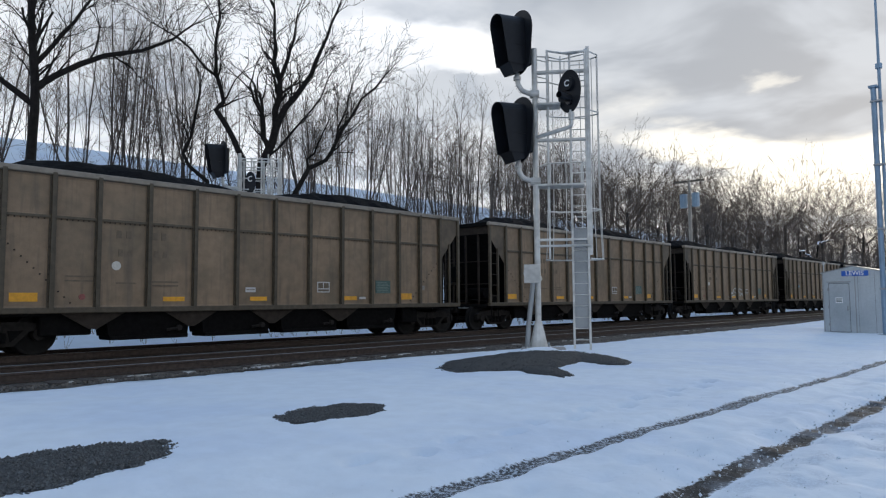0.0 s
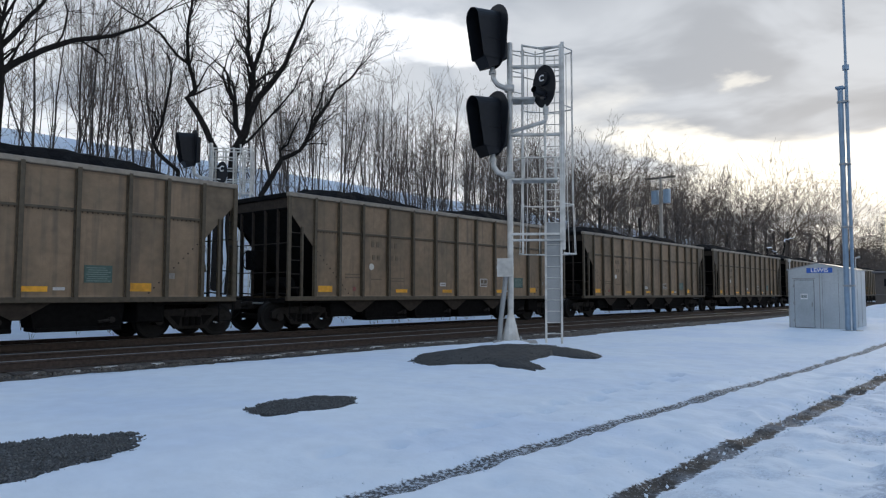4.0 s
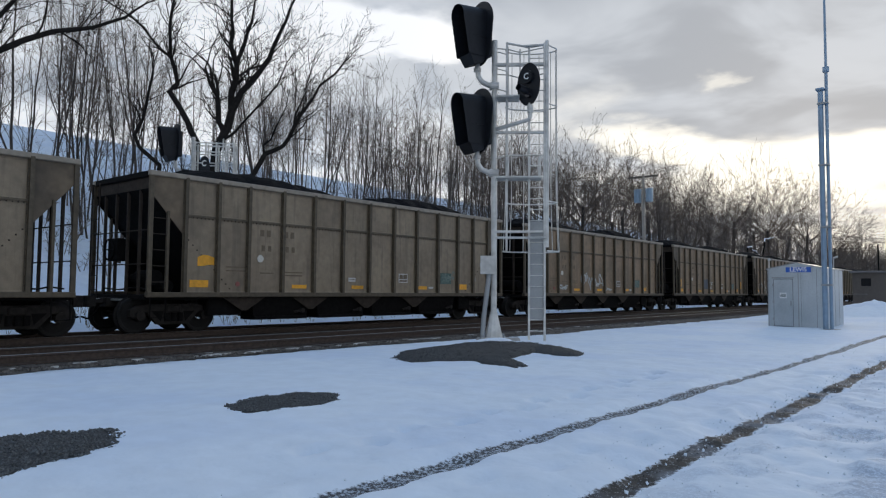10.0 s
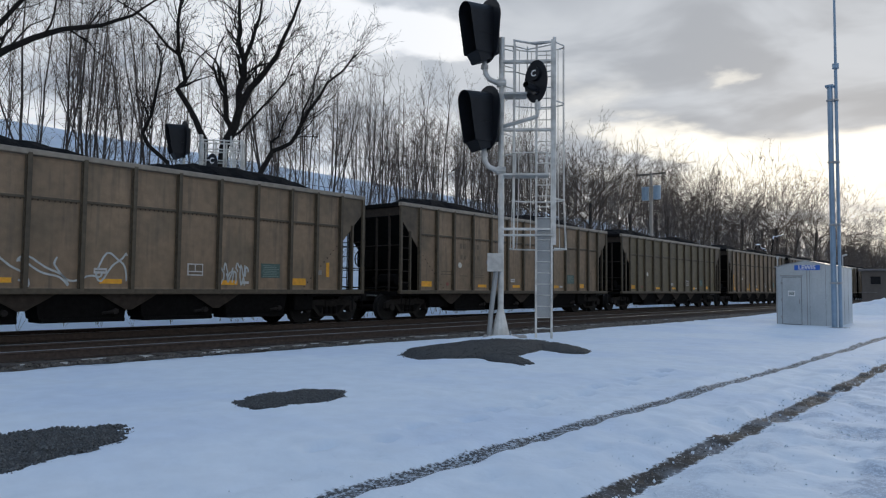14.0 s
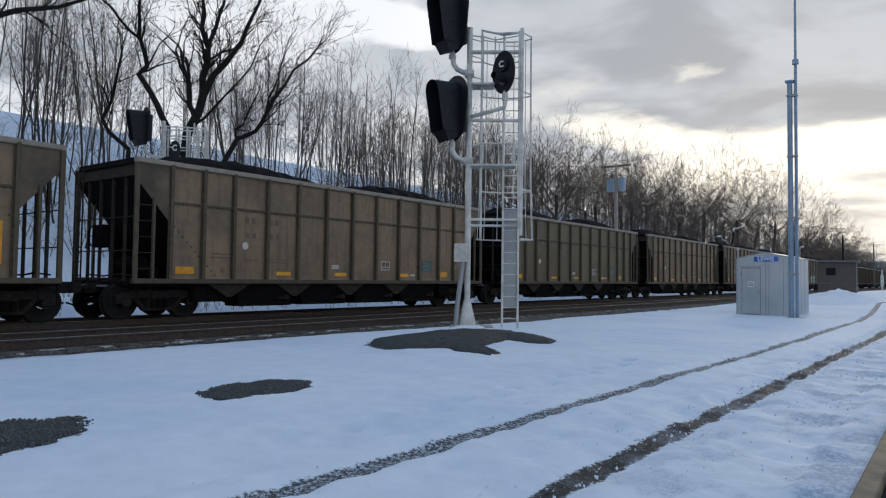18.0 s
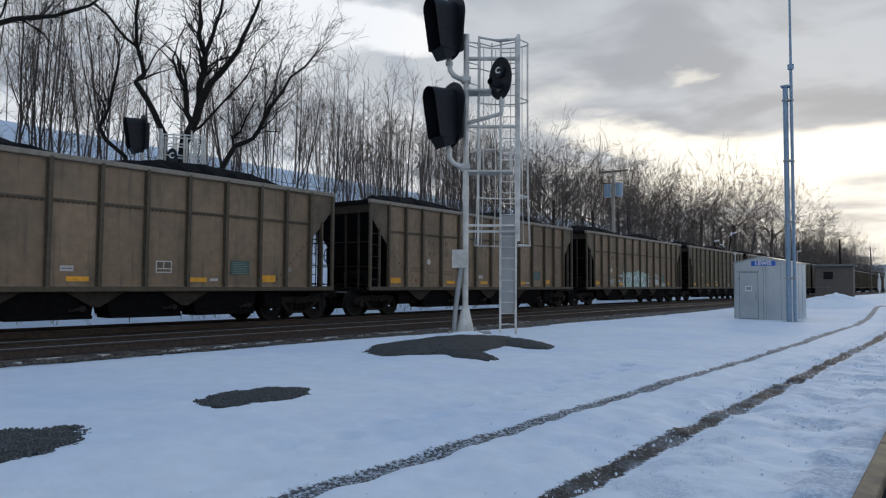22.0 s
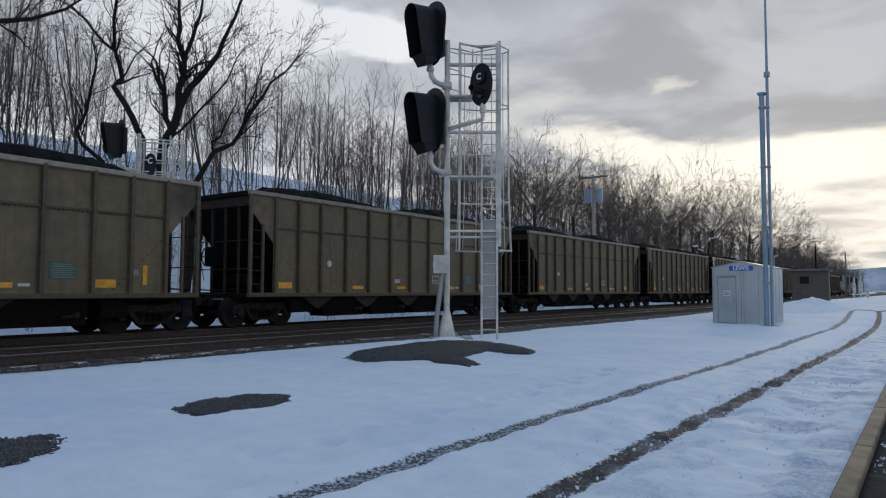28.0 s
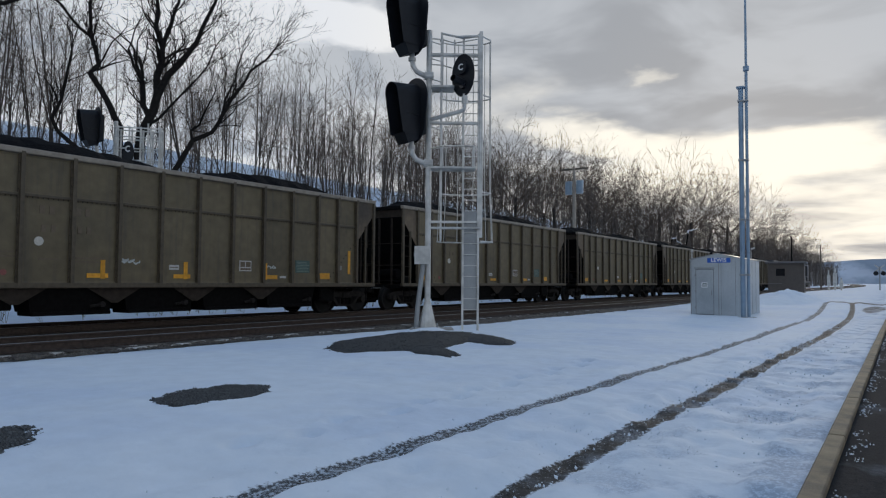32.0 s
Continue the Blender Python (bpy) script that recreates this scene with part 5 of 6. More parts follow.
    for z, grow in ((2.50, 1.10), (3.93, 1.02), (6.78, 1.0), (8.50, 1.0)):
        hoop(z, grow)
    for k, deg in enumerate((168, 138, 105, 70, 38, 14, -8)):
        bm = bmesh.new()
        pts = []
        for z, grow in ((2.50, 1.10), (3.93, 1.02), (6.78, 1.0), (8.50, 1.0)):
            u, v = ring_at(radians(deg), grow)
            pts.append((u, v, z))
        pipe(bm, pts, 0.013, 5)
        part("cage_strip", bm, M_SILVER, cage)
    part("cage_post", boxed(0.33, 0.39, ly - 0.03, ly + 0.03, 2.50, 8.58, 0.006), M_SILVER, cage)
    bm = bmesh.new()
    for a, b in (((0.36, ly, 8.55), (0.80, ly - 0.12, 8.42)), ((0.80, ly - 0.12, 8.42), (1.50, ly, 8.50)), ((0.80, ly - 0.12, 8.42), (0.98, ly, 8.42)), ((0.98, ly, 8.42), (1.50, ly, 8.50))):
        rod(bm, a, b, 0.03, n=6)
    slab(bm, [(0.82, ly - 0.11), (1.46, ly - 0.01), (1.0, ly + 0.02)], "z", 8.44, 8.46)
    part("top_frame", bm, M_SILVER, cage, "flat triangular frame over the ladder")
    bm = bmesh.new()
    rod(bm, (0.0, ly, 2.87), (1.50, ly - 0.06, 2.87), 0.035, n=6)
    part("cage_brace", bm, M_SILVER, cage)
    for z in (5.75, 7.15, 7.75, 8.25):
        bm = bmesh.new()
        rod(bm, (0.05, ly, z + 0.06), (0.36, ly, z - 0.03), 0.016, n=6)
        part("side_bar", bm, M_SILVER, cage)
    # platforms: frames with gratings, rails and posts
    for z, x1 in ((4.56, 1.35), (6.90, 0.72)):
        pf = part("platform", boxed(0.06, x1, -0.32, 0.30, z, z + 0.055, 0.008), M_SILVER, m, "grating platform")
        bm = bmesh.new()
        for k in range(int(x1 / 0.07)):
            box(bm, 0.08 + 0.07 * k, 0.095 + 0.07 * k, -0.30, 0.28, z + 0.056, z + 0.066)
        part("grating_bars", bm, M_GALV, pf)
    for z, top in ((4.60, 5.20), (6.93, 8.50)):
        rail = new("guard_rail")
        rail.parent = m
        rail.matrix_basis = pose(0, 0, 0)
        high = z > 5
        x1 = 0.75 if high else 1.30
        for x, y in ((0.40, 0.32), (x1, 0.32)) if high else ((0.40, -0.34), (0.40, 0.32), (x1, -0.34), (x1, 0.32)):
            part("rail_post", boxed(x - 0.02, x + 0.02, y - 0.02, y + 0.02, z, top, 0.004), M_SILVER, rail)
        for zz in (top, z + 0.8) if high else (top,):
            side = 0.32 if high else -0.34
            bm = bmesh.new()
            rod(bm, (0.05, 0.12 if high else -0.05, zz - 0.04), (0.40, side, zz), 0.018, n=6)
            rod(bm, (0.40, side, zz), (x1, side, zz - 0.1 * high), 0.018, n=6)
            rod(bm, (x1, side, zz - 0.1 * high), (lx + 0.2, 0.06 if high else -0.05, zz - 0.06), 0.018, n=6)
            part("rail_bar", bm, M_SILVER, rail)
    # stays between mast and ladder
    for z in (3.02, 5.9, 7.9):
        bm = bmesh.new()
        box(bm, 0.0, lx + 0.2, -0.10, -0.06, z, z + 0.06)
        box(bm, 0.0, lx + 0.2, 0.06, 0.10, z, z + 0.06)
        part("stay", bm, M_SILVER, m)
    bm = bmesh.new()
    pipe(bm, [(-0.32, -0.15, -0.05), (-0.28, -0.15, 0.6), (-0.16, -0.15, 1.6), (-0.14, -0.15, 1.87)], 0.07, 10)
    part("conduit", bm, M_GALV, m, "grey flexible conduit")
    jb = part("junction_box", boxed(-0.36, 0.05, -0.28, -0.08, 1.84, 2.32, 0.015), M_SILVER, m, "silver junction box on the mast")
    part("box_lid", boxed(-0.38, 0.07, -0.295, -0.282, 1.82, 2.34, 0.004), M_SILVER, jb)
    part("latch", boxed(-0.40, -0.37, -0.26, -0.20, 2.04, 2.14, 0.004), M_GALV, jb)
    return m


near_mast = signal_mast(MAST, "silver signal mast with two black hooded heads, ladder and cage")


def far_signal():
    """The other signal, behind the train: only its upper works show."""
    m = empty("signal_mast", pose(16.4, 28.56, ground_z(16.4, 28.56), 0, 0, -40), "silver signal mast standing behind the train", "signal mast")
    z0 = ground_z(16.4, 28.56)
    bm = bmesh.new()
    rod(bm, (0, 0, -0.2), (0, 0, 8.2 - z0), 0.085, n=14)
    part("mast_pole", bm, M_SILVER, m)
    signal_head(m, pose(-0.75, -0.1, 7.05 - z0, 0, 0, -62), 0.95)
    bm = bmesh.new()
    pipe(bm, [(0, 0, 6.6 - z0), (-0.4, -0.05, 6.6 - z0), (-0.7, -0.08, 6.75 - z0), (-0.73, -0.1, 7.1 - z0)], 0.08, 8)
    part("head_bracket", bm, M_SILVER, m)
    lp = part("letter_plate", bmesh_slab([(0.30 * math.cos(2 * math.pi * k / 24), 0.5 + 0.5 * math.sin(2 * math.pi * k / 24)) for k in range(24)], 0, 0.03), M_BLACKSIG, m, "black oval plate with a white letter", at=pose(0.55, -0.4, 6.3 - z0, 0, 0, -30))
    lettering("C", 0.36, 0.004, M_LETTER, lp, pose(0.0, -0.008, 0.66, 90, 0, 0), "white letter C")
    rail = new("guard_rail")
    rail.parent = m
    rail.matrix_basis = pose(0, 0, 0)
    for x in (0.15, 0.6, 1.05, 1.45, 1.85):
        for y in (-0.35, 0.35):
            part("rail_post", boxed(x - 0.035, x + 0.035, y - 0.035, y + 0.035, 5.9 - z0, 7.95 - z0), M_SILVER, rail)
    for z in (6.5, 7.0, 7.5, 7.9):
        bm = bmesh.new()
        for y in (-0.35, 0.35):
            rod(bm, (0, y, z - z0), (1.85, y, z - z0), 0.03, n=5)
        part("rail_bar", bm, M_SILVER, rail)
    part("platform", boxed(0, 1.9, -0.4, 0.4, 5.85 - z0, 5.92 - z0), M_SILVER, m)
    lad = new("ladder")
    lad.parent = m
    lad.matrix_basis = pose(0, 0, 0)
    for x in (1.35, 1.80):
        part("stile", boxed(x - 0.03, x + 0.03, -0.45, -0.38, -0.1, 8.1 - z0), M_SILVER, lad)
    for k in range(18):
        part("rung", boxed(1.35, 1.80, -0.43, -0.40, 0.3 * k + 0.3, 0.3 * k + 0.325), M_SILVER, lad)


far_signal()

# ---------------------------------------------------------------- instrument shelter, poles, hut


def shelter():
    x, y0, y1 = 33.4, 6.77, 9.12
    L_, H_ = 3.4, 2.55
    z0 = -0.06
    sh = empty("instrument_shelter", pose(x, y0, z0), "galvanised sheet-steel instrument shelter with a blue name sign", "shelter")
    W = y1 - y0
    bm = bmesh.new()
    slab(bm, [(0, 0), (W, 0), (W, H_), (W / 2, H_ + 0.27), (0, H_)], "x", 0, L_)
    bmesh.ops.recalc_face_normals(bm, faces=bm.faces[:])
    part("shell", bm, M_SHELTER, sh, "dull galvanised steel walls")
    for s, (ya, yb) in enumerate(((0, W / 2), (W / 2, W))):
        bm = bmesh.new()
        za, zb = (H_, H_ + 0.27) if s == 0 else (H_ + 0.27, H_)
        e = -0.05 if s == 0 else 0.0
        f = 0.0 if s == 0 else 0.05
        quad_box(bm, [(-0.06, ya + e, za + 0.004), (L_ + 0.06, ya + e, za + 0.004), (L_ + 0.06, yb + f, zb + 0.004), (-0.06, yb + f, zb + 0.004),
                      (-0.06, ya + e, za + 0.04), (L_ + 0.06, ya + e, za + 0.04), (L_ + 0.06, yb + f, zb + 0.04), (-0.06, yb + f, zb + 0.04)])
        part("roof_sheet", bm, M_GALV, sh)
    d = part("door", boxed(-0.03, 0.0, W - 1.02, W - 0.26, 0.08, 2.10, 0.008), M_SHELTER, sh, "plain steel door")
    part("door_handle", boxed(-0.07, -0.03, W - 0.98, W - 0.94, 0.95, 1.15, 0.006), M_GALV, d)
    for a in ((W - 1.045, W - 1.025, 0.05, 2.13), (W - 0.255, W - 0.235, 0.05, 2.13), (W - 1.045, W - 0.235, 2.11, 2.13), (W - 1.045, W - 0.235, 0.03, 0.06)):
        part("door_gap", boxed(-0.006, 0.0, *a), M_SEAM, sh)
    for yy in (0.36, 0.98):
        part("seam", boxed(-0.005, 0.0, yy, yy + 0.012, 0.02, H_ + 0.02), M_SEAM, sh)
    for xx in (0.85, 1.7, 2.55):
        part("seam", boxed(xx, xx + 0.015, -0.006, 0.0, 0.02, H_ - 0.02), M_SEAM, sh)
    for k in range(9):
        part("louvre", boxed(-0.042, -0.031, W - 0.92 + 0.065 * k, W - 0.89 + 0.065 * k, 0.22, 0.95, 0.003), M_SHELTER, d)
    for z in (0.3, 1.05, 1.8):
        part("hinge", boxed(-0.05, -0.03, W - 0.28, W - 0.20, z, z + 0.12, 0.004), M_GALV, d)
    part("notice", boxed(-0.036, -0.031, W - 0.78, W - 0.50, 1.28, 1.52), M_LETTER, d, "small white notice")
    for k in range(3):
        part("notice_line", boxed(-0.038, -0.036, W - 0.75, W - 0.53, 1.33 + 0.055 * k, 1.36 + 0.055 * k), M_TEAL, d)
    for yy in (0.02, W / 2 - 0.1, W - 0.05):
        part("corner_strip", boxed(-0.012, 0.0, yy, yy + 0.035, 0.0, H_ - 0.02), M_GALV, sh)
    part("drip_cap", boxed(-0.05, 0.0, W - 1.1, W - 0.18, 2.16, 2.20), M_GALV, sh)
    sg = part("name_sign", boxed(-0.06, -0.015, 0.57, 1.58, H_ - 0.13, H_ + 0.09, 0.01), M_SIGNBLUE, sh, "blue sign with white lettering LEWIS")
    m = Matrix(((0, 0, -1, -0.063), (-1, 0, 0, 1.075), (0, 1, 0, H_ - 0.02), (0, 0, 0, 1)))
    lettering("LEWIS", 0.25, 0.003, M_LETTER, sg, m, "white lettering LEWIS")
    bm = bmesh.new()
    rod(bm, (0.1, W - 0.05, H_ - 0.1), (0.1, W - 0.05, H_ + 0.42), 0.025, n=8)
    rod(bm, (0.1, W - 0.05, H_ + 0.40), (0.1, W - 0.05, H_ + 0.52), 0.07, 0.03, 10)
    part("vent_mast", bm, M_WHITE, sh)
    bm = bmesh.new()
    rod(bm, (L_ - 0.3, 0.3, H_), (L_ - 0.3, 0.3, H_ + 0.62), 0.02, n=6)
    rod(bm, (L_ - 0.3, 0.3, H_ + 0.6), (L_ - 0.3, 0.12, H_ + 0.66), 0.04, n=8)
    part("lamp_arm", bm, M_WHITE, sh)
    part("plinth", boxed(-0.04, L_ + 0.04, -0.04, W + 0.04, -0.25, 0.0, 0.01), M_CONC, sh)


shelter()


def antenna_pole():
    p = empty("antenna_pole", pose(32.3, 6.60, -0.05), "tall blue-grey steel pole with a whip antenna bolted beside it", "antenna pole")
    bm = bmesh.new()
    slab(bm, [(0.105 * math.cos(2 * math.pi * k / 8), 0.105 * math.sin(2 * math.pi * k / 8)) for k in range(8)], "z", -0.05, 10.0)
    part("pole", bm, M_PALEBLUE, p)
    part("pole_cap", boxed(-0.16, 0.16, -0.16, 0.16, 10.0, 10.1, 0.02), M_PALEBLUE, p)
    part("base_plate", boxed(-0.26, 0.26, -0.5, 0.26, -0.06, 0.03, 0.01), M_GALV, p)
    bm = bmesh.new()
    rod(bm, (0.05, -0.22, -0.05), (0.05, -0.22, 10.8), 0.07, 0.065, 10)
    rod(bm, (0.05, -0.22, 10.78), (0.05, -0.22, 10.98), 0.13, 0.13, 10)
    rod(bm, (0.05, -0.22, 10.98), (0.05, -0.22, 18.5), 0.055, 0.03, 8)
    part("whip_antenna", bm, M_PALEBLUE, p)
    for z in (1.8, 4.2, 6.8, 9.4):
        part("clamp", boxed(-0.12, 0.13, -0.30, 0.12, z, z + 0.08, 0.01), M_GALV, p)
    return p


antenna_pole()


def hut():
    x, y = 62.0, 9.42
    z0 = 0.42
    h = empty("hut", pose(x, y, z0, 0, 0, 5.5), "low brown hut with one small dark window", "hut")
    W, D_, H_ = 2.62, 3.0, 2.62
    part("wall", boxed(0, D_, -W / 2, W / 2, 0, H_, 0.01), M_HUT, h, "brown board walls")
    part("roof", boxed(-0.25, D_ + 0.25, -W / 2 - 0.2, W / 2 + 0.2, H_, H_ + 0.14, 0.02), M_HUTROOF, h, "flat grey roof with snow on its edge")
    w = part("window", boxed(-0.03, 0.0, 0.06, 0.72, 1.6, 2.18, 0.005), M_DARKGLASS, h, "small dark window")
    for a in ((-0.06, 0.0, 0.0, 0.06, 1.54, 2.24), (-0.06, 0.0, 0.72, 0.78, 1.54, 2.24), (-0.06, 0.0, 0.06, 0.72, 2.18, 2.24), (-0.06, 0.0, 0.06, 0.72, 1.54, 1.6)):
        part("window_frame", boxed(*a), M_HUT, w)
    part("sill", boxed(-0.08, 0.0, 0.3, 1.35, 0.95, 1.0), M_HUTROOF, h)
    # ploughed snow heap before it
    bm = bmesh.new()
    n, rings = 30, 8
    prev, mid = None, bm.verts.new((52, 7.8, 1.25))
    for i in range(1, rings + 1):
        k = i / rings
        row = []
        for j in range(n):
            a = 2 * math.pi * j / n
            xx, yy = 52 + 7.5 * k * math.cos(a), 7.9 + 2.6 * k * math.sin(a)
            row.append(bm.verts.new((xx, yy, ground_z(xx, yy) - 0.03 + 0.62 * (1 - k ** 2) ** 1.3 * (1 + 0.4 * noise.noise((xx, yy, 0))))))
        for j in range(n):
            q = (j + 1) % n
            bm.faces.new((mid, row[j], row[q]) if prev is None else (prev[j], row[j], row[q], prev[q]))
        prev = row
    mid.co.z = sum(v.co.z for v in mid.link_edges[0].verts) / 2
    tagged(part("snow_bank", bm, M_SNOW, smooth=True), "ploughed heap of snow before the hut", "snow heap")


hut()


def utility_pole(x, y, height, label, transformers=False, dark=False):
    z0 = ground_z(x, y)
    p = empty("utility_pole", pose(x, y, z0 - 0.1), label, "utility pole", "poles along the line")
    bm = bmesh.new()
    rod(bm, (0, 0, 0), (0, 0, height), 0.17, 0.12, 10)
    part("pole", bm, M_PALEPOLE if transformers else M_BARK if dark else M_POLEWOOD, p)
    if transformers:
        for s in (-1, 1):
            bm = bmesh.new()
            rod(bm, (0.1 * s, 0.55 * s, height - 2.35), (0.1 * s, 0.55 * s, height - 1.35), 0.30, n=14)
            rod(bm, (0.1 * s, 0.55 * s, height - 1.35), (0.1 * s, 0.55 * s, height - 1.25), 0.32, n=14)
            part("transformer", bm, M_TRANSF, p, "blue-grey transformer can")
        part("crossarm", boxed(-0.06, 0.06, -1.3, 1.3, height - 0.3, height - 0.16), M_POLEWOOD, p)
    return p


utility_pole(54.7, 24.5, 11.3 - ground_z(54.7, 24.5), "pale utility pole with two blue-grey transformers", True)
utility_pole(150, 21.7, 10.5, "dark wooden pole beside the woods", dark=True)
utility_pole(165, 18.4, 9.5, "weathered wooden line pole", dark=False)

# ---------------------------------------------------------------- trees


def grow(bm, rnd, p, d, length, r, depth, bend=0.25, split=(2, 3), spread=0.55, rmin=0.008, up=0.12, sides=5):
    """One limb in three or four bowed lengths, then its forks."""
    n = 4 if depth > 3 else 3 if depth > 1 else 2
    step = length / n
    pts = [p.copy()]
    for i in range(n):
        d = (d + Vector((rnd.gauss(0, bend), rnd.gauss(0, bend), rnd.gauss(0, bend) + up)) * 0.5).normalized()
        p = p + d * step
        pts.append(p.copy())
    r1 = max(rmin, r * 0.62)
    pipe_open(bm, pts, r, r1, sides if r > 0.05 else 3)
    if depth <= 0:
        return
    for i in range(rnd.randint(*split)):
        a = rnd.uniform(0, 2 * math.pi)
        s = d.orthogonal().normalized()
        q = d.cross(s)
        nd = (d + spread * rnd.uniform(0.6, 1.3) * (math.cos(a) * s + math.sin(a) * q)).normalized()
        k = rnd.choice((n, n, n - 1, n - 2))
        grow(bm, rnd, pts[k], nd, length * rnd.uniform(0.62, 0.86), max(rmin, r1 * rnd.uniform(0.62, 0.95)), depth - 1, bend, split, spread, rmin, up, sides)


def pipe_open(bm, pts, r0, r1, n):
    rings = []
    s = None
    m = len(pts) - 1
    for i, p in enumerate(pts):
        d = (pts[min(i + 1, m)] - pts[max(i - 1, 0)]).normalized()
        s = d.orthogonal().normalized() if s is None else (s - d * s.dot(d)).normalized()
        q = d.cross(s)
        r = r0 + (r1 - r0) * i / m
        rings.append([bm.verts.new(p + r * (math.cos(2 * math.pi * k / n) * s + math.sin(2 * math.pi * k / n) * q)) for k in range(n)])
    for a, b in zip(rings, rings[1:]):
        for k in range(n):
            bm.faces.new((a[k], a[(k + 1) % n], b[(k + 1) % n], b[k]))


def sapling(seed, height, r, limbs, spread=0.5, start=0.32):
    """A slim bare tree: a wandering trunk, often forked, limbs rising all the way up, fine twigs."""
    rnd = random.Random(seed)
    trunk, crown = bmesh.new(), bmesh.new()
    n = 11

    def stem(p, d, ln, r0, r1, k):
        pts = [p.copy()]
        for i in range(k):
            d = (d + Vector((rnd.gauss(0, 0.055), rnd.gauss(0, 0.055), 0.06))).normalized()
            p = p + d * ln / k
            pts.append(p.copy())
        pipe_open(trunk, pts, r0, r1, 6)
        return pts

    stems = [stem(Vector((0, 0, -0.5)), Vector((rnd.gauss(0, 0.06), rnd.gauss(0, 0.06), 1)).normalized(), height + 0.5, r, 0.014, n)]
    for f in range(rnd.randint(0, 1)):
        q = stems[0][rnd.randint(3, 6)]
        a = rnd.uniform(0, 6.28)
        stems.append(stem(q, Vector((0.42 * math.cos(a), 0.42 * math.sin(a), 1)).normalized(), (height - q.z) * rnd.uniform(0.75, 0.95), r * 0.55, 0.012, 7))
    for s_, pts in enumerate(stems):
        m = len(pts) - 1
        for i in range(limbs if s_ == 0 else limbs // 2):
            first = start if s_ == 0 else 0.15
            k = first + (1 - first) * (i + rnd.random()) / (limbs if s_ == 0 else limbs // 2)
            f = min(k, 0.98) * m
            j = min(m - 1, int(f))
            p = pts[j].lerp(pts[j + 1], f - j)
            a = rnd.uniform(0, 2 * math.pi)
            d = Vector((spread * math.cos(a), spread * math.sin(a), 0.85)).normalized()
            ln = height * (0.13 * (1 - k) + 0.075) * rnd.uniform(0.7, 1.35)
            grow(crown, rnd, p, d, ln, max(0.010, r * (1 - k) * 0.38), 2, 0.20, (2, 2), 0.62, 0.0065, 0.16, 3)
    return trunk, crown


def tree_kinds():
    kinds = []
    for i, (h, r, limbs, sp) in enumerate(((10.5, 0.058, 16, 0.5), (12.5, 0.066, 18, 0.45), (9.0, 0.05, 15, 0.55), (11.5, 0.062, 18, 0.55), (13.5, 0.08, 19, 0.5), (8.0, 0.045, 15, 0.5))):
        tr, cr = sapling(40 + i, h, r, limbs, sp)
        t = empty("tree", pose(0, 0, -200), "slim bare deciduous tree on the snowy bank", "tree", "bare trees behind the tracks")
        part("trunk", tr, M_BARKGREY, t)
        part("crown", cr, M_TWIG, t, "fine leafless brown twigs")
        kinds.append(t)
    return kinds


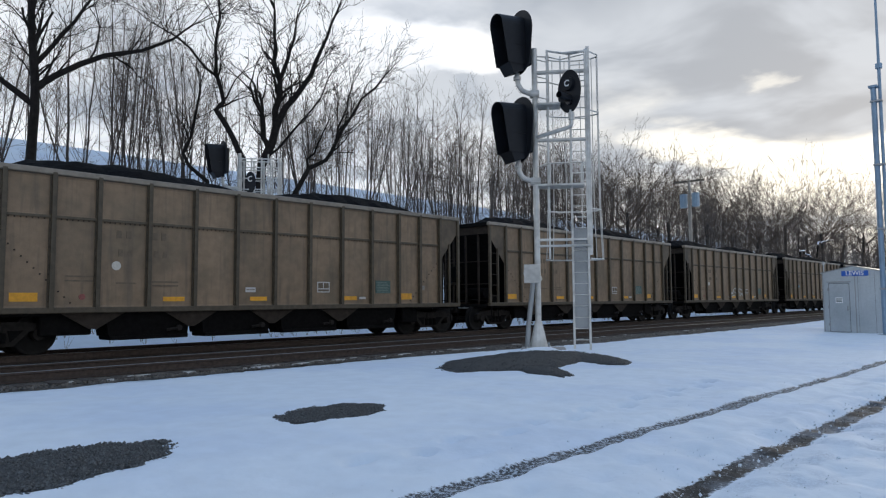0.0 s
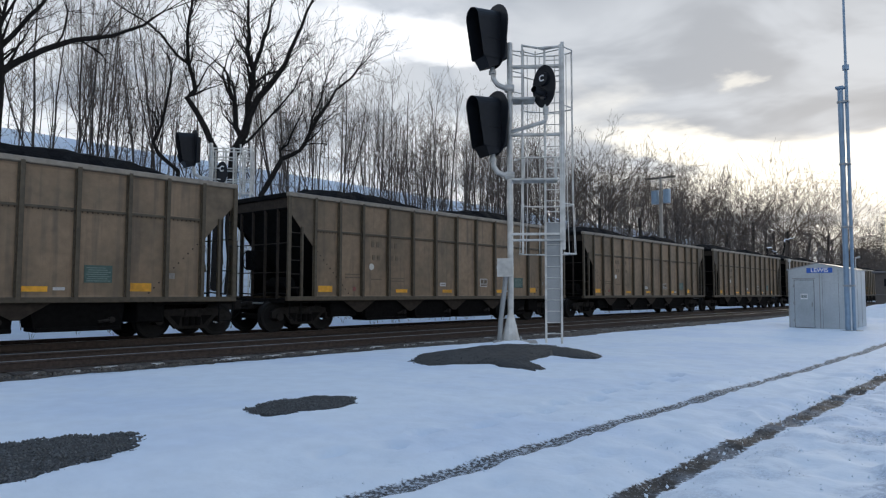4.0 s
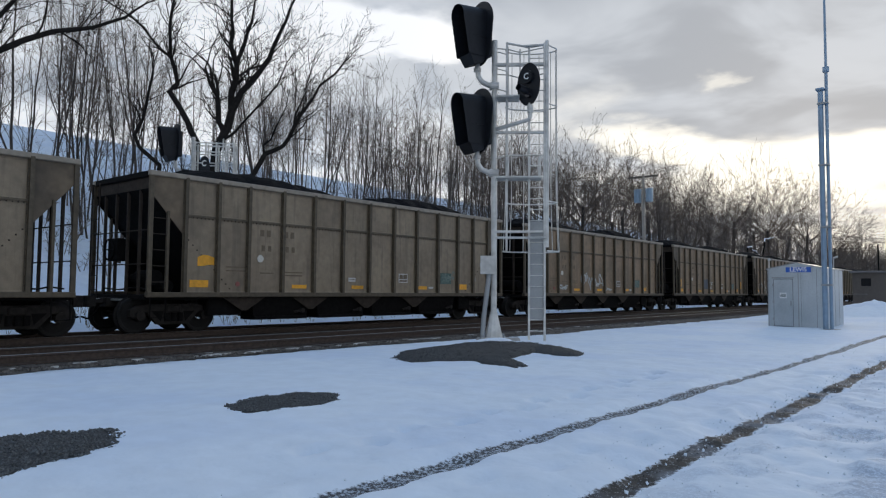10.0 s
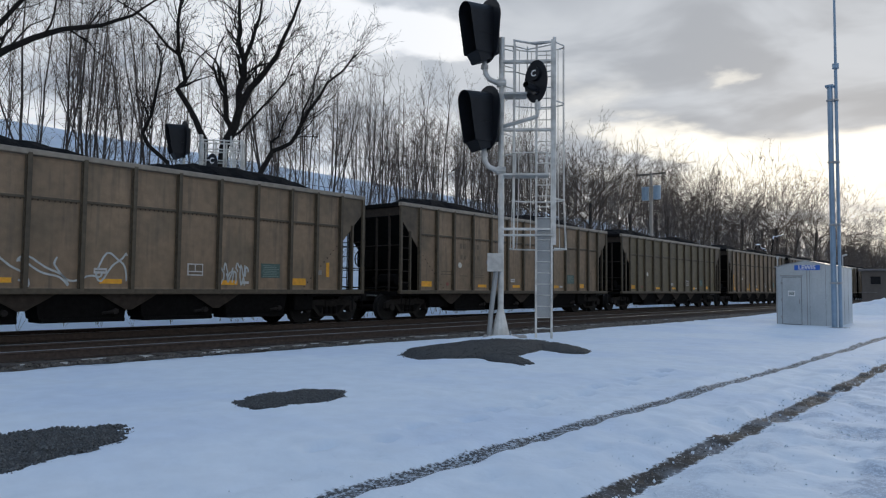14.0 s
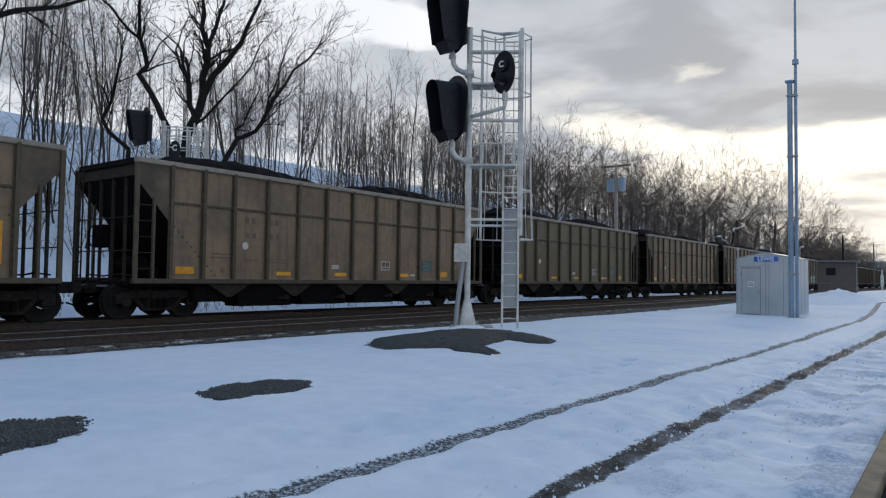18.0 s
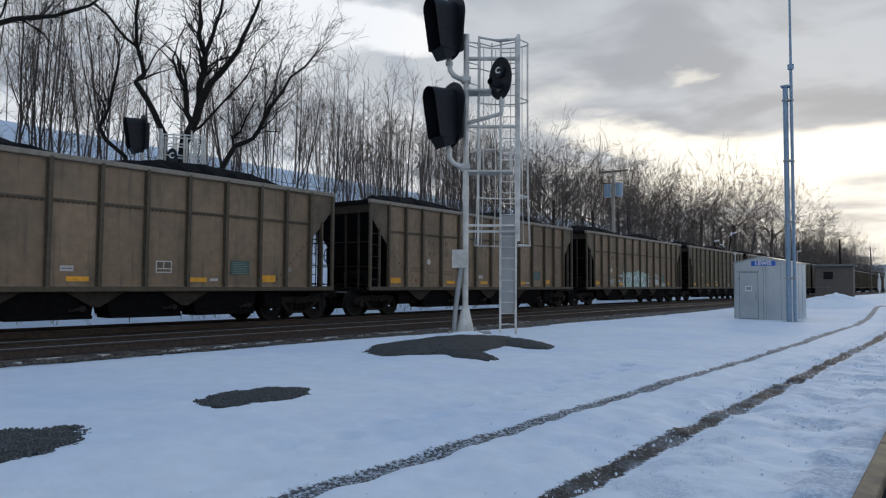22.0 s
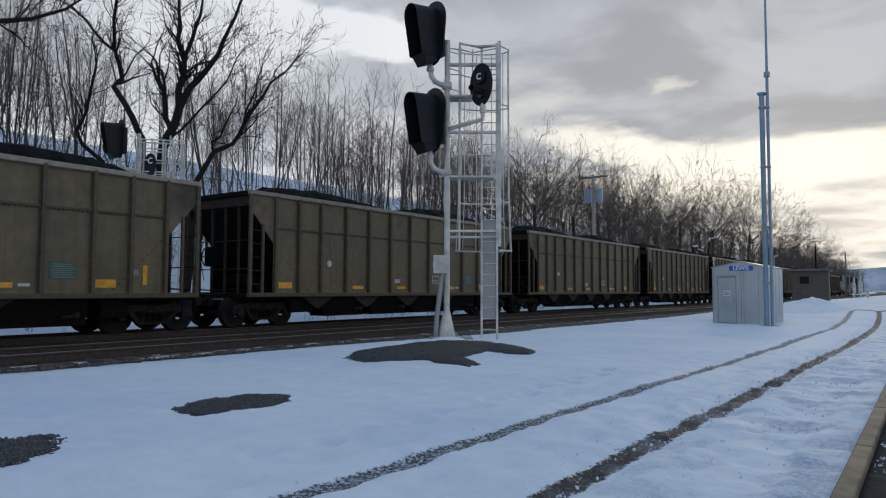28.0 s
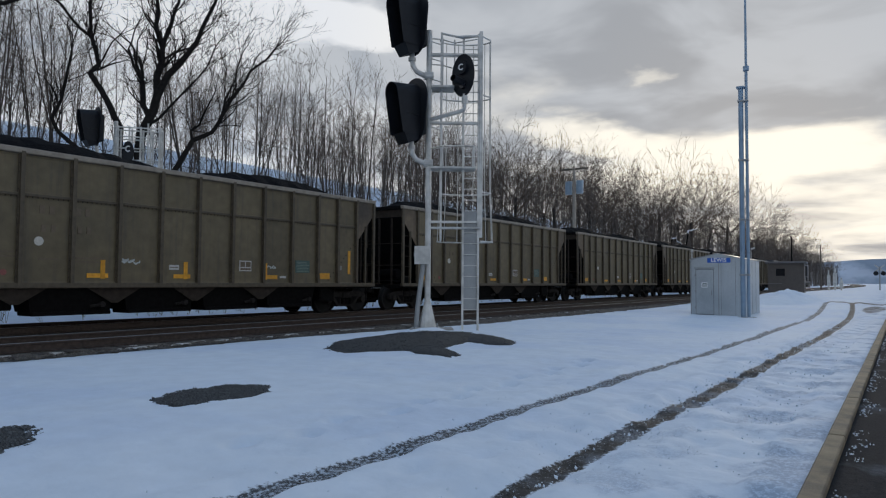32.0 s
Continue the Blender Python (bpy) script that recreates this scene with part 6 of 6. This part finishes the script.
def woods():
    kinds = tree_kinds()
    rnd = random.Random(77)
    first = {}
    for i in range(265):
        x = rnd.uniform(4, 120) if i < 185 else rnd.uniform(90, 220) if i < 220 else rnd.uniform(4, 60)
        e = (32.5 if x < 60 else 27) + abs(rnd.gauss(0, 1)) * 9
        y = e + side_y(x) - 16.52
        k = rnd.randrange(6)
        m = pose(x, y, ground_z(x, y) - 0.1, rnd.gauss(0, 2), rnd.gauss(0, 2), rnd.uniform(0, 360)) @ Matrix.Scale(rnd.uniform(0.72, 1.15), 4)
        if k not in first:
            first[k] = 1
            kinds[k].matrix_basis = m
        else:
            c = copy_thing(kinds[k], m)
            c.matrix_basis = m
    # a taller clump where the bank bends
    for i in range(18):
        x = rnd.uniform(27, 52)
        y = 33.0 + abs(rnd.gauss(0, 1)) * 3 + side_y(x) - 16.52
        copy_thing(kinds[i % 6], Matrix.Identity(4)).matrix_basis = pose(x, y, ground_z(x, y) - 0.1, rnd.gauss(0, 2), rnd.gauss(0, 2), rnd.uniform(0, 360)) @ Matrix.Scale(rnd.uniform(0.92, 1.14), 4)
    # taller, broad-headed trees farther along the bank
    wide, tops = [], []
    for i, (h, r) in enumerate(((16.0, 0.22), (14.5, 0.20), (17.5, 0.24))):
        rr = random.Random(300 + i)
        tr, cr = bmesh.new(), bmesh.new()
        pts = [Vector((0, 0, -0.5)), Vector((rr.gauss(0, 0.1), rr.gauss(0, 0.1), h * 0.12)), Vector((rr.gauss(0, 0.2), rr.gauss(0, 0.2), h * 0.25)), Vector((rr.gauss(0, 0.3), rr.gauss(0, 0.3), h * 0.42))]
        pipe_open(tr, pts, r, r * 0.6, 8)
        for k in range(13):
            a = rr.uniform(0, 6.28)
            d = Vector((0.9 * math.cos(a), 0.9 * math.sin(a), 0.15 + 1.1 * rr.random())).normalized()
            grow(cr, rr, pts[2].lerp(pts[3], rr.random()), d, h * rr.uniform(0.14, 0.21), r * rr.uniform(0.17, 0.30), 6, 0.14, (2, 2), 0.62, 0.007, 0.07, 4)
        tops.append(max(v.co.z for v in cr.verts))
        t = empty("tree", pose(0, 0, -200), "broad bare tree on the wooded bank", "tree", "broad bare trees on the bank")
        part("trunk", tr, M_BARKGREY, t)
        part("crown", cr, M_FARTWIG, t, "wide leafless crown")
        wide.append(t)
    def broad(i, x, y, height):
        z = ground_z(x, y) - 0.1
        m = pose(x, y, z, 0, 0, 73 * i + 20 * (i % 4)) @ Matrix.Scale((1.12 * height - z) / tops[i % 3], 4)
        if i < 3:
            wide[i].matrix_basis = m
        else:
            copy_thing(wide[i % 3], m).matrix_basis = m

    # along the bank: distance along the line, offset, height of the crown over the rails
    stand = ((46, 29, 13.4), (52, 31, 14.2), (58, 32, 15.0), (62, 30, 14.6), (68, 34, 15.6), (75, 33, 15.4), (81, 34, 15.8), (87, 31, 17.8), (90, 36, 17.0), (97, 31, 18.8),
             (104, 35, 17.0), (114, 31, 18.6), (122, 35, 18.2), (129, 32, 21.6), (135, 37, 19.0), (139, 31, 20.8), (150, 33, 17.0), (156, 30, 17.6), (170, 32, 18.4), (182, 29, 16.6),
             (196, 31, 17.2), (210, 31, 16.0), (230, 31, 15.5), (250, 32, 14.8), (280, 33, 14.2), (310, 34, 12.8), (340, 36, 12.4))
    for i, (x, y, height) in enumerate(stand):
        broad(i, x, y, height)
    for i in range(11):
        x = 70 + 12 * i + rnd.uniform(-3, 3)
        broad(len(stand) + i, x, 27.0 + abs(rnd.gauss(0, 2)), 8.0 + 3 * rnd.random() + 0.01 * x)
    # far woods along the hillside: one joined mass of small bare trees
    def thicket(bm, n, x0, x1, e0, depth, h0, h1, thin):
        for i in range(n):
            x = rnd.uniform(x0, x1)
            y = e0 + rnd.random() ** 1.3 * depth + side_y(x) - 16.52
            h = rnd.uniform(h0, h1) * (1.0 if x < 300 else 0.8)
            p0 = Vector((x, y, ground_z(x, y) - 0.3))
            top = p0 + Vector((rnd.gauss(0, 0.5), rnd.gauss(0, 0.5), h * 0.9))
            rod(bm, p0, top, 0.12 * thin, 0.03 * thin, 4, False)
            for j in range(13):
                q = p0.lerp(top, rnd.uniform(0.3, 0.95))
                a = rnd.uniform(0, 6.28)
                d = Vector((math.cos(a) * 0.85, math.sin(a) * 0.85, 0.75)) * h * rnd.uniform(0.10, 0.22)
                rod(bm, q, q + d, 0.045 * thin, 0.014 * thin, 3, False)
                for l in range(4):
                    b = rnd.uniform(0, 6.28)
                    s = q + d * rnd.uniform(0.3, 0.95)
                    rod(bm, s, s + Vector((math.cos(b) * 0.9, math.sin(b) * 0.9, rnd.uniform(-0.1, 0.9))) * h * rnd.uniform(0.05, 0.12), 0.02 * thin, 0.008 * thin, 3, False)

    near = bmesh.new()
    thicket(near, 300, 42, 130, 34, 30, 8, 12, 0.55)
    thicket(near, 150, 46, 125, 27, 12, 5, 9.5, 0.38)
    thicket(near, 50, 4, 42, 40, 20, 8, 12, 0.42)
    thicket(near, 300, 3, 48, 31, 17, 1.2, 3.6, 0.22)
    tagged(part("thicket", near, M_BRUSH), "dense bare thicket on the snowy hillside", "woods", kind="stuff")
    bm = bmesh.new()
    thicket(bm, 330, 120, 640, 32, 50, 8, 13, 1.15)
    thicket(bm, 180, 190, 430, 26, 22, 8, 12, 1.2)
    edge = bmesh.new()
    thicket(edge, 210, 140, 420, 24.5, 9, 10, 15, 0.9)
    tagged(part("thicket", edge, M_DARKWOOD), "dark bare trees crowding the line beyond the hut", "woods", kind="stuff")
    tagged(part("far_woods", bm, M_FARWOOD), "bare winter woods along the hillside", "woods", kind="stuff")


woods()


def old_tree(x, y, seed, limbs, label, heading, bushy=1.15):
    """An old tree: each limb leaves an earlier one so many metres along it, in lengths of (lean to the right in degrees, metres)."""
    rnd = random.Random(seed)
    t = empty("tree", pose(x, y, ground_z(x, y) - 0.2), label, "tree", "old trees by the far signal")
    right = Vector((math.sin(radians(heading)), -math.cos(radians(heading)), 0))
    deep = Vector((math.cos(radians(heading)), math.sin(radians(heading)), 0))
    tb, cr = bmesh.new(), bmesh.new()
    paths = []
    for parent, share, lengths, r0, r1 in limbs:
        if parent < 0:
            p = right * share
        else:
            q, left_over = paths[parent], share
            for u, v in zip(q, q[1:]):
                p = v
                if left_over <= (v - u).length:
                    p = u.lerp(v, left_over / (v - u).length)
                    break
                left_over -= (v - u).length
        pts = [p.copy()]
        side = rnd.uniform(-0.3, 0.3)
        for lean, ln in lengths:
            n = max(2, int(ln / 0.7))
            for k in range(n):
                a = radians(lean + rnd.gauss(0, 3.0))
                d = right * math.sin(a) + Vector((0, 0, math.cos(a))) + deep * (side * 0.5 + rnd.gauss(0, 0.06))
                p = p + d.normalized() * ln / n
                pts.append(p.copy())
        paths.append(pts)
        pipe_open(tb, pts, r0, r1, 9)
        first = 0.55 if parent < 0 else 0.2
        m = len(pts) - 1
        for k in range(int(bushy * (2 + 0.75 * len(pts)))):
            f = (first + (1 - first) * rnd.random()) * m
            i = min(m - 1, int(f))
            d = (pts[i + 1] - pts[i]).normalized()
            a = rnd.uniform(0, 6.28)
            s = d.orthogonal().normalized()
            nd = (d + rnd.uniform(0.7, 1.3) * (math.cos(a) * s + math.sin(a) * d.cross(s)) + Vector((0, 0, 0.2))).normalized()
            r = (r0 + (r1 - r0) * f / m) * rnd.uniform(0.25, 0.5)
            grow(cr, rnd, pts[i].lerp(pts[i + 1], f - i), nd, rnd.uniform(0.7, 1.5), max(0.016, min(r, 0.06)), rnd.choice((3, 4)), 0.26, (2, 2), 0.62, 0.007, 0.08, 5)
        d = (pts[-1] - pts[-2]).normalized()
        for k in range(3):
            grow(cr, rnd, pts[-1], (d + Vector((rnd.gauss(0, 0.35), rnd.gauss(0, 0.35), 0.1))).normalized(), rnd.uniform(1.0, 1.6), r1 * 0.8, 4, 0.24, (2, 2), 0.6, 0.007, 0.08, 5)
    part("trunk", tb, M_BARK, t)
    part("crown", cr, M_BARK, t, "dark spreading leafless boughs")


H1 = 8.63 - ground_z(19.5, 30.6)
old_tree(19.5, 30.6, 5, (
    (-1, -0.60, ((0, H1), (20, 1.33), (11, 0.84), (-5, 0.94), (14, 0.87), (-5, 0.68), (-18, 1.1), (9, 0.7), (-6, 0.8), (4, 1.4)), 0.33, 0.06),
    (0, H1 + 2.17, ((28, 1.15), (44, 1.1), (35, 1.1), (23, 1.3), (19, 1.6), (24, 1.2)), 0.19, 0.04),
    (0, H1 + 4.7, ((17, 1.2), (17, 1.2), (8, 1.0)), 0.12, 0.04),
    (0, H1 + 4.0, ((52, 0.8), (68, 0.8), (37, 1.3)), 0.07, 0.03),
    (0, H1 + 1.0, ((-32, 0.6), (-4, 1.2)), 0.15, 0.12),
    (0, H1 + 0.3, ((46, 0.85), (40, 0.96), (40, 1.6), (34, 0.9), (20, 1.2)), 0.08, 0.03)), "old dark tree with a forked twisted bole behind the far signal", 57.5)
old_tree(18.6, 31.2, 25, (
    (-1, -0.35, ((0, H1 - 0.1), (-27, 1.15), (-32, 1.62), (38, 0.55), (-10, 0.4), (-18, 1.07), (1, 1.46), (8, 1.4), (-6, 1.2)), 0.22, 0.05),
    (0, H1 + 4.6, ((-55, 0.6), (-37, 1.2), (-52, 0.9), (-64, 0.9)), 0.08, 0.03),
    (-1, -1.9, ((0, H1 - 1.3), (-47, 1.14), (-22, 0.67), (22, 0.87), (13, 1.37), (8, 1.0)), 0.15, 0.05)), "old dark tree with a kinked bole beside its twin", 57.5)
old_tree(20.1, 30.3, 15, (
    (-1, -0.05, ((0, H1 - 1.7), (25, 1.7), (28, 0.65), (60, 1.12), (28, 1.08), (24, 0.96), (30, 1.05), (30, 1.06), (45, 1.16), (35, 0.97)), 0.19, 0.045),
    (0, H1 + 0.6, ((-4, 0.55), (53, 0.5), (20, 1.07), (23, 1.0)), 0.08, 0.03),
    (0, H1 + 2.9, ((10, 0.9), (25, 1.2), (8, 1.2)), 0.07, 0.03)), "old dark tree leaning out beside its twin", 57.5)
H2 = 9.0 - ground_z(7.0, 26.3)
old_tree(7.5, 26.2, 9, (
    (-1, 0.0, ((-1, H2), (-4, 3.0), (4, 3.0)), 0.22, 0.09),
    (0, H2, ((47, 0.75), (55, 1.9), (67, 1.3), (58, 1.3), (48, 1.0)), 0.13, 0.03),
    (0, H2 + 0.8, ((35, 1.5), (28, 1.6), (22, 1.4)), 0.09, 0.03),
    (0, H2 - 0.6, ((-50, 1.6), (-40, 1.8)), 0.12, 0.05)), "old dark tree with long overhanging boughs", 75.0, 1.6)


def snow_bite():
    """Snow left lying in the dark mound."""
    for cx, cy, rx, ry, seed in ((14.6, 10.75, 0.95, 0.24, 7), (12.9, 10.6, 0.8, 0.14, 12)):
        bm = bmesh.new()
        n = 26
        mid = None
        prev = None
        for i in range(0, 6):
            k = i / 5
            row = []
            for j in range(n):
                a = 2 * math.pi * j / n
                w = 1 + 0.25 * noise.noise((2 * math.cos(a) + seed, 2 * math.sin(a), 0))
                x, y = cx + rx * k * w * math.cos(a), cy + ry * k * w * math.sin(a)
                row.append((x, y, ground_z(x, y) + 0.16 * (1 - k ** 3) + 0.015))
            if i == 0:
                mid = bm.verts.new(row[0])
                continue
            row = [bm.verts.new(p) for p in row]
            for j in range(n):
                q = (j + 1) % n
                bm.faces.new((mid, row[j], row[q]) if prev is None else (prev[j], row[j], row[q], prev[q]))
            prev = row
        tagged(part("snow_patch", bm, M_SNOW, smooth=True), "scrap of snow lying on the dark gravel mound", "snow", kind="structure")


snow_bite()


def trackside_bits():
    """Small far things beyond the hut: line posts, cabinets and the crossing's signals."""
    for x, y, h, r in ((98, 10.1, 2.5, 0.16), (104, 10.0, 2.9, 0.22), (101, 9.0, 1.6, 0.20)):
        c = empty("relay_post", pose(x, y, 0.55), "pale metal relay post beside the track", "relay post", "posts beyond the hut")
        bm = bmesh.new()
        rod(bm, (0, 0, 0), (0, 0, h), r * 0.5, n=8)
        part("post", bm, M_SILVER, c)
        part("relay_case", boxed(-r, r, -r, r, h * 0.2, h * 0.75, 0.02), M_SILVER, c)
    for x, y in ((118, 5.7), (126, 3.5)):
        c = empty("crossing_signal", pose(x, y, 0.5), "crossing signal with dark lamps on a grey post", "crossing signal", "signals at the crossing")
        bm = bmesh.new()
        rod(bm, (0, 0, 0), (0, 0, 3.4), 0.09, n=8)
        part("post", bm, M_GALV, c)
        for s in (-1, 1):
            bm = bmesh.new()
            rod(bm, (-0.12, 0.45 * s, 2.4), (0.05, 0.45 * s, 2.4), 0.32, n=14)
            part("lamp", bm, M_BLACKSIG, c)
        bm = bmesh.new()
        for a in (-1, 1):
            quad_box(bm, [(-0.03, -0.6, 3.1 - 0.5 * a - 0.1), (0.0, -0.6, 3.1 - 0.5 * a - 0.1), (0.0, 0.6, 3.1 + 0.5 * a - 0.1), (-0.03, 0.6, 3.1 + 0.5 * a - 0.1),
                          (-0.03, -0.6, 3.1 - 0.5 * a + 0.1), (0.0, -0.6, 3.1 - 0.5 * a + 0.1), (0.0, 0.6, 3.1 + 0.5 * a + 0.1), (-0.03, 0.6, 3.1 + 0.5 * a + 0.1)])
        part("crossbuck", bm, M_WHITE, c)
    # weeds poking out of the snow bank behind the tracks
    rnd = random.Random(61)
    bm = bmesh.new()
    for i in range(900):
        x = rnd.uniform(3, 60)
        y = side_y(x) + 5.2 + abs(rnd.gauss(0, 2.2))
        z = ground_z(x, y)
        for j in range(3):
            rod(bm, (x, y, z - 0.05), (x + rnd.gauss(0, 0.12), y + rnd.gauss(0, 0.12), z + rnd.uniform(0.15, 0.7)), 0.008, 0.003, 3, False)
    tagged(part("dry_weeds", bm, M_WEED), "dry weed stalks on the snowy bank", "weeds", kind="stuff")
    for k, (x, y, z, dx, dz) in enumerate(((92.7, 27.5, 7.4, 4.0, -1.1), (99.0, 27.5, 8.3, 4.6, 0.8))):
        g = ground_z(x, y)
        b = empty("fallen_limb", pose(x, y, g), "broken bare limb caught in the brush with snow along it", "branch", "snowy limbs in the brush")
        rr = random.Random(500 + k)
        pts = [Vector((dx * i / 7, 0.2 * rr.gauss(0, 1), z - g + dz * i / 7 + 0.12 * rr.gauss(0, 1))) for i in range(8)]
        stem = [Vector((0.4, 0.6, -0.2)), Vector((0.2, 0.4, (z - g) * 0.5)), pts[0]]
        bm = bmesh.new()
        pipe_open(bm, stem + pts[1:], 0.12, 0.05, 6)
        part("bough", bm, M_BARK, b)
        bm = bmesh.new()
        pipe_open(bm, [p + Vector((0, -0.02, 0.07)) for p in pts], 0.08, 0.03, 6)
        part("snow_cover", bm, M_SNOW, b, "line of snow lying on the bough")
    # lines strung from the transformer pole
    bm = bmesh.new()
    for k in range(2):
        a, b = Vector((54.7, 24.5 + 0.8 * k, 11.0 - 2.2 * k)), Vector((20, 40 + 0.8 * k, 11.5 - 2.2 * k))
        pts = [a.lerp(b, i / 12) - Vector((0, 0, 1.4 * math.sin(math.pi * i / 12))) for i in range(13)]
        pipe_open(bm, pts, 0.015, 0.015, 4)
    tagged(part("power_line", bm, M_BLACKSIG), "thin overhead wires from the transformer pole", "cable")


trackside_bits()


def backdrop():
    bm = bmesh.new()
    prev = None
    for i in range(60):
        a = radians(-30 + 1.2 * i)
        r = 1900
        h = 56 + 9 * math.sin(i * 0.30 + 0.6) + 5 * noise.noise((i * 0.3, 0, 0)) - (26 if i > 33 else 0)
        row = [bm.verts.new((r * math.cos(a), r * math.sin(a), -5)), bm.verts.new(((r + 120) * math.cos(a), (r + 120) * math.sin(a), h))]
        if prev:
            bm.faces.new((prev[0], row[0], row[1], prev[1]))
        prev = row
    tagged(part("backdrop", bm, M_FARHILL), "hazy blue snow-streaked ridge in the distance", "hill", kind="structure")


backdrop()

motions()
